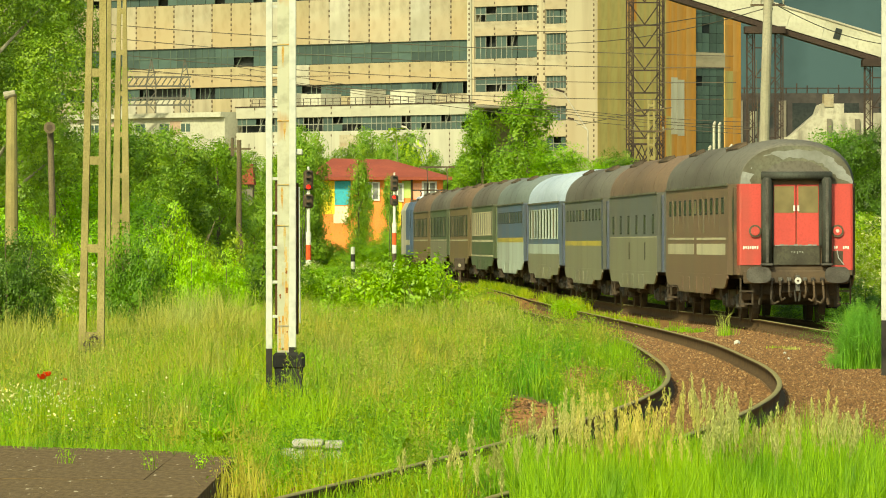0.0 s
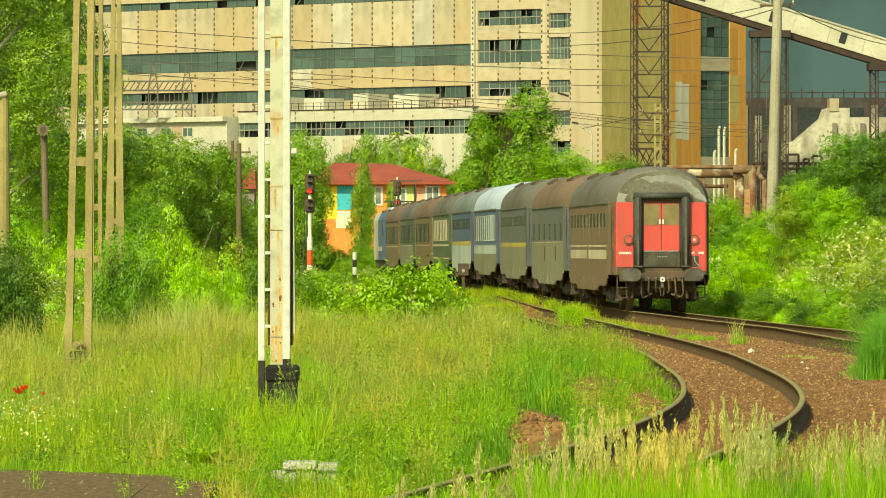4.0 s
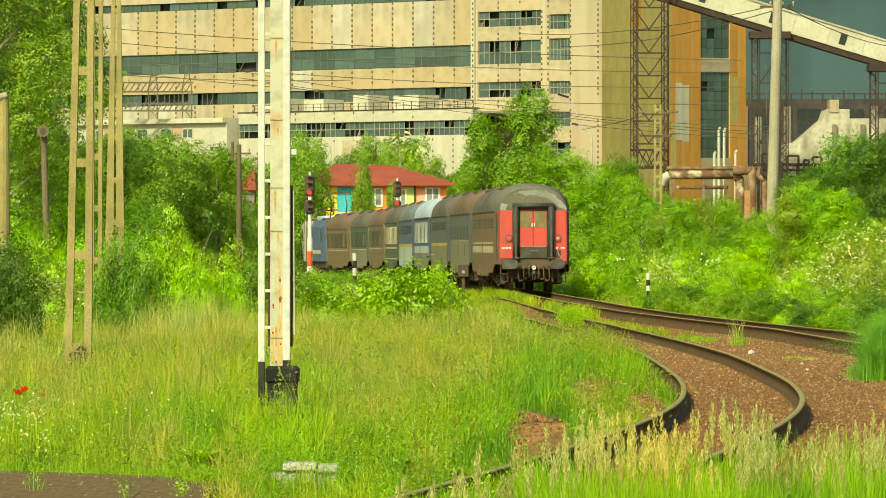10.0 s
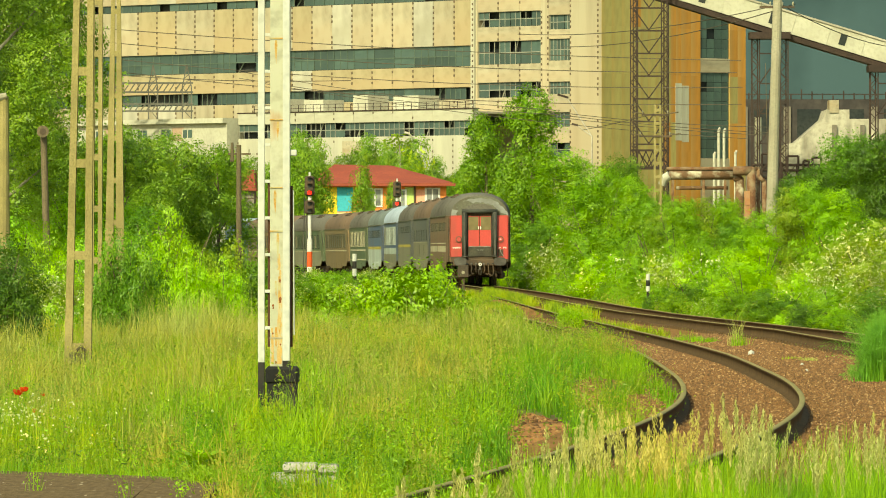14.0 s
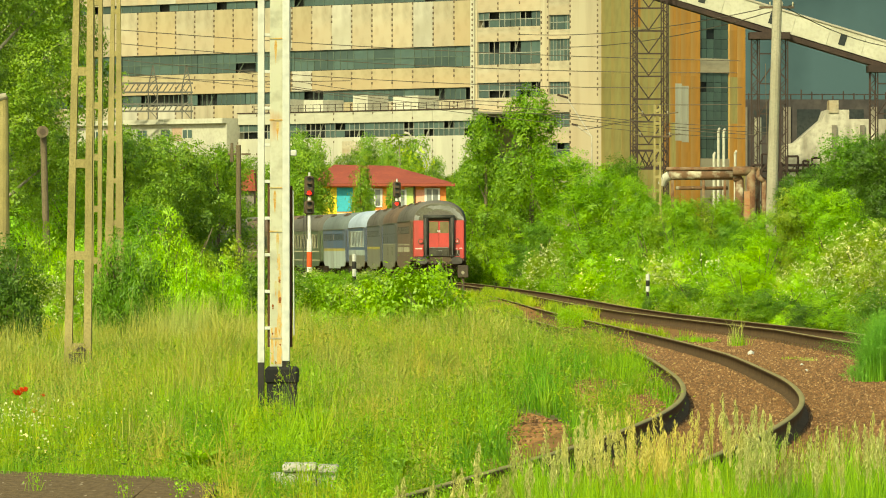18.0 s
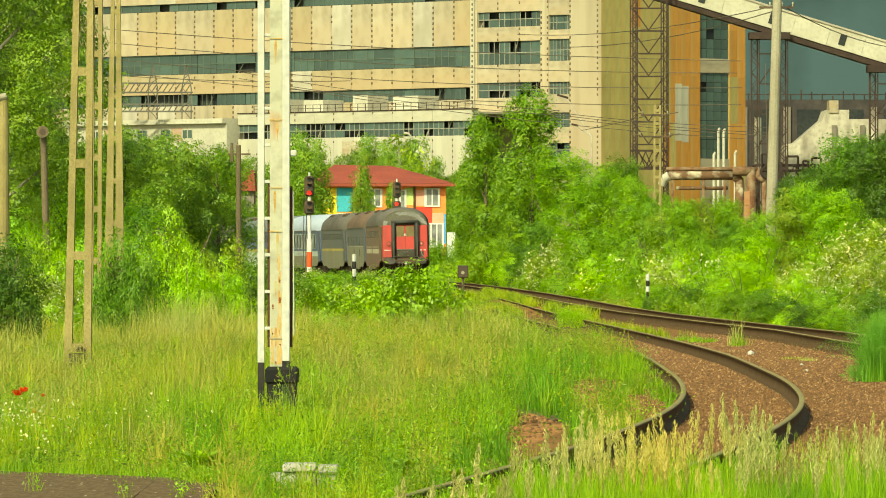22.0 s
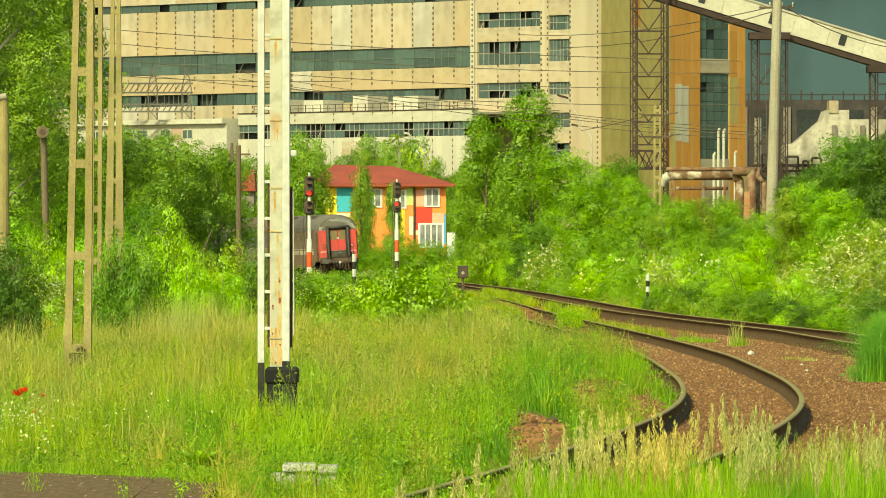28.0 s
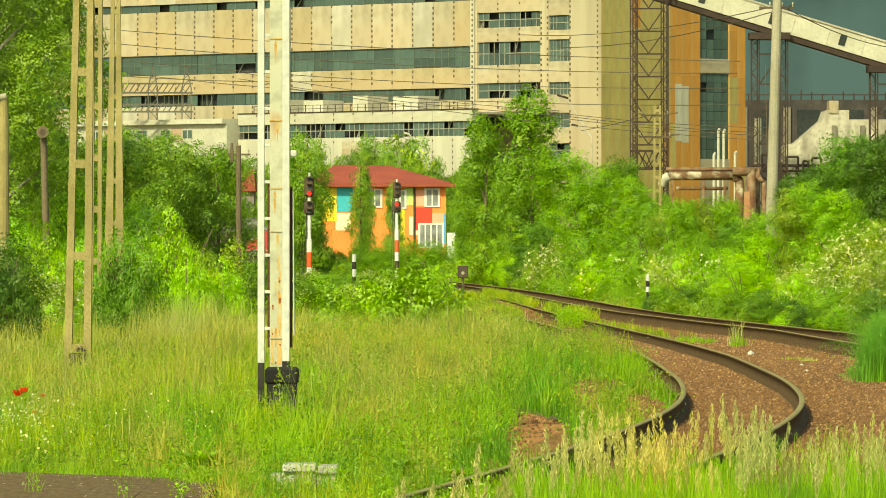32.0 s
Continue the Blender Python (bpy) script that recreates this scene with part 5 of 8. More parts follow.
def masts():
    m = frame_mast(-5.50, 97, -0.3, 7.2, 0.415, 0.275, 0.676, 1.385, 0.92)
    bm = bmesh.new()
    box(bm, -0.13, 0.13, -0.14, -0.10, 0.42, 0.60, 0.01)
    rod(bm, (-0.02, -0.16, 0.62), (0.05, -0.16, 0.70), 0.02)
    rod(bm, (0.05, -0.16, 0.70), (0.12, -0.16, 0.62), 0.02)
    part("clamp_box", bm, P_DARK, m, "brown iron clamp")
    frame_mast(-7.06, 131, -0.3, 9.0, 0.25, 0.24, 0.88, 1.05, 0.2, (0.085, 0.08))
    frame_mast(-8.16, 160, -0.2, 10.5, 0.56, 0.13, 0.62, 1.05, 0.3, (0.25, 0.045))


def round_pole(name, label, category, x, y, base, top, r0, r1, material, lean=0.0):
    p = thing(name, label, category, pose(x, y, base))
    part("shaft", rod(bmesh.new(), (0, 0, -0.3), (lean, 0, top - base), r0, r1, 12), material, p, smooth=False)
    return p, top - base


def insulator(parent, x, z):
    bm = rod(bmesh.new(), (x, 0, z), (x, 0, z + 0.10), 0.02, 0.03, 8)
    rod(bm, (x, 0, z + 0.10), (x, 0, z + 0.17), 0.045, 0.02, 8)
    part("insulator", bm, C_POST, parent)


def poles():
    p, h = round_pole("concrete_pole", "tall pale concrete pole with an insulator arm", "utility pole", 12.15, 240, -0.3, 11.8, 0.23, 0.17, C_POST, 0.34)
    part("cross_arm", bx(-0.35, 0.95, -0.05, 0.05, h - 0.95, h - 0.87), P_DARK, p)
    for x in (-0.3, 0.05, 0.5, 0.9):
        insulator(p, x, h - 0.87)
    part("guy_wire", rod(bmesh.new(), (0.0, 0, 3.0), (-0.12, 0.1, h - 3), 0.010, n=6), C_WOOD, p)
    p, h = round_pole("concrete_pole", "yellowed concrete pole with a white lamp", "lamp pole", -11.6, 170, -0.2, 5.9, 0.20, 0.14, C_MAST)
    part("lamp_head", rod(bmesh.new(), (-0.2, -0.1, h - 0.06), (0.1, -0.1, h + 0.02), 0.11, 0.08, 10), C_POST, p, "white lamp head")
    p, h = round_pole("wooden_pole", "short leaning wooden pole with a round loudspeaker", "wooden pole", -11.0, 180, -0.2, 5.1, 0.11, 0.09, C_WOOD, -0.16)
    part("loudspeaker", rod(bmesh.new(), (-0.16, -0.05, h + 0.05), (-0.16, -0.30, h + 0.05), 0.10, 0.17, 14), C_WOOD, p)
    part("speaker_mouth", rod(bmesh.new(), (-0.16, -0.30, h + 0.05), (-0.16, -0.31, h + 0.05), 0.09, 0.09, 14), P_DARK, p)
    p, h = round_pole("wooden_pole", "wooden line pole with a cross arm among bushes", "wooden pole", -8.55, 270, 0.0, 6.25, 0.13, 0.10, C_WOOD)
    part("cross_arm", bx(-0.45, 0.50, -0.04, 0.04, h - 0.42, h - 0.34), C_WOOD, p)
    for x in (-0.4, 0.42):
        insulator(p, x, h - 0.34)
    part("box", bx(-0.14, 0.22, -0.25, -0.10, 1.6, 2.0, 0.02), P_DARK, p)
    part("pole_top", rod(bmesh.new(), (-0.28, 0, h - 0.7), (-0.28, 0, h + 0.1), 0.08, 0.06, 8), C_WOOD, p)
    # latticed concrete pole with two arms, by the pipes
    m = frame_mast(10.0, 300, -0.2, 8.6, 0.42, 0.34, 0.5, 0.62, 0.0, (0.11, 0.09), "small latticed concrete pole with insulator arms")
    for z, w in ((7.3, 1.3), (8.3, 1.1)):
        part("cross_arm", bx(-w / 2 - 0.2, w / 2, -0.16, -0.10, z, z + 0.08), P_DARK, m)
        for x in (-w / 2 - 0.15, w / 2 - 0.08):
            insulator(m, x, z + 0.08)
            part("string_insulator", rod(bmesh.new(), (x, -0.1, z + 0.1), (x + math.copysign(0.5, x), -0.1, z + 0.16), 0.028, 0.028, 8), C_WOOD, m)


def colour_signal(x, y, base, top, red_low, label, k=1.0):
    s = thing("colour_light_signal", label, "railway signal", pose(x, y, base) @ Matrix.Scale(k, 4), "colour-light signals")
    h = (top - base) / k
    part("post", rod(bmesh.new(), (0, 0, -0.9), (0, 0, h - 0.3), 0.085, n=10), P_WHITE, s)
    bands = [(0.0, 0.55, P_DARK), (0.55, 1.05, P_WHITE), (1.05, 1.75, C_BAND_RED), (1.75, 2.35, P_WHITE)]
    for a, b, m in bands:
        part("band", rod(bmesh.new(), (0, 0, a), (0, 0, b), 0.13, n=10), m, s)
    for z0, z1, lit in ((h - 0.98, h - 0.05, not red_low), (h - 1.82, h - 1.17, red_low)):
        hd = part("signal_head", bx(-0.23, 0.23, -0.22, 0.12, z0, z1, 0.09), P_DARK, s, "black rounded signal head")
        n = 3 if z1 - z0 > 0.8 else 2
        for i in range(n):
            z = z0 + (i + 0.5) * (z1 - z0) / n
            on = lit and i == (0 if not red_low else 1)
            part("lens", rod(bmesh.new(), (0, -0.22, z), (0, -0.24, z), 0.10, n=14), C_RED_LIGHT if on else P_RUBBER, hd, "glowing red lens" if on else "")
            part("hood", bar(bmesh.new(), (-0.11, -0.32, z + 0.115), (0.11, -0.32, z + 0.115), 0.18, 0.02), P_DARK, hd)
    part("ladder", rod(rod(bmesh.new(), (-0.18, 0.15, 0.4), (-0.12, 0.15, h - 1.0), 0.018, n=6), (-0.30, 0.15, 0.4), (-0.24, 0.15, h - 1.0), 0.018, n=6), P_BUFFER, s)
    part("top_cap", rod(bmesh.new(), (0, 0, h - 0.06), (0, 0, h + 0.12), 0.05, n=8), P_WHITE, s)


def lineside():
    colour_signal(-6.12, 296, 0.02, 5.30, False, "signal with red light in the upper head")
    colour_signal(-3.23, 455, 0.45, 6.75, True, "signal with red light in the lower head", 1.22)
    for x, y, z0, cuts in ((-3.43, 250, 0.25, 5), (7.07, 222, 0.22, 4)):
        k = thing("marker_post", "short black and white banded marker post", "marker post", pose(x, y, z0), "marker posts")
        if cuts == 5:
            bands = [(-0.6, 0.29), (0.29, 0.58), (0.58, 0.87), (0.87, 1.16), (1.16, 1.45)]
        else:
            bands = [(0.20, 0.38), (0.38, 0.58), (0.58, 0.80)]
            part("stub", rod(bmesh.new(), (0, 0, -0.5), (0, 0, 0.20), 0.05, n=8), C_BLACK, k)
        for i, (z1, z2) in enumerate(bands):
            part("band", rod(bmesh.new(), (0, 0, z1), (0, 0, z2), 0.085 if cuts == 5 else 0.07, n=10), C_BLACK if i % 2 else C_WHITE, k)
    d = thing("dwarf_signal", "low brown dwarf signal with a white disc", "shunting signal", pose(0.72, 228, -0.05))
    part("post", bx(-0.05, 0.05, -0.05, 0.05, -0.2, 0.95), P_DARK, d)
    part("case", bx(-0.19, 0.19, -0.12, 0.12, 0.92, 1.36, 0.02), P_DARK, d)
    part("disc", rod(bmesh.new(), (0, -0.12, 1.10), (0, -0.14, 1.10), 0.06, n=14), C_POST, d)
    part("foot_plate", bx(-0.5, 0.5, -0.2, 0.2, -0.1, 0.02), P_DARK, d)
    s = thing("white_stone", "broken white painted concrete stone by the track", "stone", pose(0.84, 264, 0.03))
    bm = bmesh.new()
    bmesh.ops.create_icosphere(bm, subdivisions=2, radius=0.17)
    for v in bm.verts:
        v.co *= 1 + 0.25 * noise.noise(v.co * 9)
    part("lump", bm, C_WHITE, s)
    part("chip", bx(0.12, 0.3, -0.08, 0.08, -0.02, 0.12, 0.03), C_WHITE, s)
    # street lamps at the works' road
    for x, h, arms in ((-2.4, 14.6, (-1.6,)), (16.2, 15.5, (-3.4, -2.0))):
        l = thing("street_lamp", "tall grey street lamp over the trees", "street lamp", pose(x, 700, 0), "street lamps")
        part("post", rod(bmesh.new(), (0, 0, 0), (0, 0, h - 1.3), 0.12, 0.08, 8), B_CONC, l)
        for i, a in enumerate(arms):
            part("arm", rod(bmesh.new(), (0, 0, h - 1.3), (a * 0.8, 0, h - 0.1 + (i == 0) * (len(arms) > 1) * 3.0), 0.07, n=8), B_CONC, l)
            part("lantern", bar(bmesh.new(), (a * 0.75, 0, h - 0.1 + (i == 0) * (len(arms) > 1) * 3.0), (a * 1.1, 0, h + 0.05 + (i == 0) * (len(arms) > 1) * 3.2), 0.22), B_CONC if len(arms) == 1 else B_STEEL, l)


def platform():
    m_slab = surface("dark_worn_slab", (0.155, 0.108, 0.052), (0.088, 0.058, 0.027), (0.50, 0.44, 0.32), 16.0, 45.0, 0.95, 0, 0.02, (1.3, 0.22, 1), lo=0.66, hi=0.71)
    p = thing("old_platform", "low dark worn platform of concrete slabs", "platform", pose(0, 0, 0))
    rnd = random.Random(3)
    x = -5.9
    while x < -1.8:
        w = min(0.9, -1.75 - x)
        rows = 3
        for r in range(rows):
            bm = bmesh.new()
            ring = []
            for px, k in ((x + 0.002, r), (x + w - 0.002, r), (x + w - 0.002, r + 0.998), (x + 0.002, r + 0.998)):
                far = 53.6 - 1.0 * max(px + 3.5, -1.0)
                ring.append((px, 42.0 + (far - 42.0) * k / rows))
            top = rnd.uniform(-0.003, 0.003)
            lo = [bm.verts.new((u, v, -0.3)) for u, v in ring]
            hi = [bm.verts.new((u, v, top)) for u, v in ring]
            bm.faces.new(hi)
            for i in range(4):
                bm.faces.new((lo[i], lo[(i + 1) % 4], hi[(i + 1) % 4], hi[i]))
            part("slab", bm, m_slab, p)
        x += 0.9
    e = thing("edge_stones", "broken white painted edge stones in the grass", "stones", pose(0, 0, 0))
    m_old = surface("flaked_white_edge_paint", (0.44, 0.43, 0.37), (0.33, 0.31, 0.25), (0.15, 0.125, 0.075), 5.0, 40.0, 0.9, 0, 0.02, (0.6, 1, 2.5), lo=0.5, hi=0.62)
    for i, (x0, x1, z) in enumerate(((-1.35, -1.06, 0.055), (-1.055, -0.88, 0.04), (-1.46, -1.355, -0.03))):
        part("stone", bx(x0, x1, 53.9 + 0.03 * i, 54.3, -0.3, z - 0.075, 0.012), m_old, e)
        part("cap_stone", bx(x0 + 0.01, x1 + 0.005, 53.86 + 0.03 * i, 54.3, z - 0.068, z, 0.012), m_old, e)


def wires():
    """Thin sagging line wires, each from one height to another at its own distance."""
    m_wire = surface("dull_line_wire", (0.075, 0.065, 0.048), (0.10, 0.085, 0.06), None, 1.0, 5.0, 0.7)
    rows = [((-21.0, 400, 15.6), (18.5, 400, 13.6), 0.3), ((-21.0, 405, 14.9), (18.5, 405, 13.0), 0.5), ((-10.5, 330, 11.0), (6.0, 330, 9.0), 0.25), ((-10.5, 332, 10.7), (6.0, 332, 8.8), 0.2), ((5.0, 300, 8.2), (15.5, 300, 7.3), 0.12), ((5.0, 301, 8.1), (15.5, 301, 7.2), 0.12), ((12.6, 240, 11.0), (3.5, 300, 11.9), 0.4), ((13.1, 240, 11.0), (5.5, 300, 11.3), 0.4), ((10.2, 300, 8.3), (6.9, 320, 7.8), 0.05), ((-22, 420, 13.3), (-6.0, 420, 12.9), 0.2), ((12.6, 240, 11.0), (20, 280, 10.6), 0.3), ((-22, 430, 14.6), (20, 430, 12.7), 0.6), ((-22, 431, 13.8), (20, 431, 11.6), 0.7), ((-9.4, 334, 10.5), (16, 334, 7.6), 0.35), ((5.0, 302, 8.35), (15.5, 302, 7.6), 0.15)]
    for a, b, sag in rows:
        a, b = Vector(a), Vector(b)
        cu = bpy.data.curves.new("wire", "CURVE")
        cu.dimensions, cu.bevel_depth, cu.bevel_resolution = "3D", 0.017 if a.y < 350 else 0.026, 1
        sp = cu.splines.new("POLY")
        sp.points.add(12)
        for i in range(13):
            u = i / 12
            p = a.lerp(b, u) - Vector((0, 0, 4 * sag * u * (1 - u)))
            sp.points[i].co = (*p, 1)
        cu.materials.append(m_wire)
        ob = new("line_wire", cu)
        tagged(ob, "thin dark overhead wire between poles", "wire", "line wires")


white_mast()
masts()
poles()
lineside()
platform()
wires()
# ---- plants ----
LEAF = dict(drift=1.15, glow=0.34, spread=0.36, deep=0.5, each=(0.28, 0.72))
BLADE = dict(drift=0.8, glow=0.42, gloss=0.6, stretch=(1.0, 0.07, 1.0), spread=0.0, deep=0.85, each=(0.08, 0.92))
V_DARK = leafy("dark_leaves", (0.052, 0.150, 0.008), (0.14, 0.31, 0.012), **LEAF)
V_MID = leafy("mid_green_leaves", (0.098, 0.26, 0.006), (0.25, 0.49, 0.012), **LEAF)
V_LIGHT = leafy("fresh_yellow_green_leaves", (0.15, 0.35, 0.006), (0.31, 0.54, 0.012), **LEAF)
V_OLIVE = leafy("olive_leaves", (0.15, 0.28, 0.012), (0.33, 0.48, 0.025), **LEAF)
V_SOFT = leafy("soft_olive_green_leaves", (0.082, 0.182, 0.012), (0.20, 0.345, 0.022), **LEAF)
V_GRASS = leafy("meadow_grass_blades", (0.17, 0.31, 0.008), (0.38, 0.50, 0.018), **BLADE)
V_GREEN = leafy("lush_grass_blades", (0.10, 0.25, 0.008), (0.27, 0.46, 0.014), **BLADE)
V_STRAW = leafy("pale_seed_stalks", (0.28, 0.36, 0.06), (0.50, 0.53, 0.14), **BLADE)
V_PLUME = leafy("straw_green_plumes", (0.38, 0.41, 0.10), (0.62, 0.61, 0.24), **BLADE)
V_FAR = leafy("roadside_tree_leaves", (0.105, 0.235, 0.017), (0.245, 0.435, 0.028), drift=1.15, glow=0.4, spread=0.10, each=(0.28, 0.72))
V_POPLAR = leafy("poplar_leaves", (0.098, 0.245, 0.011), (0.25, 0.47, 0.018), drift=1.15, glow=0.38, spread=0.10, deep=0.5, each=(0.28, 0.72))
V_SORREL = leafy("rusty_sorrel_heads", (0.16, 0.09, 0.03), (0.30, 0.20, 0.08), 0.3, 0.7)
V_LUSH = leafy("deep_green_blades", (0.060, 0.215, 0.006), (0.19, 0.43, 0.012), **BLADE)
# nettle green, darkened to put the shadow of grass gaps into the colour
V_NETTLE = leafy("shade_dark_nettle_leaves", (0.045, 0.150, 0.008), (0.125, 0.29, 0.012), **BLADE)
V_VERGE = leafy("bright_verge_blades", (0.13, 0.32, 0.008), (0.32, 0.54, 0.018), **BLADE)
V_HAZE = leafy("olive_seed_tips", (0.23, 0.28, 0.03), (0.43, 0.44, 0.08), **BLADE)
V_FERN = leafy("blue_green_shoots", (0.13, 0.40, 0.035), (0.28, 0.60, 0.075), 0.45)
V_WHITE = leafy("white_blossom", (0.55, 0.60, 0.30), (0.74, 0.76, 0.48), 0.3)
V_POPPY = leafy("red_petals", (0.75, 0.04, 0.01), (0.85, 0.08, 0.02), 0.3)
V_YELLOW = leafy("yellow_petals", (0.75, 0.55, 0.02), (0.8, 0.65, 0.05), 0.3)
M_SOIL = surface("bare_orange_soil", (0.36, 0.165, 0.055), (0.42, 0.21, 0.08), (0.24, 0.115, 0.04), 2.5, 22.0, 0.95, 0, 0.04)
V_BARK = surface("grey_brown_bark", (0.11, 0.085, 0.055), (0.16, 0.13, 0.085), None, 4.0, 25.0, 0.95, 0, 0.01, (3, 3, 0.5))
V_PALE_BARK = surface("pale_bark", (0.30, 0.28, 0.20), (0.22, 0.20, 0.14), None, 4.0, 25.0, 0.95, 0, 0.01)


def spun(rng, n):
    """n random unit frames: two perpendicular unit vectors each."""
    a = rng.normal(size=(n, 3))
    a /= np.linalg.norm(a, axis=1, keepdims=True)
    b = rng.normal(size=(n, 3))
    b -= a * (a * b).sum(1, keepdims=True)
    b /= np.linalg.norm(b, axis=1, keepdims=True)
    return a, b


def leaf_quads(centres, size, rng, slim=0.55, droop=0.0, facing=None):
    """Rhombic leaves at the centres, with random turns and sizes; facing: the way each one roughly faces."""
    n = len(centres)
    a, b = spun(rng, n)
    if facing is not None:
        f = facing / np.maximum(1e-6, np.linalg.norm(facing, axis=1, keepdims=True))
        a -= f * (a * f).sum(1, keepdims=True)
        a /= np.maximum(1e-6, np.linalg.norm(a, axis=1, keepdims=True))
        b = np.cross(f, a)
    a[:, 2] -= droop
    s = size * rng.uniform(0.6, 1.3, (n, 1))
    v = np.empty((n, 4, 3), np.float32)
    v[:, 0] = centres - a * s
    v[:, 1] = centres + b * s * slim - a * s * 0.1
    v[:, 2] = centres + a * s
    v[:, 3] = centres - b * s * slim - a * s * 0.1
    return v.reshape(-1, 3), np.arange(4 * n).reshape(-1, 4)


def crown_points(blobs, clumps, per, spread, rng, low=0.0):
    """Leaves in sprays: flat clumps, each tilted its own way, over the outer half of a union of blobs, with gaps."""
    out, away = [], []
    vol = np.array([b[3] * b[4] * b[5] for b in blobs]) ** 0.75
    for b, k in zip(blobs, np.maximum(2, (clumps * vol / vol.sum()).astype(int))):
        d = rng.normal(size=(k, 3))
        d /= np.linalg.norm(d, axis=1, keepdims=True)
        r = rng.uniform(0.40, 1.10, (k, 1)) ** 0.6
        out.append(np.array(b[:3]) + d * r * np.array(b[3:6]))
        away.append(d)
    c, n = np.concatenate(out), np.concatenate(away)
    keep = np.array([noise.noise(Vector(p) * (0.30 / spread) + Vector((7, 3, 1))) > -0.22 for p in c])
    keep &= c[:, 2] > low
    c, n = c[keep], n[keep]
    n = n * 0.7 + np.array([0, 0, 0.42]) + rng.normal(size=n.shape) * 0.42
    n /= np.linalg.norm(n, axis=1, keepdims=True)
    size = np.repeat(rng.uniform(0.5, 1.45, (len(c), 1)), per, axis=0)
    n = np.repeat(n, per, axis=0)
    o = rng.normal(size=(len(c) * per, 3)) * size
    o -= n * (o * n).sum(1, keepdims=True) * 0.62
    # the rim of each spray hangs a little
    o[:, 2] -= 0.22 * (o ** 2).sum(1) / np.maximum(0.5, size[:, 0])
    p = np.repeat(c, per, axis=0) + o * spread
    f = n + 0.30 * o + rng.normal(size=o.shape) * 0.17
    ok = p[:, 2] > low
    return p[ok], f[ok]


def blob_set(rng, width, depth, height, n, base=0.15):
    """Uneven blobs for a shrub of that size."""
    out = []
    for i in range(n):
        u = rng.uniform(-1, 1, 2)
        h = height * (1 - 0.45 * abs(u[0]) ** 1.6) * rng.uniform(0.62, 1.0)
        r = rng.uniform(0.22, 0.36)
        out.append((u[0] * width * 0.40, u[1] * depth * 0.36, max(h - height * r, height * base), width * r * 0.8, depth * r, height * r))
    out.append((0, 0, height * 0.35, width * 0.36, depth * 0.36, height * 0.36))
    return out


def heap_set(rng, width, depth, height, n):
    """Round blobs heaped up into a tall shrub of that size."""
    out = [(0, 0, height * 0.42, width * 0.30, depth * 0.30, height * 0.42)]
    for i in range(n):
        u = rng.uniform(-1, 1, 2)
        r = rng.uniform(0.17, 0.29)
        h = height * (0.30 + 0.70 * (i + 0.5) / n)
        k = 1 - 0.55 * (h / height) ** 2
        out.append((u[0] * width * 0.42 * k, u[1] * depth * 0.40 * k, max(h - width * r * 0.75, width * r * 0.4), width * r, depth * r, width * r * 0.75))
    return out


def stems(parent, height, width, n, rng, r=0.04, material=None):
    for i in range(n):
        a = rng.uniform(0, 2 * math.pi)
        tip = (math.cos(a) * width * 0.3, math.sin(a) * width * 0.3, height * rng.uniform(0.55, 0.8))
        bm = rod(bmesh.new(), (math.cos(a) * 0.08, math.sin(a) * 0.08, -0.15), (tip[0] * 0.4, tip[1] * 0.4, tip[2] * 0.5), r, r * 0.7, 7)
        rod(bm, (tip[0] * 0.4, tip[1] * 0.4, tip[2] * 0.5), tip, r * 0.7, r * 0.25, 6)
        part("stem", bm, material or V_BARK, parent)


def shrub(label, width, depth, height, leaf, count, material, seed, blossom=0, group="", name="shrub", stem=0.04, heaped=False):
    rng = np.random.default_rng(seed)
    s = thing(name, label, "shrub", pose(0, 0, 0), group)
    blobs = heap_set(rng, width, depth, height, 15) if heaped else blob_set(rng, width, depth, height, 9)
    per = 44
    p, f = crown_points(blobs, count // per, per, leaf * 4.3, rng, 0.02)
    v, q = leaf_quads(p, leaf, rng, 0.55, facing=f)
    share("crown", mesh_of("crown", v, q, material), s, Matrix())
    stems(s, height, width, 5, rng, stem)
    if blossom:
        pb, f = crown_points([(b[0], b[1] - 0.05, b[2], b[3] * 1.15, b[4] * 1.15, b[5] * 1.15) for b in blobs], blossom // 12, 12, leaf * 0.9, rng, 0.1)
        v, q = leaf_quads(pb, leaf * 0.54, rng, 0.9, facing=f)
        share("blossom", mesh_of("blossom", v, q, V_WHITE), s, Matrix(), "white blossom")
    return s


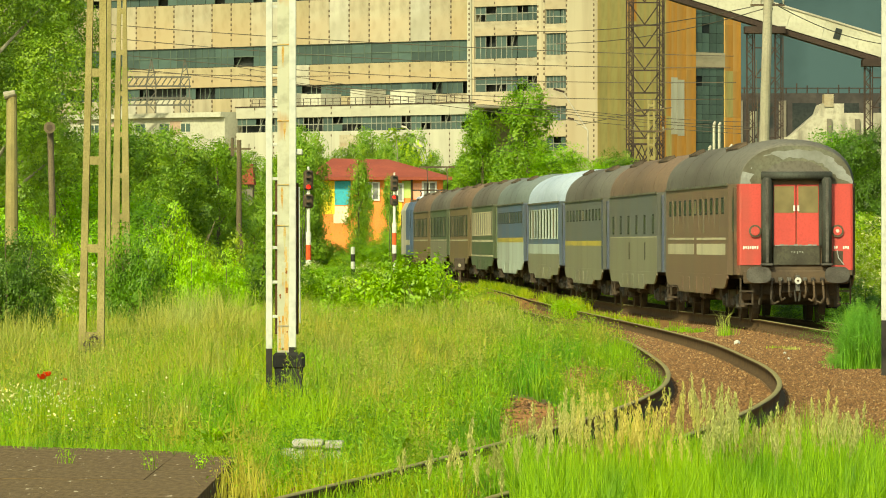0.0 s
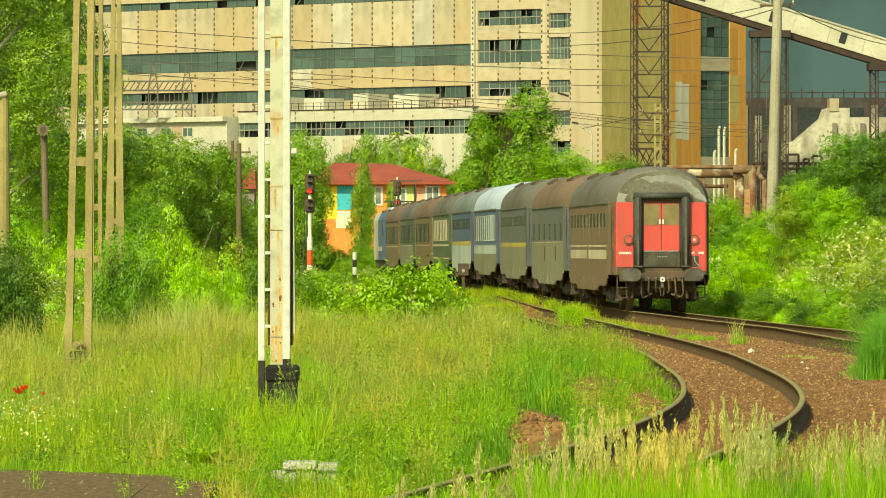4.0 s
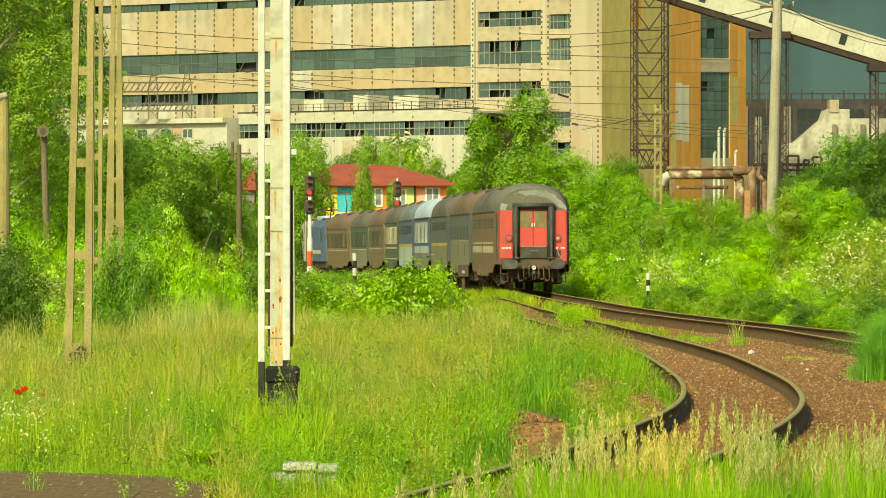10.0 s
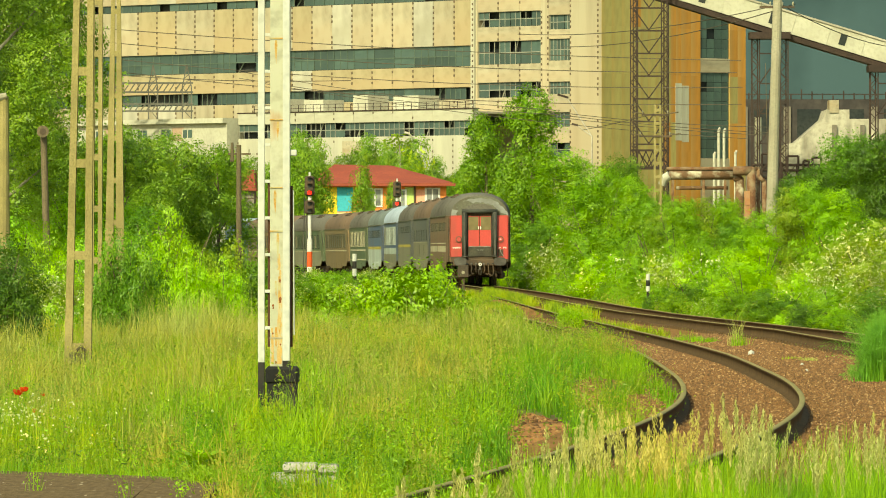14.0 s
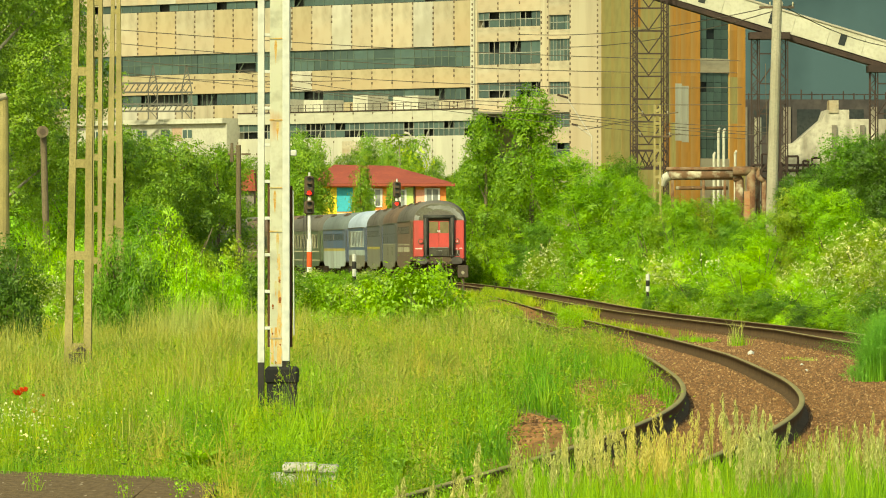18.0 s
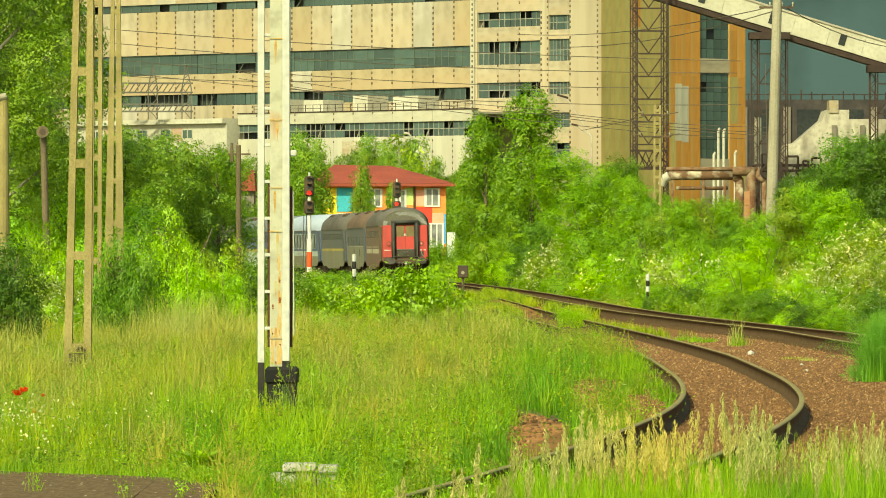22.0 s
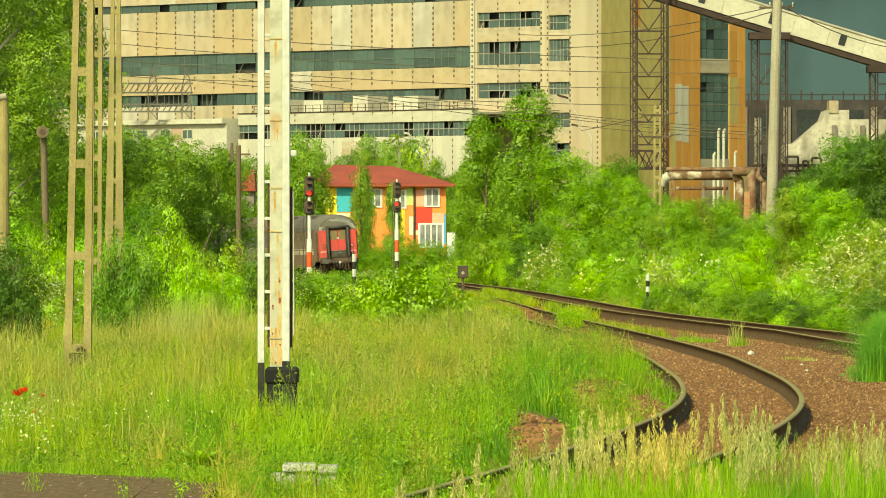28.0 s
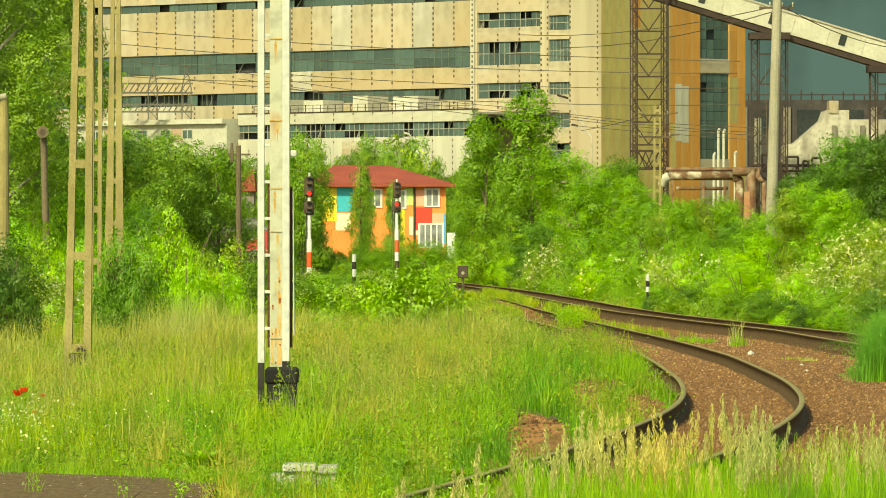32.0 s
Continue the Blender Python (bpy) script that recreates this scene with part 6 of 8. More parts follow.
def tree(label, height, width, leaf, count, material, seed, kind="round", bark=None, bare=0.22):
    rng = np.random.default_rng(seed)
    s = thing("tree", label, "tree", pose(0, 0, 0))
    blobs = []
    n = 16
    for i in range(n):
        u = (i + 0.5) / n
        z = height * (bare + (1 - bare) * u)
        if kind == "poplar":
            r = width * 0.5 * (0.45 + 0.75 * math.sin(math.pi * min(1, u * 0.86 + 0.10)))
            off = r * 0.55
            rad = width * 0.26
        else:
            r = width * 0.5 * math.sin(math.pi * (0.18 + 0.74 * u)) ** 0.7
            off = r * 0.8
            rad = width * 0.22
        a = i * 2.4 + rng.uniform(-0.5, 0.5)
        blobs.append((math.cos(a) * off, math.sin(a) * off, z - rad * 0.4, rad, rad, rad * (1.3 if kind == "poplar" else 0.85)))
    per = 48
    p, f = crown_points(blobs, count // per, per, leaf * 4.3, rng, height * bare * 0.6)
    v, q = leaf_quads(p, leaf, rng, 0.6, facing=f)
    share("crown", mesh_of("crown", v, q, material), s, Matrix())
    bm = rod(bmesh.new(), (0, 0, -0.3), (0.06 * width, 0, height * 0.55), height * 0.018, height * 0.010, 9)
    rod(bm, (0.06 * width, 0, height * 0.55), (0, 0, height * 0.93), height * 0.010, height * 0.003, 7)
    part("trunk", bm, bark or V_BARK, s)
    for b in blobs[::2]:
        part("limb", rod(bmesh.new(), (0.03 * width, 0, max(b[2] - height * 0.16, height * 0.1)), b[:3], height * 0.006, height * 0.002, 6), bark or V_BARK, s)
    return s


def put(ob, x, y, z=None, size=1.0, turn=0.0, tall=1.0, true=False, first=[]):
    """Places a plant: the pattern itself the first time, then copies of it; true: the size is that of the copy itself, not of the pattern's own scale."""
    z = land(x, y) if z is None else z
    m = pose(x, y, z, 0, 0, turn) @ Matrix.Diagonal((size, size, size * tall, 1))
    if ob in first:
        return copy_thing(ob, m @ Matrix.Diagonal((1 / ob.scale.x, 1 / ob.scale.y, 1 / ob.scale.z, 1)) if true else m)
    first.append(ob)
    ob.matrix_basis = m
    return ob


def plants():
    rnd = random.Random(12)
    dark = shrub("dark green rounded shrub in the meadow", 2.4, 2.2, 2.5, 0.030, 30000, V_DARK, 1)
    mid = shrub("green leafy shrub on the railway bank", 3.2, 3.0, 3.0, 0.036, 32000, V_MID, 2, group="bank shrubs")
    lite = shrub("bright yellow-green shrub on the bank", 2.8, 2.6, 2.4, 0.035, 26000, V_LIGHT, 3, group="bank shrubs")
    bloom = shrub("shrub covered in small white blossom", 3.4, 3.0, 2.3, 0.034, 28000, V_OLIVE, 4, 11000, "bank shrubs")
    bloom_l = shrub("pale green shrub with white blossom", 2.8, 2.6, 2.0, 0.034, 22000, V_LIGHT, 5, 3600, "bank shrubs")
    olive = shrub("olive green tangled shrub", 3.0, 2.8, 2.6, 0.038, 26000, V_OLIVE, 6, group="bank shrubs")
    big = shrub("tall dense green shrub behind the line", 5.0, 4.5, 5.0, 0.050, 46000, V_MID, 7, group="tall shrubs")
    bigd = shrub("tall dark green shrub behind the line", 5.0, 4.5, 5.0, 0.050, 46000, V_DARK, 8, group="tall shrubs")
    broad = shrub("bright broad-leaved bush before the line", 1.9, 1.7, 1.45, 0.042, 7600, V_LIGHT, 9, group="bank shrubs", stem=0.014)
    # meadow edge, on the left of the line
    put(lite, -5.0, 128, size=0.45, turn=60)
    put(dark, -6.05, 124, size=0.70, turn=20, tall=1.70)
    put(dark, -7.80, 112, size=0.75, turn=200, tall=1.45, true=True)
    put(dark, -8.3, 114, size=0.9, turn=80, tall=1.2, true=True)
    for x, y, s, tl in ((-6.56, 150, 0.72, 2.0), (-5.8, 146, 0.52, 2.0), (-5.2, 152, 0.52, 1.8), (-9.7, 158, 0.66, 2.0), (-8.9, 152, 0.52, 1.9)):
        put(lite, x, y, size=s, turn=rnd.uniform(0, 360), tall=tl, true=True)
    put(bloom_l, -7.3, 131, size=0.62, turn=120)
    put(bloom_l, -4.2, 126, size=0.5, turn=160)
    for x, y, ob, s, tl in ((-4.2, 133, lite, 0.62, 1.1), (-5.2, 146, lite, 0.95, 1.15), (-6.6, 152, lite, 1.0, 1.1), (-3.6, 148, lite, 0.75, 1.0), (-4.6, 158, mid, 0.85, 1.0), (-2.6, 142, bloom_l, 0.65, 1.0),
                           (-8.6, 140, bloom, 0.8, 1.0), (-9.6, 150, bloom, 0.95, 1.0), (-7.2, 138, bloom_l, 0.75, 1.0), (-10.4, 160, olive, 1.1, 1.0), (-8.0, 162, lite, 1.1, 1.2), (-6.5, 170, lite, 1.0, 1.1),
                           (-9.2, 176, mid, 1.2, 1.1), (-11.6, 176, mid, 1.3, 1.2), (-7.6, 188, olive, 1.1, 1.2), (-5.2, 184, lite, 0.75, 1.0), (-3.6, 172, bloom_l, 0.9, 0.9), (-4.6, 200, lite, 0.6, 0.85), (-6.6, 205, lite, 0.85, 1.0),
                           (-3.0, 160, bloom_l, 0.7, 0.9), (-2.2, 176, lite, 0.5, 0.8), (-9.8, 214, mid, 1.1, 1.1), (-10.6, 220, bigd, 1.0, 0.9), (-6.2, 232, lite, 0.75, 0.9), (-4.9, 225, lite, 0.55, 0.9), (-9.0, 240, lite, 1.15, 1.1), (-12.8, 236, big, 1.2, 1.0)):
        put(ob, x, y, size=s, turn=rnd.uniform(0, 360), tall=tl)
    # low shrubs and weeds where the train passes behind
    for x, y, ob, s, tl in ((-1.0, 158, mid, 0.55, 0.85), (-1.9, 165, bloom_l, 0.75, 0.9), (-0.2, 166, mid, 0.52, 0.85), (-2.9, 172, bloom_l, 0.80, 0.9), (-0.5, 178, bloom_l, 0.72, 0.9), (-1.5, 182, bloom_l, 0.74, 0.9), (0.1, 186, bloom_l, 0.55, 0.9), (-3.8, 190, bloom_l, 0.80, 0.85), (-2.4, 196, bloom, 0.70, 0.85), (-0.9, 200, lite, 0.60, 0.85), (-4.6, 212, bloom, 0.72, 0.85), (-3.2, 214, bloom, 0.68, 0.85), (-1.9, 216, bloom, 0.64, 0.85), (-0.6, 140, lite, 0.36, 0.8), (-1.6, 146, lite, 0.42, 0.8),
                           (-4.2, 160, bloom_l, 0.62, 0.9), (-3.0, 150, lite, 0.4, 0.8), (3.55, 152, lite, 0.30, 0.9), (3.1, 158, lite, 0.22, 0.9), (2.2, 186, lite, 0.20, 0.8)):
        put(ob, x, y, size=s, turn=rnd.uniform(0, 360), tall=tl)
    for x, y, ob, s, tl in ((-1.7, 152, broad, 1.1, 1.1), (-0.85, 148, broad, 1.15, 1.1), (-0.25, 146, broad, 1.05, 1.1), (-2.4, 158, broad, 0.9, 1.1), (-0.4, 158, broad, 1.15, 1.1), (-1.5, 162, broad, 1.0, 1.0), (-2.3, 150, bloom_l, 0.6, 0.9)):
        put(ob, x, y, size=s, turn=rnd.uniform(0, 360), tall=tl)
    for i in range(34):
        y = rnd.uniform(205, 292)
        x = rnd.uniform(-7.0, side_x(y) - 2.0)
        ob = rnd.choice([bloom_l, lite, bloom_l, mid, bloom])
        tall = {bloom_l: 2.0, lite: 2.4, mid: 3.0, bloom: 2.3}[ob]
        put(ob, x, y, size=(2.05 - land(0, y) - 30 * y / 11400) * rnd.uniform(0.95, 1.12) / tall, turn=rnd.uniform(0, 360), tall=rnd.uniform(0.95, 1.05))
    heap = {mid: shrub("tall green leafy shrub on the railway bank", 3.2, 3.0, 5.4, 0.036, 44000, V_MID, 52, group="bank shrubs", heaped=True),
            lite: shrub("tall fresh green shrub on the bank", 2.8, 2.6, 4.3, 0.035, 36000, V_LIGHT, 53, group="bank shrubs", heaped=True),
            bloom: shrub("tall shrub covered in small white blossom", 3.4, 3.0, 4.1, 0.034, 38000, V_OLIVE, 54, 15000, "bank shrubs", heaped=True),
            olive: shrub("tall olive green tangled shrub", 3.0, 2.8, 4.7, 0.038, 36000, V_OLIVE, 56, group="bank shrubs", heaped=True),
            dark: shrub("tall dark green shrub, also standing for a shaded hollow", 2.4, 2.2, 4.5, 0.032, 38000, V_DARK, 51, group="bank shrubs", heaped=True),
            big: shrub("high green shrub behind the line", 5.0, 4.5, 9.0, 0.050, 60000, V_MID, 57, group="tall shrubs", heaped=True),
            bigd: shrub("high dark green shrub behind the line", 5.0, 4.5, 9.0, 0.050, 60000, V_DARK, 58, group="tall shrubs", heaped=True)}
    # bank on the right of the line, from the tall growth behind down to the rails
    for ob, spots in ((big, ((6.5, 330, 1.23, 1.42), (8.1, 305, 0.79, 2.0), (4.6, 350, 0.71, 2.0), (12.0, 205, 0.54, 2.0),)),
                      (mid, ((8.8, 290, 1.1, 1.93), (6.9, 292, 1.28, 1.86), (8.4, 296, 0.95, 2.3), (6.8, 272, 1.29, 0.88), (9.4, 255, 0.83, 2.0), (11.5, 262, 0.84, 2.0), (7.7, 240, 0.84, 0.98), (7.6, 226, 0.5, 0.73), (9.6, 235, 0.89, 1.22), (9.0, 203, 0.58, 1.12), (11.0, 225, 0.7, 2.0), (12.2, 198, 0.82, 2.0), (8.7, 188, 0.54, 0.8), (8.7, 174, 0.44, 0.68), (9.9, 164, 0.68, 0.81), (9.6, 152, 0.53, 0.64), (9.9, 142, 0.4, 0.72), (6.6, 250, 0.48, 0.62), (5.8, 268, 0.51, 0.52),)),
                      # first two: dark leaves added to stand for shade in a hollow between bushes
                      (dark, ((4.7, 312, 0.96, 1.69), (4.1, 318, 0.84, 1.34), (8.2, 213, 0.84, 0.65), (10.4, 230, 0.81, 1.86), (9.1, 174, 0.84, 0.61), (9.2, 160, 0.63, 0.58), (10.1, 148, 0.78, 0.75),)),
                      (lite, ((2.7, 338, 1.16, 1.11), (3.5, 330, 0.83, 1.08), (3.7, 350, 0.88, 1.86), (6.1, 262, 0.74, 0.84), (8.6, 258, 0.97, 1.75), (7.3, 246, 0.62, 0.86), (9.9, 202, 0.82, 1.73), (9.2, 196, 0.61, 1.61), (11.5, 214, 0.92, 2.0), (8.9, 166, 0.31, 1.12), (7.6, 207, 0.39, 1.07),)),
                      (bloom_l, ((2.0, 352, 0.99, 0.92), (5.6, 280, 0.88, 0.83), (4.1, 300, 0.63, 1.07), (6.8, 258, 1.0, 1.01), (9.0, 215, 0.83, 1.34), (9.8, 176, 0.68, 1.25), (8.1, 197, 0.48, 0.84), (4.8, 296, 0.52, 0.59),)),
                      (bloom, ((5.1, 292, 1.08, 1.03), (7.9, 228, 0.84, 1.11), (11.6, 182, 0.84, 1.77), (11.9, 176, 0.85, 2.0), (10.7, 186, 0.69, 1.52), (10.8, 162, 0.6, 1.88),)),
                      (olive, ((10.4, 262, 1.30, 1.5), (11.2, 206, 0.98, 2.0),)),
                      (bigd, ((14.4, 228, 0.98, 1.56), (12.9, 226, 0.62, 2.0), (15.3, 222, 0.76, 2.0),))):
        for x, y, s, tl in spots:
            high = tl > 1.3 and ob in heap
            put(heap[ob] if high else ob, x, y, size=s, turn=rnd.uniform(0, 360), tall=tl / (2.2 if ob is bloom else 2.12) if high else tl, true=True)
    for x, y, s, tl, ob in ((22.3, 452, 1.20, 1.15, bigd), (24.4, 455, 1.30, 1.15, big), (27.0, 458, 1.35, 1.2, bigd), (15.6, 330, 0.62, 1.0, big), (18.4, 336, 0.85, 1.25, bigd), (11.6, 300, 0.80, 0.95, big), (13.6, 272, 0.80, 0.9, olive), (17.5, 236, 0.95, 0.95, big), (17.8, 205, 1.15, 0.95, bigd), (14.6, 262, 0.7, 1.0, big)):
        put(ob, x, y, size=s, turn=rnd.uniform(0, 360), tall=tl)
    # trees
    pop = tree("slender poplar with dense green leaves", 11.0, 3.0, 0.075, 32000, V_POPLAR, 21, "poplar", bare=0.1)
    big_t = tree("tall broad tree at the meadow's edge", 15.0, 7.0, 0.056, 110000, V_SOFT, 22, bark=V_PALE_BARK)
    far = tree("dark green roadside tree", 9.0, 5.0, 0.085, 38000, V_FAR, 23, bare=0.12)
    slim = tree("slim dark poplar before the house", 8.0, 2.2, 0.085, 15000, V_FAR, 24, "poplar", bare=0.1)
    dry = tree("half bare pale tree", 12.0, 5.0, 0.2, 1500, V_OLIVE, 25, bark=V_PALE_BARK, bare=0.2)
    for x, y, s, tl in ((4.55, 338, 0.94, 1.0), (2.65, 400, 1.0, 1.0), (3.6, 345, 0.58, 1.0), (1.75, 408, 0.74, 1.0), (5.3, 360, 0.6, 1.0)):
        put(pop, x, y, size=s, turn=rnd.uniform(0, 360), tall=tl)
    for x, y, s in ((-18.2, 236, 1.0), (-15.9, 225, 0.9), (-20.5, 262, 1.15), (-18.6, 280, 1.1), (-23, 250, 1.1), (-22, 300, 1.2)):
        put(big_t, x, y, size=s, turn=rnd.uniform(0, 360))
    for x, y, s in ((-15.2, 310, 0.80), (-13.6, 300, 0.70), (-17.0, 320, 0.9), (-19.5, 330, 1.0), (-15.6, 335, 0.88), (-21.0, 345, 1.1), (-20.5, 590, 1.3), (-22.5, 600, 1.35), (-19.0, 596, 1.25), (-24.5, 588, 1.35)):
        put(far, x, y, size=s, turn=rnd.uniform(0, 360))
    for x, y, s, tl in ((-16.2, 340, 0.92, 1.0), (-14.3, 346, 0.86, 1.05), (-12.4, 352, 0.80, 1.05), (-17.6, 334, 0.84, 1.05)):
        put(far, x, y, size=s, turn=rnd.uniform(0, 360), tall=tl, true=True)
    # round the house and the road behind it
    for x, y, s, tl in ((-13.2, 585, 1.35, 1.0), (-11.6, 530, 1.15, 1.3), (-12.6, 535, 1.1, 1.1), (-17.0, 590, 1.3, 1.1), (-20.5, 595, 1.35, 1.1), (-15.6, 538, 0.75, 1.0), (-18.4, 540, 0.8, 1.0), (-24, 600, 1.4, 1.1), (-28, 600, 1.4, 1.1), (-32, 600, 1.5, 1.1), (3.2, 600, 1.3, 1.1), (6.5, 610, 1.3, 1.1)):
        put(far, x, y, size=s, turn=rnd.uniform(0, 360), tall=tl)
    for x, y, s in ((-6.8, 532, 1.20), (-4.0, 528, 0.98), (-10.4, 532, 0.98), (-11.4, 540, 1.1), (-6.3, 545, 0.95)):
        put(slim, x, y, size=0.62 * s, turn=rnd.uniform(0, 360), tall=1.55, true=True)
    for i in range(10):
        put(far, -16 + i * 2.6, 660 + rnd.uniform(-12, 12), size=rnd.uniform(1.15, 1.5), turn=rnd.uniform(0, 360))
    for i in range(8):
        put(far, 13 + i * 4.5, 520 + rnd.uniform(-20, 20), size=rnd.uniform(0.65, 0.85), turn=rnd.uniform(0, 360))
    for x, y, s, tl in ((-9.2, 640, 0.9, 1.44), (-6.6, 630, 0.92, 1.56), (-3.5, 650, 1.03, 1.40), (-0.7, 640, 0.75, 1.6), (-12.8, 610, 0.9, 1.6), (-5.1, 615, 0.80, 1.55)):
        put(far, x, y, size=s, turn=rnd.uniform(0, 360), tall=tl, true=True)
    put(dry, -4.3, 636, size=1.10)
    put(far, 18.8, 560, size=0.95, turn=40)
    put(far, -16.2, 548, size=0.82, turn=70)
    put(dark, 6.75, 212, size=0.26, turn=10)
    # hedge between the line and the house
    for i in range(16):
        put(big if i % 3 else olive, -16.5 + i * 1.5 + rnd.uniform(-0.4, 0.4), (512 if i > 6 else 548) + rnd.uniform(-6, 6) - 3 * i, size=rnd.uniform(0.55, 0.8) * (1 if i % 3 else 1.3), turn=rnd.uniform(0, 360), tall=0.8)
    # feathery shoots beside the line
    f = thing("feathery_shoots", "clump of feathery blue-green shoots on the gravel", "weed", pose(6.84, 100, land(0, 100) + 0.06))
    rng = np.random.default_rng(40)
    at = rng.normal(size=(1500, 2)) * (0.19, 0.16)
    v, q = blades(at, np.zeros(1500), np.clip(1.15 - 6.0 * at[:, 0] ** 2, 0.25, 1.2) * rng.uniform(0.45, 1.05, 1500), 0.009, rng, 0.42)
    share("shoot", mesh_of("shoot", v, q, V_FERN), f, Matrix())
    b = v.reshape(-1, 6, 3)
    u = rng.uniform(0, 1, (len(b), 34, 1))
    pts = b[:, None, 4] + (b[:, None, 2] - b[:, None, 4]) * u
    pts = (pts + rng.normal(size=pts.shape) * (0.022, 0.022, 0.02) * (0.3 + 1.2 * u)).reshape(-1, 3)
    v, q = leaf_quads(pts, 0.015, rng, 0.22)
    share("foliage", mesh_of("foliage", v, q, V_FERN), f, Matrix())


def blades(xy, z, height, width, rng, lean=0.25):
    """Grass blades of two segments at the points xy, bent by a random lean."""
    n = len(xy)
    a = rng.uniform(0, 2 * math.pi, n)
    d = np.stack([np.cos(a), np.sin(a)], 1)
    l = np.abs(rng.normal(size=n)) * lean * height
    w = np.asarray(width) * rng.uniform(0.7, 1.3, n)
    b = rng.uniform(0, 2 * math.pi, n)
    s = np.stack([np.cos(b), np.sin(b)], 1) * w[:, None] / 2
    v = np.empty((n, 6, 3), np.float32)
    base = np.asarray(xy)
    midp, tip = base + d * l[:, None] * 0.30, base + d * l[:, None]
    v[:, 0, :2], v[:, 1, :2] = base - s, base + s
    v[:, 2, :2], v[:, 3, :2] = midp + s * 0.8, midp - s * 0.8
    v[:, 4, :2], v[:, 5, :2] = tip + s * 0.15, tip - s * 0.15
    v[:, 0:2, 2] = np.asarray(z)[:, None]
    v[:, 2:4, 2] = (np.asarray(z) + height * 0.55)[:, None]
    v[:, 4:6, 2] = (np.asarray(z) + np.sqrt(np.maximum(height ** 2 - l ** 2, (0.5 * height) ** 2)))[:, None]
    k = np.arange(n)[:, None] * 6
    q = np.concatenate([k + np.array([[0, 1, 2, 3]]), k + np.array([[3, 2, 4, 5]])], 0)
    return v.reshape(-1, 3), q


def scatter(y0, y1, per_m2, rng, xa=None, xb=None, reach=0.078, tuft=1):
    """Points over the ground seen between two distances."""
    n = int(per_m2 * reach * (y1 ** 2 - y0 ** 2))
    y = np.sqrt(rng.uniform(y0 ** 2, y1 ** 2, n))
    x = rng.uniform(-1, 1, n) * y * reach
    if tuft > 1:
        y, x = np.repeat(y[: n // tuft], tuft), np.repeat(x[: n // tuft], tuft)
        n = len(y)
        r = rng.uniform(0.5, 1.4, n // tuft).repeat(tuft) * np.maximum(1, y / 70)
        x, y = x + rng.normal(size=n) * 0.035 * r, y + rng.normal(size=n) * 0.10 * r
    keep = np.ones(n, bool)
    if xa is not None:
        keep &= x > xa
    if xb is not None:
        keep &= x < xb
    return np.stack([x[keep], y[keep]], 1)


def patchy(p, scale, seed=0.0):
    return np.array([noise.noise(Vector((x * scale, y * scale * 0.08, seed))) for x, y in p])


def off_track(p, gap=0.86):
    sx = np.interp(p[:, 1], SIDE_Y, SIDE_X)
    mx = np.interp(p[:, 1], MAIN_Y, MAIN_X)
    bare = (p[:, 0] > sx - gap) & (p[:, 0] < mx + 1.9) & (p[:, 1] > 49) & (p[:, 1] < 172)
    side = (np.abs(p[:, 0] - sx) < gap) & (p[:, 1] < 210) & (p[:, 1] > 52)
    main = np.abs(p[:, 0] - mx) < 1.75
    slab = (p[:, 0] < -1.72) & (p[:, 1] < 53.7 - np.maximum(p[:, 0] + 3.5, -1.0))
    soil = ((p[:, 0] - 1.05 - 0.015 * (p[:, 1] - 70)) / 0.40) ** 2 + ((p[:, 1] - 71.0) / 9.5) ** 2 < 1
    thin = (((p[:, 0] - 2.35) / 0.6) ** 2 + ((p[:, 1] - 90) / 13.0) ** 2 < 1) & ((p[:, 0] * 7919 % 1.0) < 0.85)
    return ~(bare | side | main | slab | soil | thin)


def tall_weeds():
    """Single flowering weeds that stand over the grass between the mast and the rails."""
    rng = np.random.default_rng(123)
    p = np.concatenate([scatter(54, 82, 3.2, rng, -2.5), scatter(82, 132, 2.2, rng, -3.5), scatter(48, 70, 1.0, rng, None, -2.0)])
    beside = np.interp(p[:, 1], SIDE_Y, SIDE_X) - p[:, 0]
    p = p[off_track(p, 1.0) & (beside > 0.95) & (patchy(p, 0.9, 83.0) > -0.15)]
    h = rng.uniform(0.42, 0.95, len(p)) * np.where(p[:, 1] < 62, 0.72, 1.0) * (1 + 0.5 * patchy(p, 1.1, 87.0))
    v, q = blades(p, rise(p[:, 1]) - 0.27, h, 0.011, rng, 0.18)
    ob = new("weed_stalks", mesh_of("weed_stalks", v, q, V_GREEN))
    tagged(ob, "thin weed stalks standing over the grass", "weeds", kind="stuff")
    b = v.reshape(-1, 6, 3)
    for name, label, m, sel, n, size in (("weed_leaves", "narrow green leaves of tall weeds", V_OLIVE, slice(0, None, 1), 13, 0.028), ("weed_flowers", "small yellow-green flower heads of tall weeds", V_LIGHT, slice(0, None, 2), 9, 0.016), ("brown_seed_heads", "small brown seed heads of sorrel", V_SORREL, slice(1, None, 6), 18, 0.012)):
        t = b[sel]
        u = rng.uniform(0, 1, (len(t), n, 1)) * (0.9 if name == "weed_leaves" else 0.30)
        c = t[:, None, 4] + (t[:, None, 2] - t[:, None, 4]) * u
        c = (c + rng.normal(size=c.shape) * (0.022, 0.022, 0.012)).reshape(-1, 3)
        v, q = leaf_quads(c, size, rng, 0.26)
        tagged(new(name, mesh_of(name, v, q, m)), label, "weeds", kind="stuff")


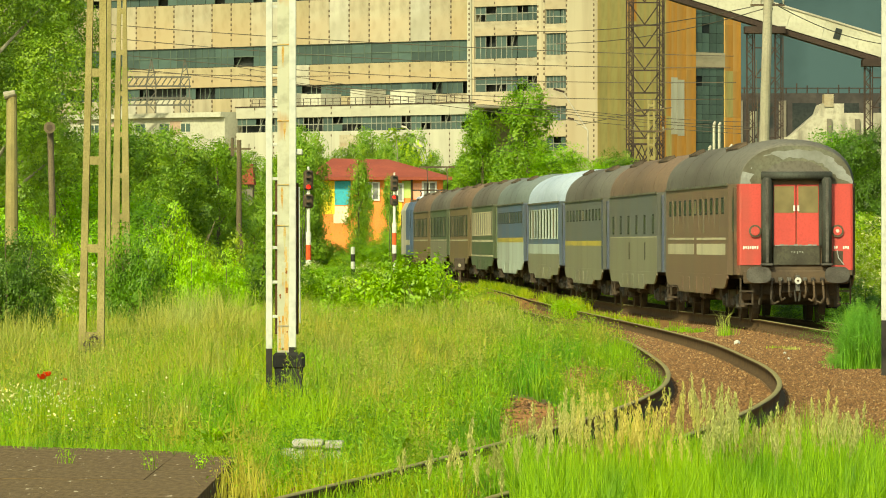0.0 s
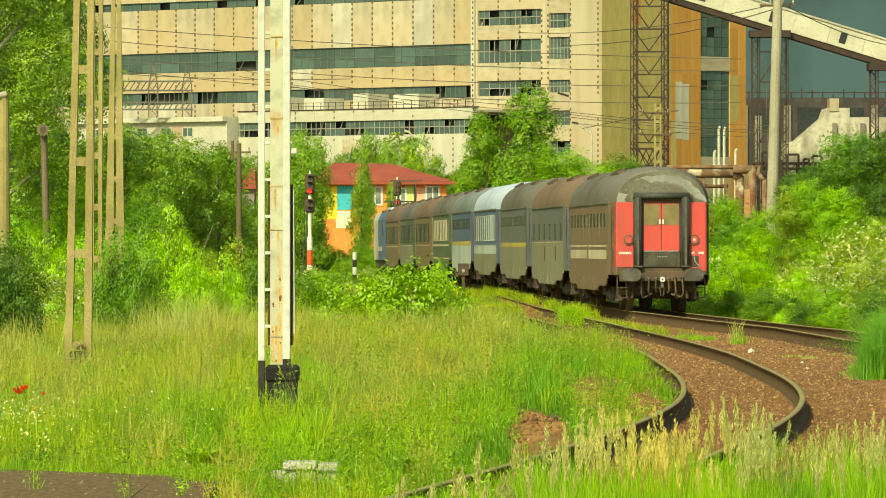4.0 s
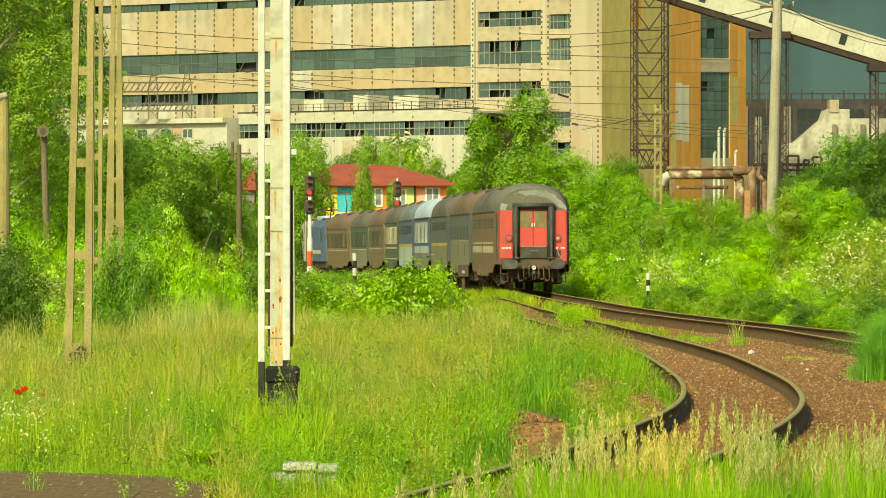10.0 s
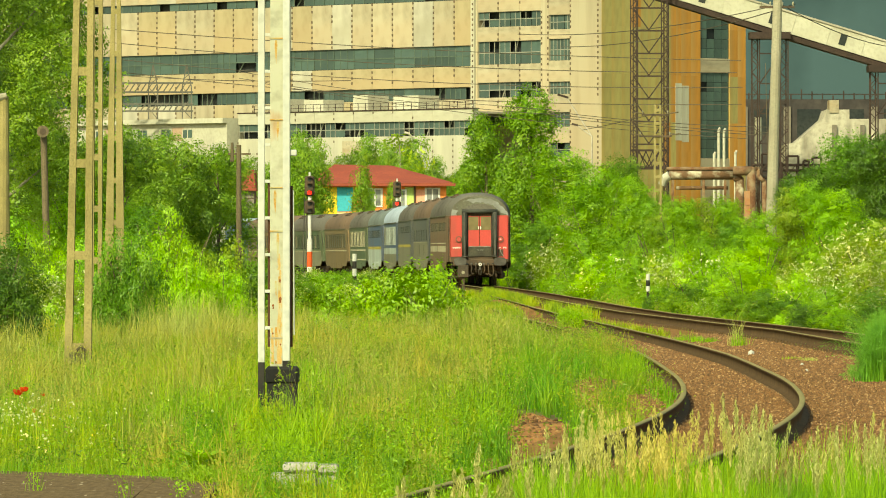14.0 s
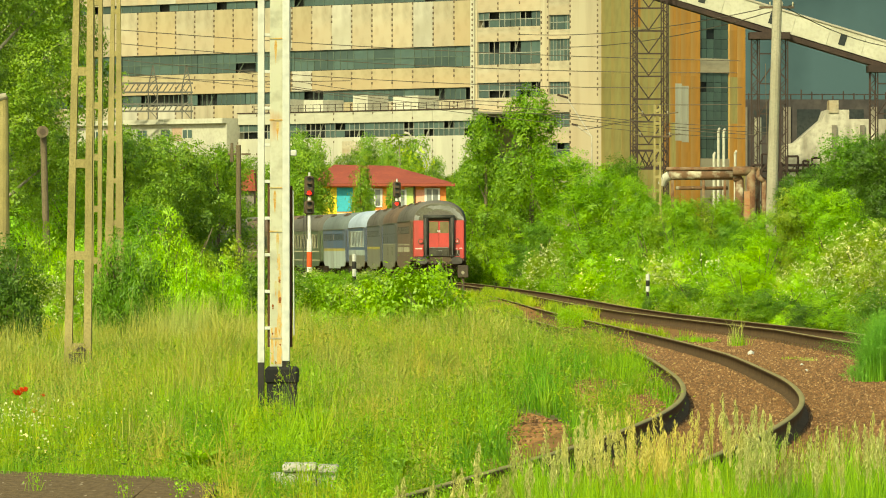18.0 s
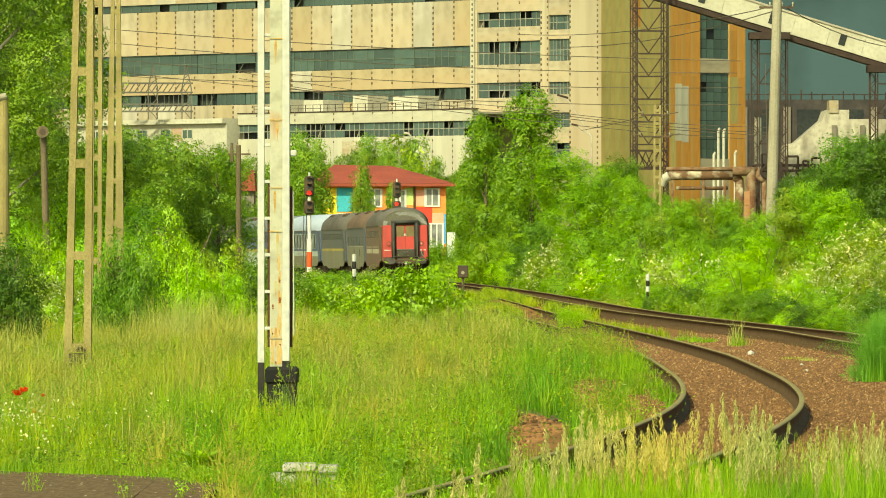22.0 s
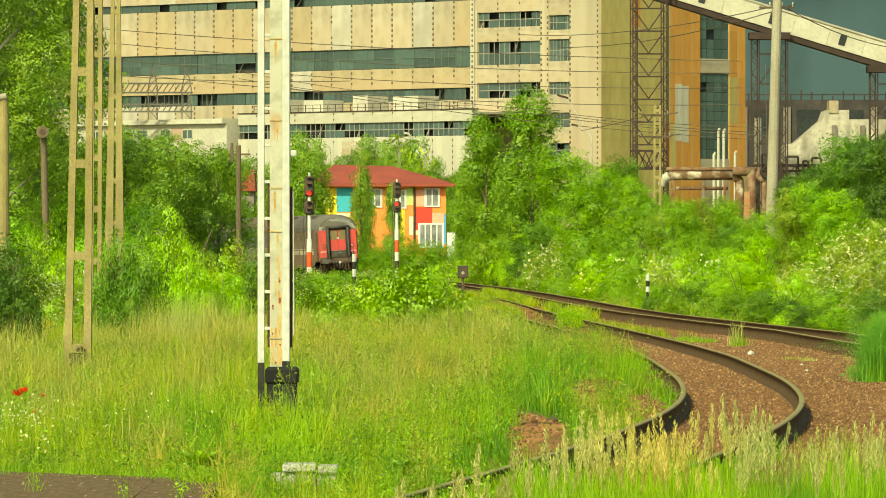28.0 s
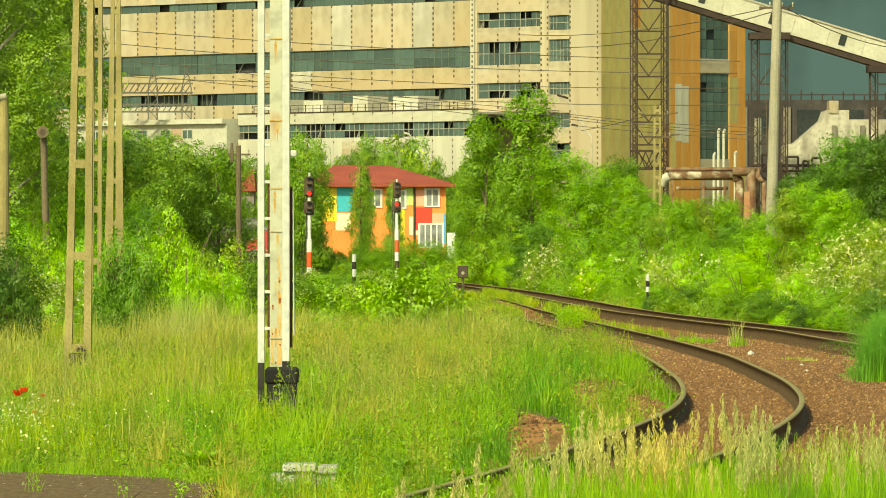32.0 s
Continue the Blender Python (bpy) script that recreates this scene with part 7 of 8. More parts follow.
def meadow():
    rng = np.random.default_rng(77)

    def lay(name, label, p, height, width, material, lean):
        z = rise(p[:, 1]) - 0.27
        v, q = blades(p, z, height, width, rng, lean)
        ob = new(name, mesh_of(name, v, q, material))
        tagged(ob, label, "grass", kind="stuff")
    # the meadow itself: soft yellow-green, lusher towards the line
    p = np.concatenate([scatter(43, 72, 84, rng, tuft=24), scatter(43, 72, 34, rng), scatter(72, 135, 46, rng, tuft=22), scatter(72, 135, 15, rng), scatter(135, 240, 18, rng, tuft=10)])
    p = p[off_track(p)]
    n1 = patchy(p, 0.5)
    lush = (p[:, 0] > 0.1 + 1.6 * n1 + 0.012 * (p[:, 1] - 60)) & (p[:, 1] < 112)
    lush |= (p[:, 1] < 66) & (p[:, 0] > -2.6) & (patchy(p, 1.0, 63.0) + 0.4 * patchy(p, 2.8, 67.0) > 0.02)
    far = p[:, 1] / 80
    h = np.where(lush, 0.42, 0.56) * (1 + 0.5 * n1) * rng.uniform(0.55, 1.2, len(p))
    h *= np.where(p[:, 1] < 58, 0.62, 1.0)
    h *= np.where((np.interp(p[:, 1], SIDE_Y, SIDE_X) - p[:, 0] < 2.2) & (p[:, 1] > 56) & (p[:, 1] < 100), 0.75, 1.0)
    # trodden strips before the bare soil
    low = (np.abs(p[:, 0] - 1.05) < 0.40 + 0.15 * n1) & (p[:, 1] > 56) & (p[:, 1] < 69)
    low |= (np.abs(p[:, 0] - 2.3) < 0.60 + 0.2 * n1) & (p[:, 1] > 76) & (p[:, 1] < 98)
    h *= np.where(low, 0.22, 1.0)
    h *= 1 + 0.5 * patchy(p, 1.6, 23.0)
    h *= np.where(p[:, 0] > np.interp(p[:, 1], MAIN_Y, MAIN_X) + 1.5, 0.4, 1.0)
    beside = np.interp(p[:, 1], SIDE_Y, SIDE_X) - p[:, 0]
    h *= np.where((p[:, 1] > 118) & (beside < 3.4) & (beside > -3), 0.40 + 0.25 * n1, 1.0)
    w = 0.0135 * np.maximum(0.8, far)
    n2, n3 = patchy(p, 0.75, 31.0) + 0.4 * patchy(p, 2.4, 37.0), patchy(p, 0.9, 41.0) + 0.4 * patchy(p, 2.6, 47.0)
    haze = ~lush & (n2 > np.where((p[:, 1] > 85) & (p[:, 1] < 140), 0.0, 0.20))
    vivid = ~lush & ~haze & (n3 > 0.10)
    rest = ~lush & ~haze & ~vivid
    lay("meadow_grass", "tall yellow-green meadow grass", p[rest], h[rest], w[rest], V_GRASS, 0.42)
    lay("seeding_grass", "hazy olive seeding grass in drifts", p[haze], 1.15 * h[haze], w[haze], V_HAZE, 0.45)
    lay("vivid_grass", "bright green grass in patches", p[vivid], 0.9 * h[vivid], w[vivid], V_VERGE, 0.40)
    deep = lush & (patchy(p, 0.8, 53.0) + 0.5 * patchy(p, 2.0, 57.0) > -0.12)
    lush &= ~deep
    lay("lush_grass", "lush green grass near the rails", p[lush], h[lush], w[lush], V_GREEN, 0.42)
    lay("deep_green_grass", "deep green grass in patches near the rails", p[deep], 1.12 * h[deep], w[deep], V_LUSH, 0.45)
    # pale stalks standing over it
    p = np.concatenate([scatter(60, 100, 11, rng, None, 2.0), scatter(100, 150, 10, rng, None, 2.6), scatter(150, 230, 4, rng, -8, 2.0)])
    beside = np.interp(p[:, 1], SIDE_Y, SIDE_X) - p[:, 0]
    p = p[off_track(p) & (patchy(p, 0.35, 4.0) > -0.10) & ~((p[:, 0] > 0.6) & (p[:, 1] < 104)) & (beside > 2.4)]
    h = 0.72 * rng.uniform(0.7, 1.25, len(p))
    lay("seed_stalks", "thin pale seed stalks over the meadow", p, h, 0.005 * np.maximum(1, p[:, 1] / 80), V_STRAW, 0.36)
    t = np.stack([p[:, 0], p[:, 1], rise(p[:, 1]) - 0.27 + h * 0.93], 1)
    t = np.repeat(t, 6, axis=0) + rng.normal(size=(6 * len(p), 3)) * (0.035, 0.05, 0.06)
    v, q = leaf_quads(t, 0.014, rng, 0.35)
    tagged(new("seed_tips", mesh_of("seed_tips", v, q, V_HAZE)), "hazy olive seed tips over the meadow", "grass", kind="stuff")
    # tufts along the near rails of the side line
    r4 = np.random.default_rng(90)
    y = r4.uniform(42, 66, 14000)
    x = np.interp(y, SIDE_Y, SIDE_X) + np.where(r4.random(14000) < 0.65, -0.753, 0.753) + 0.05 + np.abs(r4.normal(size=14000)) * 0.11
    p = np.stack([x, y], 1)
    p = p[(patchy(p, 1.3, 71.0) > -0.30 + 0.02 * (y - 52)) | (y < 49)]
    lay("rail_side_grass", "short grass grown against the old rails", p, r4.uniform(0.10, 0.30, len(p)), 0.0065, V_VERGE, 0.5)
    tall_weeds()
    y = r4.uniform(146, 300, 9000)
    a, b = np.interp(y, SIDE_Y, SIDE_X) + 0.95, np.interp(y, MAIN_Y, MAIN_X) - 1.55
    p = np.stack([a + (b - a) * r4.random(9000), y], 1)
    p = p[(b > a + 0.1) & (patchy(p, 0.9, 91.0) > -0.12 - 0.006 * (y - 160))]
    lay("low_track_grass", "low grass grown over the gravel between the lines", p, r4.uniform(0.12, 0.36, len(p)), 0.020, V_GRASS, 0.5)
    # taller growth where the lines close up
    y = r4.uniform(188, 305, 15000)
    a, b = np.interp(y, SIDE_Y, SIDE_X) + 0.82, np.interp(y, MAIN_Y, MAIN_X) - 0.98
    p = np.stack([a + (b - a) * r4.random(15000), y], 1)
    p = p[(b > a + 0.05) & (patchy(p, 1.1, 93.0) > -0.05 - 0.008 * (y - 200))]
    lay("line_side_grass", "tall bright grass between the lines where they close up", p, r4.uniform(0.30, 0.62, len(p)), 0.024, V_GRASS, 0.4)
    y = r4.uniform(183, 262, 9000)
    p = np.stack([np.interp(y, SIDE_Y, SIDE_X) + r4.uniform(-0.95, 0.68, 9000) * np.where(y < 238, 0.5, 1.0) - np.where(y < 238, 0.45, 0.0), y], 1)
    p = p[patchy(p, 1.0, 95.0) > 0.16 - 0.012 * (y - 190)]
    lay("overgrown_track_grass", "grass grown over the old rails", p, r4.uniform(0.22, 0.50, len(p)), 0.022, V_GRASS, 0.45)
    # grass near the camera's side of the line
    p = np.concatenate([scatter(37, 47.5, 260, rng, 0.35, tuft=22), scatter(37, 47.5, 200, rng, 0.35)])
    p = p[(p[:, 0] > 0.55 + 0.25 * patchy(p, 1.5, 2.0)) & (p[:, 1] < 47.0)]
    h = (0.68 + 0.22 * patchy(p, 1.6, 9.0)) * rng.uniform(0.55, 1.12, len(p))
    lay("verge_grass", "bright green verge grass beside the line", p, h, 0.0075, V_VERGE, 0.32)
    # seed heads
    spots = []
    for cx, cy, sx, n, hh in ((0.80, 41.5, 0.10, 10, 0.98), (1.00, 42.0, 0.09, 13, 1.05), (1.22, 42.0, 0.09, 11, 1.0), (1.42, 42.0, 0.09, 15, 1.03), (1.92, 42.0, 0.08, 12, 1.12), (2.06, 42.2, 0.07, 10, 1.04), (2.30, 42.0, 0.12, 10, 0.95), (2.60, 42.0, 0.12, 9, 0.93), (2.90, 42.3, 0.12, 12, 1.0), (0.50, 41.5, 0.20, 10, 0.80), (0.15, 41.5, 0.20, 6, 0.70), (1.70, 42.0, 0.20, 7, 0.80)):
        q = rng.normal(size=(n, 2)) * (sx, 0.7) + (cx, cy)
        spots.append(np.concatenate([q, (hh * rng.uniform(0.78, 1.10, n))[:, None]], 1))
    sp = np.concatenate(spots)
    sp = np.concatenate([sp, sp[1::3] * (1, 1, 0.95) + rng.normal(size=(len(sp[1::3]), 3)) * (0.04, 0.5, 0.03), sp[::2] * (1, 1, 0.88) + rng.normal(size=(len(sp[::2]), 3)) * (0.06, 0.5, 0.03)])
    v, q = blades(sp[:, :2], np.full(len(sp), -0.27), sp[:, 2], 0.006, rng, 0.08)
    ob = new("seed_grass", mesh_of("seed_grass", v, q, V_GRASS))
    tagged(ob, "tall pale grass with feathery seed heads", "grass", kind="stuff")
    tips = v.reshape(-1, 6, 3)
    u = rng.uniform(0, 1, (len(sp), 170, 1))
    c = tips[:, None, 4] + (tips[:, None, 2] - tips[:, None, 4]) * u * 0.55
    c = (c + rng.normal(size=c.shape) * np.array([0.0085, 0.0085, 0.008]) * (0.15 + np.sin(np.pi * u ** 0.8))).reshape(-1, 3)
    v, q = leaf_quads(c, 0.0088, rng, 0.34, -1.4)
    ob = new("seed_heads", mesh_of("seed_heads", v, q, V_PLUME))
    tagged(ob, "feathery straw-coloured seed heads", "grass", kind="stuff")
    # herbs among the blades, in drifts of their own greens
    for name, label, m, dens, seed, size in (("meadow_herbs", "fine green herbs among the grass", V_GREEN, 26, 11.0, 0.013), ("olive_herbs", "olive seeding herbs among the grass", V_HAZE, 26, 15.0, 0.011), ("bright_herbs", "bright leafy herbs among the grass", V_MID, 7, 19.0, 0.016)):
        p = np.concatenate([scatter(44, 75, dens, rng), scatter(75, 140, dens * 0.55, rng), scatter(140, 230, dens * 0.12, rng)])
        p = p[off_track(p, 0.9) & (patchy(p, 0.7, seed) + 0.5 * patchy(p, 2.2, seed) > 0.02)]
        top = rng.uniform(0.12, 0.50, (len(p), 1)) * np.where(p[:, 1:2] < 58, 0.7, 1.0)
        c = np.concatenate([p, rise(p[:, 1:2]) - 0.25 + top], 1)
        c = np.repeat(c, 11, axis=0)
        k = np.maximum(1, c[:, 1:2] / 75)
        c = c + rng.normal(size=c.shape) * (0.05, 0.05, 0.09) * k ** 0.5
        v, q = leaf_quads(c, size, rng, 0.4)
        cc = np.repeat(c, 4, axis=0)
        v = cc + (v - cc) * np.repeat(k, 4, axis=0)
        tagged(new(name, mesh_of(name, v, q, m)), label, "weeds", kind="stuff")
    # broad-leaved weeds in the meadow
    p = np.concatenate([scatter(45, 75, 3.5, rng), scatter(75, 150, 1.6, rng)])
    p = p[off_track(p) & (patchy(p, 0.8, 6.0) > 0.0)]
    c = np.repeat(np.concatenate([p, (rise(p[:, 1]) - 0.1)[:, None]], 1), 42, axis=0)
    c = c + rng.normal(size=c.shape) * (0.09, 0.09, 0.14) * (1 + 0.4 * rng.random((len(c), 1)))
    v, q = leaf_quads(c, 0.017, rng, 0.45)
    ob = new("broad_weeds", mesh_of("broad_weeds", v, q, V_MID))
    tagged(ob, "clumps of broad-leaved weeds in the grass", "weeds", kind="stuff")
    # fuller clumps of bedstraw, and of nettle coloured dark to stand for shadowed gaps
    for name, label, m, n, seed in (("nettle_clumps", "dark green nettle clumps, also standing for shadowed gaps in the meadow", V_NETTLE, 260, 3), ("bedstraw_clumps", "yellow-green bedstraw clumps in the meadow", V_LIGHT, 120, 5)):
        r2 = np.random.default_rng(seed)
        p = np.concatenate([scatter(46, 80, n / 320, r2), scatter(80, 130, n / 900, r2)])
        p = p[off_track(p, 1.1)]
        k = 150
        rad = r2.uniform(0.07, 0.17, (len(p), 1)).repeat(k, 0) * np.maximum(1, p[:, 1:2] / 80).repeat(k, 0)
        o = r2.normal(size=(len(p) * k, 3)) * (1, 1, 1.15)
        c = np.concatenate([p, rise(p[:, 1:2]) - 0.02 + r2.uniform(-0.05, 0.12, (len(p), 1))], 1).repeat(k, 0) + o * rad
        v, q = leaf_quads(c, 0.014, r2, 0.34, facing=o * 0.7 + (0, -0.1, 0.5) + r2.normal(size=o.shape) * 0.35)
        tagged(new(name, mesh_of(name, v, q, m)), label, "weeds", kind="stuff")
    # tussocks that stand out of the grass
    r5 = np.random.default_rng(140)
    p = np.concatenate([scatter(47, 75, 0.75, r5), scatter(75, 125, 0.40, r5)])
    p = p[off_track(p, 1.2)]
    for name, label, m, part_of in (("green_tussocks", "upright green grass tussocks", V_LUSH, slice(0, None, 2)), ("pale_tussocks", "upright pale green grass tussocks", V_VERGE, slice(1, None, 2))):
        t = p[part_of]
        k = 70
        c = np.repeat(t, k, axis=0) + r5.normal(size=(len(t) * k, 2)) * (0.055, 0.08) * np.repeat(r5.uniform(0.6, 1.6, (len(t), 1)), k, axis=0)
        h = np.repeat(r5.uniform(0.34, 0.66, len(t)) * np.where(t[:, 1] < 60, 0.75, 1.0), k) * r5.uniform(0.5, 1.1, len(c))
        lay(name, label, c, h, 0.008 * np.maximum(1, c[:, 1] / 80), m, 0.40)
    # dock and hogweed stands near the old platform
    for x, y, s in ((-0.95, 54.5, 0.9), (-2.1, 57.0, 1.1), (-1.45, 52.3, 0.7), (0.1, 55.0, 0.8), (-3.3, 58.5, 0.8), (-0.35, 57.5, 0.8)):
        k = thing("dock_plant", "low broad-leaved dock plant in the grass", "weed", pose(x, y, land(x, y), 0, 0, 40 * x) @ Matrix.Scale(s, 4), "dock plants")
        n = 16
        for i in range(n):
            a, l = i * 2.4, 0.22 + 0.012 * i
            bm = bmesh.new()
            d = Vector((math.cos(a), math.sin(a), 0))
            e = Vector((-d.y, d.x, 0)) * 0.055
            pts = [Vector((0, 0, 0.05)), d * l * 0.5 + e + Vector((0, 0, 0.25)), d * l + Vector((0, 0, 0.30)), d * l * 0.5 - e + Vector((0, 0, 0.25))]
            vs = [bm.verts.new(pt) for pt in pts]
            bm.faces.new(vs)
            part("leaf", bm, V_LIGHT, k)
    # grass hanging over the platform's edges, and moss on its broken end
    r3 = np.random.default_rng(61)
    x = r3.uniform(-4.3, -1.45, 1500)
    x = x[(patchy(np.stack([x, x * 0], 1), 2.2, 3.0) > -0.12) | (x < -3.35) | (x > -2.0)]
    p = np.stack([x, 53.75 - np.maximum(x + 3.5, -1.0) + r3.normal(size=len(x)) * 0.12 - np.where(r3.random(len(x)) < 0.4, r3.uniform(0, 0.9, len(x)), 0) - np.where(x > -2.05, r3.uniform(0, 1.2, len(x)), 0)], 1)
    h = r3.uniform(0.03, 0.15, len(p)) * np.where(x < -3.4, 1.3, 1.0)
    v, q = blades(p, np.full(len(p), -0.04), h, 0.006, r3, 0.6)
    tagged(new("edge_grass", mesh_of("edge_grass", v, q, V_VERGE)), "short grass over the platform's edge", "grass", kind="stuff")
    c = np.stack([r3.normal(size=4200) * 0.16 - 1.82, r3.normal(size=4200) * 0.35 + 51.6, np.abs(r3.normal(size=4200)) * 0.045], 1)
    c = np.concatenate([c, np.stack([r3.normal(size=2600) * 0.2 - 1.25, r3.normal(size=2600) * 0.3 + 51.2, np.abs(r3.normal(size=2600)) * 0.05 - 0.12], 1)])
    v, q = leaf_quads(c, 0.010, r3, 0.6)
    tagged(new("moss_cushion", mesh_of("moss_cushion", v, q, V_GREEN)), "dark mossy cushions at the platform's end", "moss", kind="stuff")
    # a few tall shoots on and before the platform
    for x, y, hh, n in ((-3.12, 49.2, 0.26, 9), (-2.35, 47.6, 0.20, 6), (-1.75, 49.5, 0.32, 22), (-1.55, 50.4, 0.30, 30), (-1.95, 48.0, 0.16, 10), (-1.3, 49.3, 0.24, 26), (-0.8, 49.8, 0.30, 30), (-0.4, 50.6, 0.34, 30)):
        k = thing("weed_tuft", "loose green weed tuft at the platform", "weed", pose(x, y, -0.02 if x < -1.8 else -0.27), "weed tufts")
        v, q = blades(r3.normal(size=(n, 2)) * (0.03, 0.06), np.zeros(n), hh * r3.uniform(0.4, 1.15, n) + (0 if x < -1.8 else 0.15), 0.006, r3, 0.6)
        tagged(share("tuft", mesh_of("tuft", v, q, V_VERGE if n % 4 else V_GREEN), k, Matrix()), kind="stuff")
        c = r3.normal(size=(n * 9, 3)) * (0.035, 0.05, hh * 0.24) + (0, 0, hh * 0.55)
        v, q = leaf_quads(c, 0.013, r3, 0.4)
        tagged(share("foliage", mesh_of("foliage", v, q, V_LIGHT), k, Matrix()), kind="stuff")
    # weeds standing on the gravel
    for x, y, hh, n, m in ((6.1, 134.5, 0.62, 10, V_STRAW), (6.15, 133.5, 0.3, 16, V_VERGE), (5.35, 144, 0.14, 40, V_VERGE), (5.55, 141, 0.16, 40, V_MID), (5.75, 139, 0.14, 40, V_VERGE), (6.7, 118, 0.09, 30, V_STRAW), (6.5, 120, 0.07, 22, V_OLIVE), (5.1, 147, 0.12, 30, V_STRAW), (3.45, 180, 0.5, 60, V_LIGHT), (3.75, 178, 0.42, 50, V_LIGHT), (1.0, 190, 0.5, 50, V_VERGE), (1.4, 176, 0.45, 50, V_VERGE), (1.9, 165, 0.40, 40, V_VERGE), (2.6, 104, 0.36, 60, V_GREEN), (2.9, 99, 0.40, 70, V_VERGE), (2.7, 92, 0.34, 60, V_GREEN), (2.3, 84, 0.30, 50, V_GREEN), (3.05, 107, 0.35, 60, V_VERGE)):
        k = thing("gravel_weed", "small green weed growing on the gravel", "weed", pose(x, y, land(x, y) + 0.03 if x < 4.2 else float(bed_height(x, y)) - 0.01), "gravel weeds")
        v, q = blades(r3.normal(size=(n * 5, 2)) * (0.09, 0.2), np.zeros(n * 5), hh * r3.uniform(0.4, 1.15, n * 5), 0.010, r3, 0.3)
        tagged(share("tuft", mesh_of("tuft", v, q, m), k, Matrix()), kind="stuff")
        if m is V_LIGHT:
            c = r3.normal(size=(n * 26, 3)) * (0.15, 0.2, 0.12) + (0, 0, hh * 0.6)
            v, q = leaf_quads(c, 0.026, r3, 0.45)
            tagged(share("foliage", mesh_of("foliage", v, q, m), k, Matrix()), kind="stuff")
    # drooping pale grass before the dark shrub and round the masts
    cl = []
    for x, y, n in ((-6.0, 112, 260), (-5.1, 113, 320), (-4.6, 117, 420), (-4.1, 118, 420), (-5.0, 118, 300), (-6.9, 104, 160), (-3.8, 122, 220), (-2.9, 126, 220), (-6.4, 100, 120), (0.5, 128, 200), (-0.6, 132, 200), (1.2, 122, 160)):
        cl.append(np.concatenate([r3.normal(size=(n, 2)) * (0.35, 1.6) + (x, y), r3.uniform(0.75, 1.15, (n, 1)) * (1.25 if -5.05 < x < -4.0 else 1.0)], 1))
    cl = np.concatenate(cl)
    v, q = blades(cl[:, :2], rise(cl[:, 1]) - 0.27, cl[:, 2], 0.010, r3, 0.55)
    tagged(new("drooping_grass", mesh_of("drooping_grass", v, q, V_STRAW)), "tall drooping pale seed grass", "grass", kind="stuff")
    # red-brown bare soil
    for x, y, a, b in ((1.1, 72.0, 0.45, 9.5), (2.35, 91.0, 0.60, 12.0)):
        v = [(x, y, land(x, y) + 0.03)] + [(x + a * (1 + 0.25 * math.sin(3 * t) + 0.1 * math.sin(7 * t)) * math.cos(t), y + b * (1 + 0.15 * math.sin(5 * t)) * math.sin(t), land(x, y) + 0.012) for t in (i * math.pi / 16 for i in range(32))]
        q = [(0, i + 1, (i + 1) % 32 + 1) for i in range(32)]
        tagged(new("bare_soil", mesh_of("bare_soil", v, q, M_SOIL)), "bare reddish soil in the grass", "soil", kind="structure")
    # flowers
    for x, y, z, r in ((-4.50, 68, 0.34, 0.07), (-4.44, 68, 0.37, 0.06), (-4.27, 68.5, 0.30, 0.032), (-4.27, 67, 0.17, 0.045)):
        k = thing("poppy", "red poppy standing in the meadow", "flower", pose(x, y, land(x, y)), "poppies")
        h = z - land(x, y)
        part("stalk", rod(bmesh.new(), (0, 0, 0), (0.02, 0, h), 0.006, n=5), V_GREEN, k)
        for i in range(5):
            bm = bmesh.new()
            bmesh.ops.create_circle(bm, cap_ends=True, segments=8, radius=r * 0.62, matrix=Matrix.Translation((0.02 + math.cos(i * 1.257) * r * 0.45, math.sin(i * 1.257) * r * 0.45, h)) @ Euler((0.9 * math.sin(i * 1.257), -0.9 * math.cos(i * 1.257), 0)).to_matrix().to_4x4())
            part("petal", bm, V_POPPY, k)
    p = np.concatenate([rng.normal(size=(200, 2)) * (0.30, 2.2) + (-4.35, 64), rng.normal(size=(90, 2)) * (0.6, 2.5) + (-3.5, 62), rng.normal(size=(14, 2)) * (0.2, 2) + (-6.0, 85)])
    for name, label, m, sel in (("daisies", "small white daisies in the grass", V_WHITE, slice(0, 280)), ("yellow_flowers", "small yellow meadow flowers", V_YELLOW, slice(280, 304))):
        c = np.repeat(np.concatenate([p[sel], rng.uniform(0.05, 0.30, (len(p[sel]), 1))], 1), 4, axis=0)
        v, q = leaf_quads(c + rng.normal(size=c.shape) * 0.006, 0.011, rng, 0.9)
        tagged(new(name, mesh_of(name, v, q, m)), label, "flowers", kind="stuff")


def bed_height(x, y):
    """The gravel's level: it climbs from the side line to the running line."""
    s, m = np.interp(y, SIDE_Y, SIDE_X) + 1.0, np.interp(y, MAIN_Y, MAIN_X) - 1.5
    t = np.clip((x - s) / np.maximum(m - s, 0.3), 0, 1)
    return rise(y) * (1 - t) + rise_main(y) * t - 0.220


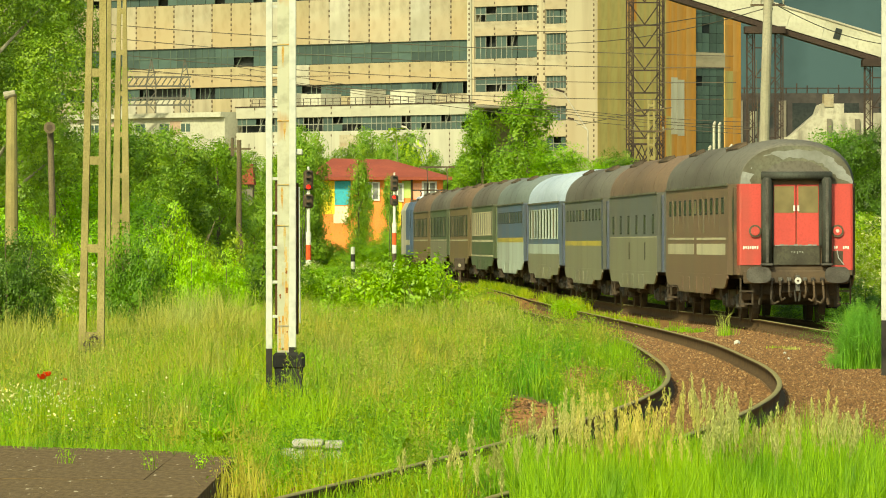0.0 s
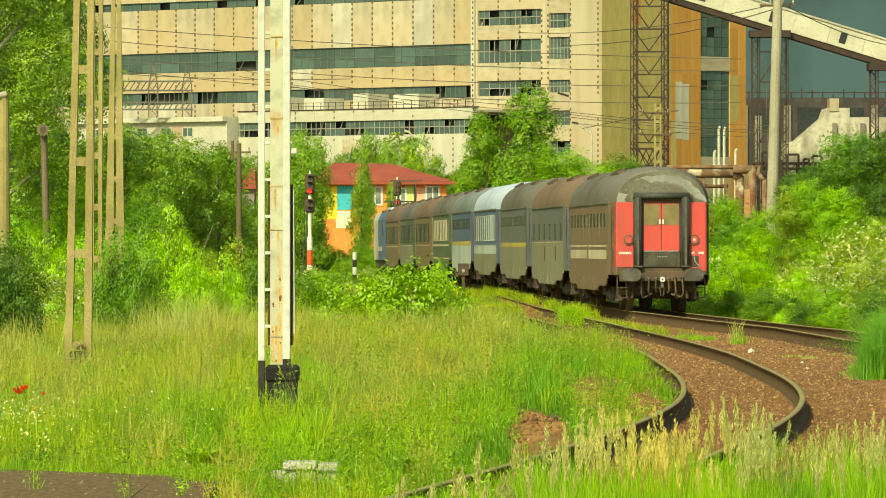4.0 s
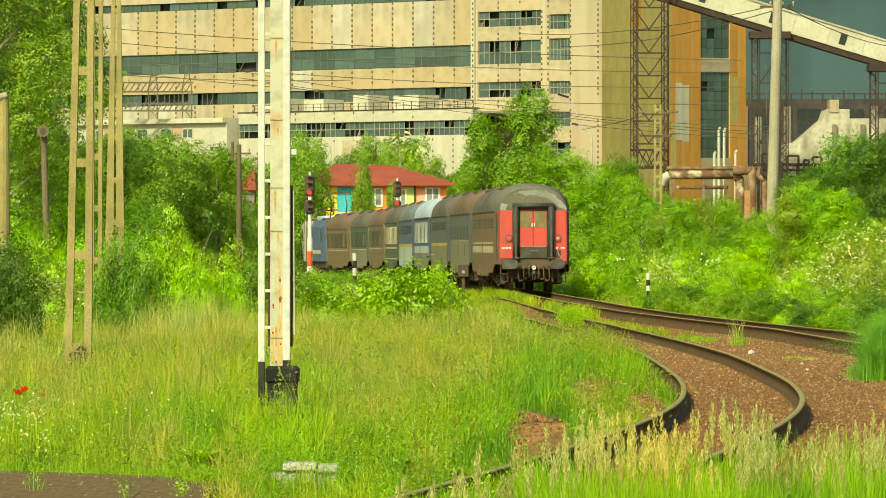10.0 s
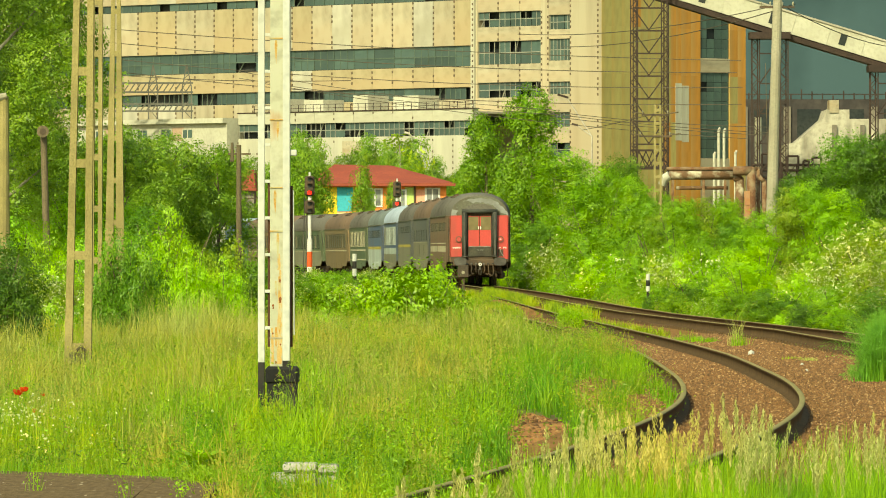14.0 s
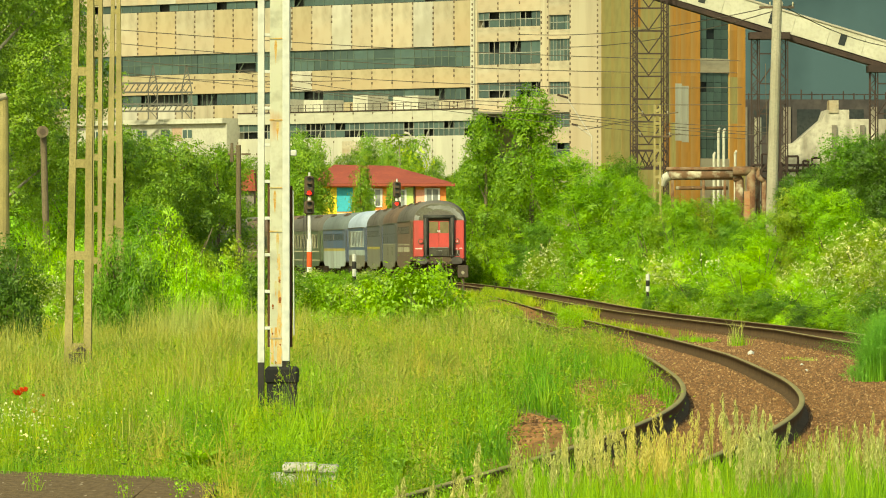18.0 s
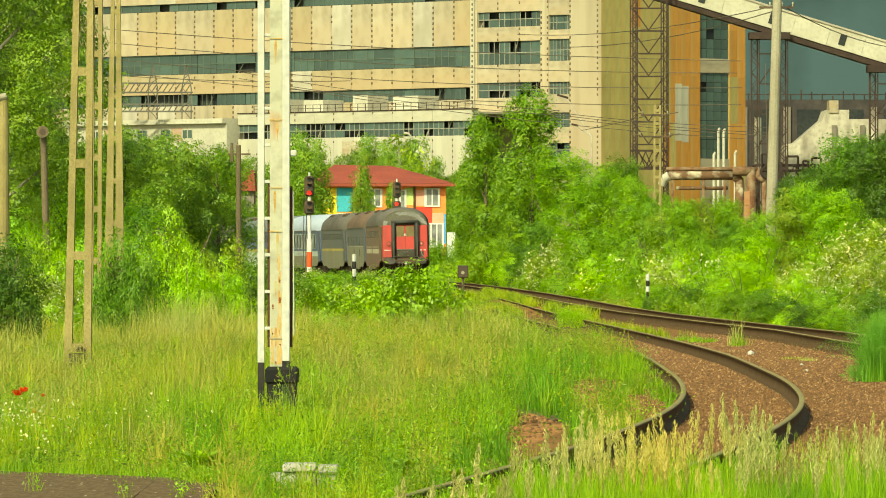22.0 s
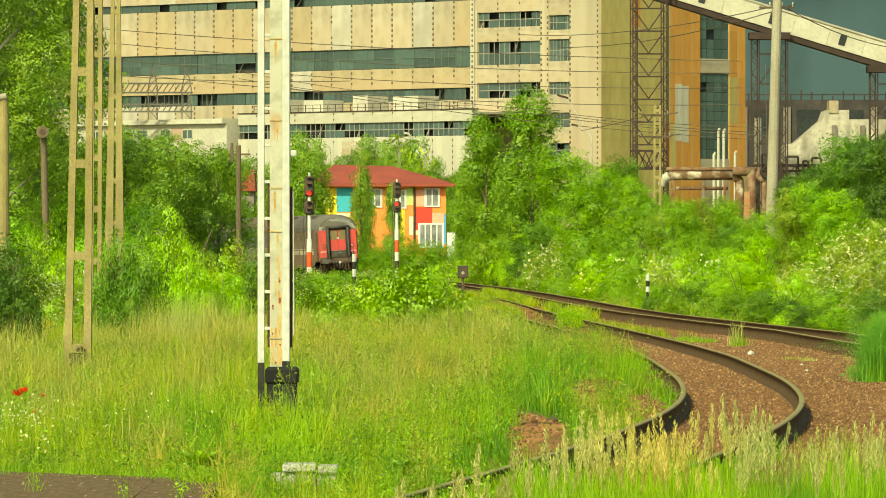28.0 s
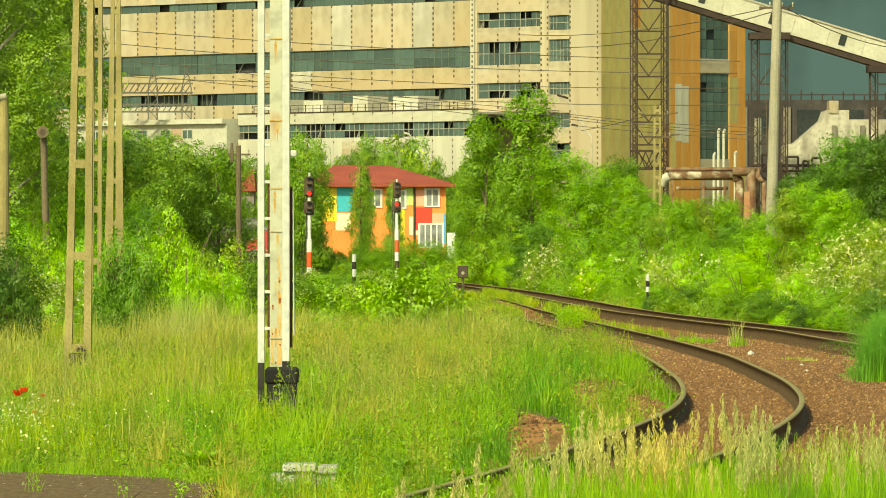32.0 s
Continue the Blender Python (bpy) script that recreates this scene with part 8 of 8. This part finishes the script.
def gravel():
    ys = np.arange(48.0, 176.0, 2.0)
    v, q = [], []
    for y in ys:
        a, b = side_x(y) - 1.9, max(main_x(y) + 2.2, side_x(y) + 4)
        for i in range(9):
            x = a + (b - a) * i / 8
            v.append((x, y, bed_height(x, y) + 0.006 * noise.noise(Vector((x * 0.8, y * 0.2, 0)))))
    q = [(9 * j + i, 9 * j + i + 1, 9 * j + i + 10, 9 * j + i + 9) for j in range(len(ys) - 1) for i in range(8)]
    tagged(new("gravel_bed", mesh_of("gravel_bed", v, q, M_BALLAST)), "reddish brown gravel between the two lines", "gravel", kind="structure")
    rng = np.random.default_rng(5)
    n = 80000
    y = np.sqrt(rng.uniform(46.0 ** 2, 150.0 ** 2, n))
    a = np.interp(y, SIDE_Y, SIDE_X) - 1.5
    b = np.minimum(np.interp(y, MAIN_Y, MAIN_X) + 1.9, 0.075 * y + 0.5)
    x = a + (b - a) * rng.random(n)
    r = rng.uniform(0.008, 0.026, n) * np.maximum(1, y / 90)
    z = bed_height(x, y) + 0.004
    # clods on the bare soil
    k = 900
    a, s = rng.uniform(0, 2 * math.pi, k), np.sqrt(rng.random(k))
    first = np.arange(k) < 400
    x[:k] = np.where(first, 1.1, 2.35) + np.where(first, 0.45, 0.6) * s * np.cos(a)
    y[:k] = np.where(first, 72.0, 91.0) + np.where(first, 9.5, 12.0) * s * np.sin(a)
    z[:k] = rise(y[:k]) - 0.235
    c = np.stack([x, y, z], 1)
    o = np.array([(1, 0, 0), (-1, 0, 0), (0, 1, 0), (0, -1, 0), (0, 0, 0.8), (0, 0, -0.8)])
    vv = c[:, None] + o[None] * r[:, None, None] * rng.uniform(0.6, 1.3, (n, 6, 1))
    f = np.array([(0, 2, 4), (2, 1, 4), (1, 3, 4), (3, 0, 4), (2, 0, 5), (1, 2, 5), (3, 1, 5), (0, 3, 5)])
    qq = (np.arange(n)[:, None, None] * 6 + f[None]).reshape(-1, 3)
    me = mesh_of("ballast_stones", vv.reshape(-1, 3), qq, M_STONE)
    tagged(new("ballast_stones", me), "loose rusty ballast stones", "stones", kind="stuff")
    for x, y, s in ((5.98, 125, 0.075), (6.3, 113, 0.035), (6.1, 108, 0.03)):
        bm = bmesh.new()
        bmesh.ops.create_icosphere(bm, subdivisions=1, radius=s)
        ob = link("pale_stone", bm, C_WHITE)
        ob.location = (x, y, float(bed_height(x, y)) + 0.02)
        tagged(ob, "pale stone lying on the gravel", "stone", "pale stones")


def stone_material():
    m, t, p = nodes_of("ballast_stone")
    geo = t.nodes.new("ShaderNodeNewGeometry")
    r = t.nodes.new("ShaderNodeValToRGB")
    r.color_ramp.elements[0].color, r.color_ramp.elements[1].color = (0.09, 0.045, 0.015, 1), (0.38, 0.25, 0.115, 1)
    e = r.color_ramp.elements.new(0.85)
    e.color = (0.215, 0.108, 0.036, 1)
    t.links.new(geo.outputs["Random Per Island"], r.inputs[0])
    t.links.new(r.outputs[0], p.inputs["Base Color"])
    p.inputs["Roughness"].default_value = 0.9
    return m


M_STONE = stone_material()
gravel()
plants()
meadow()
motions()
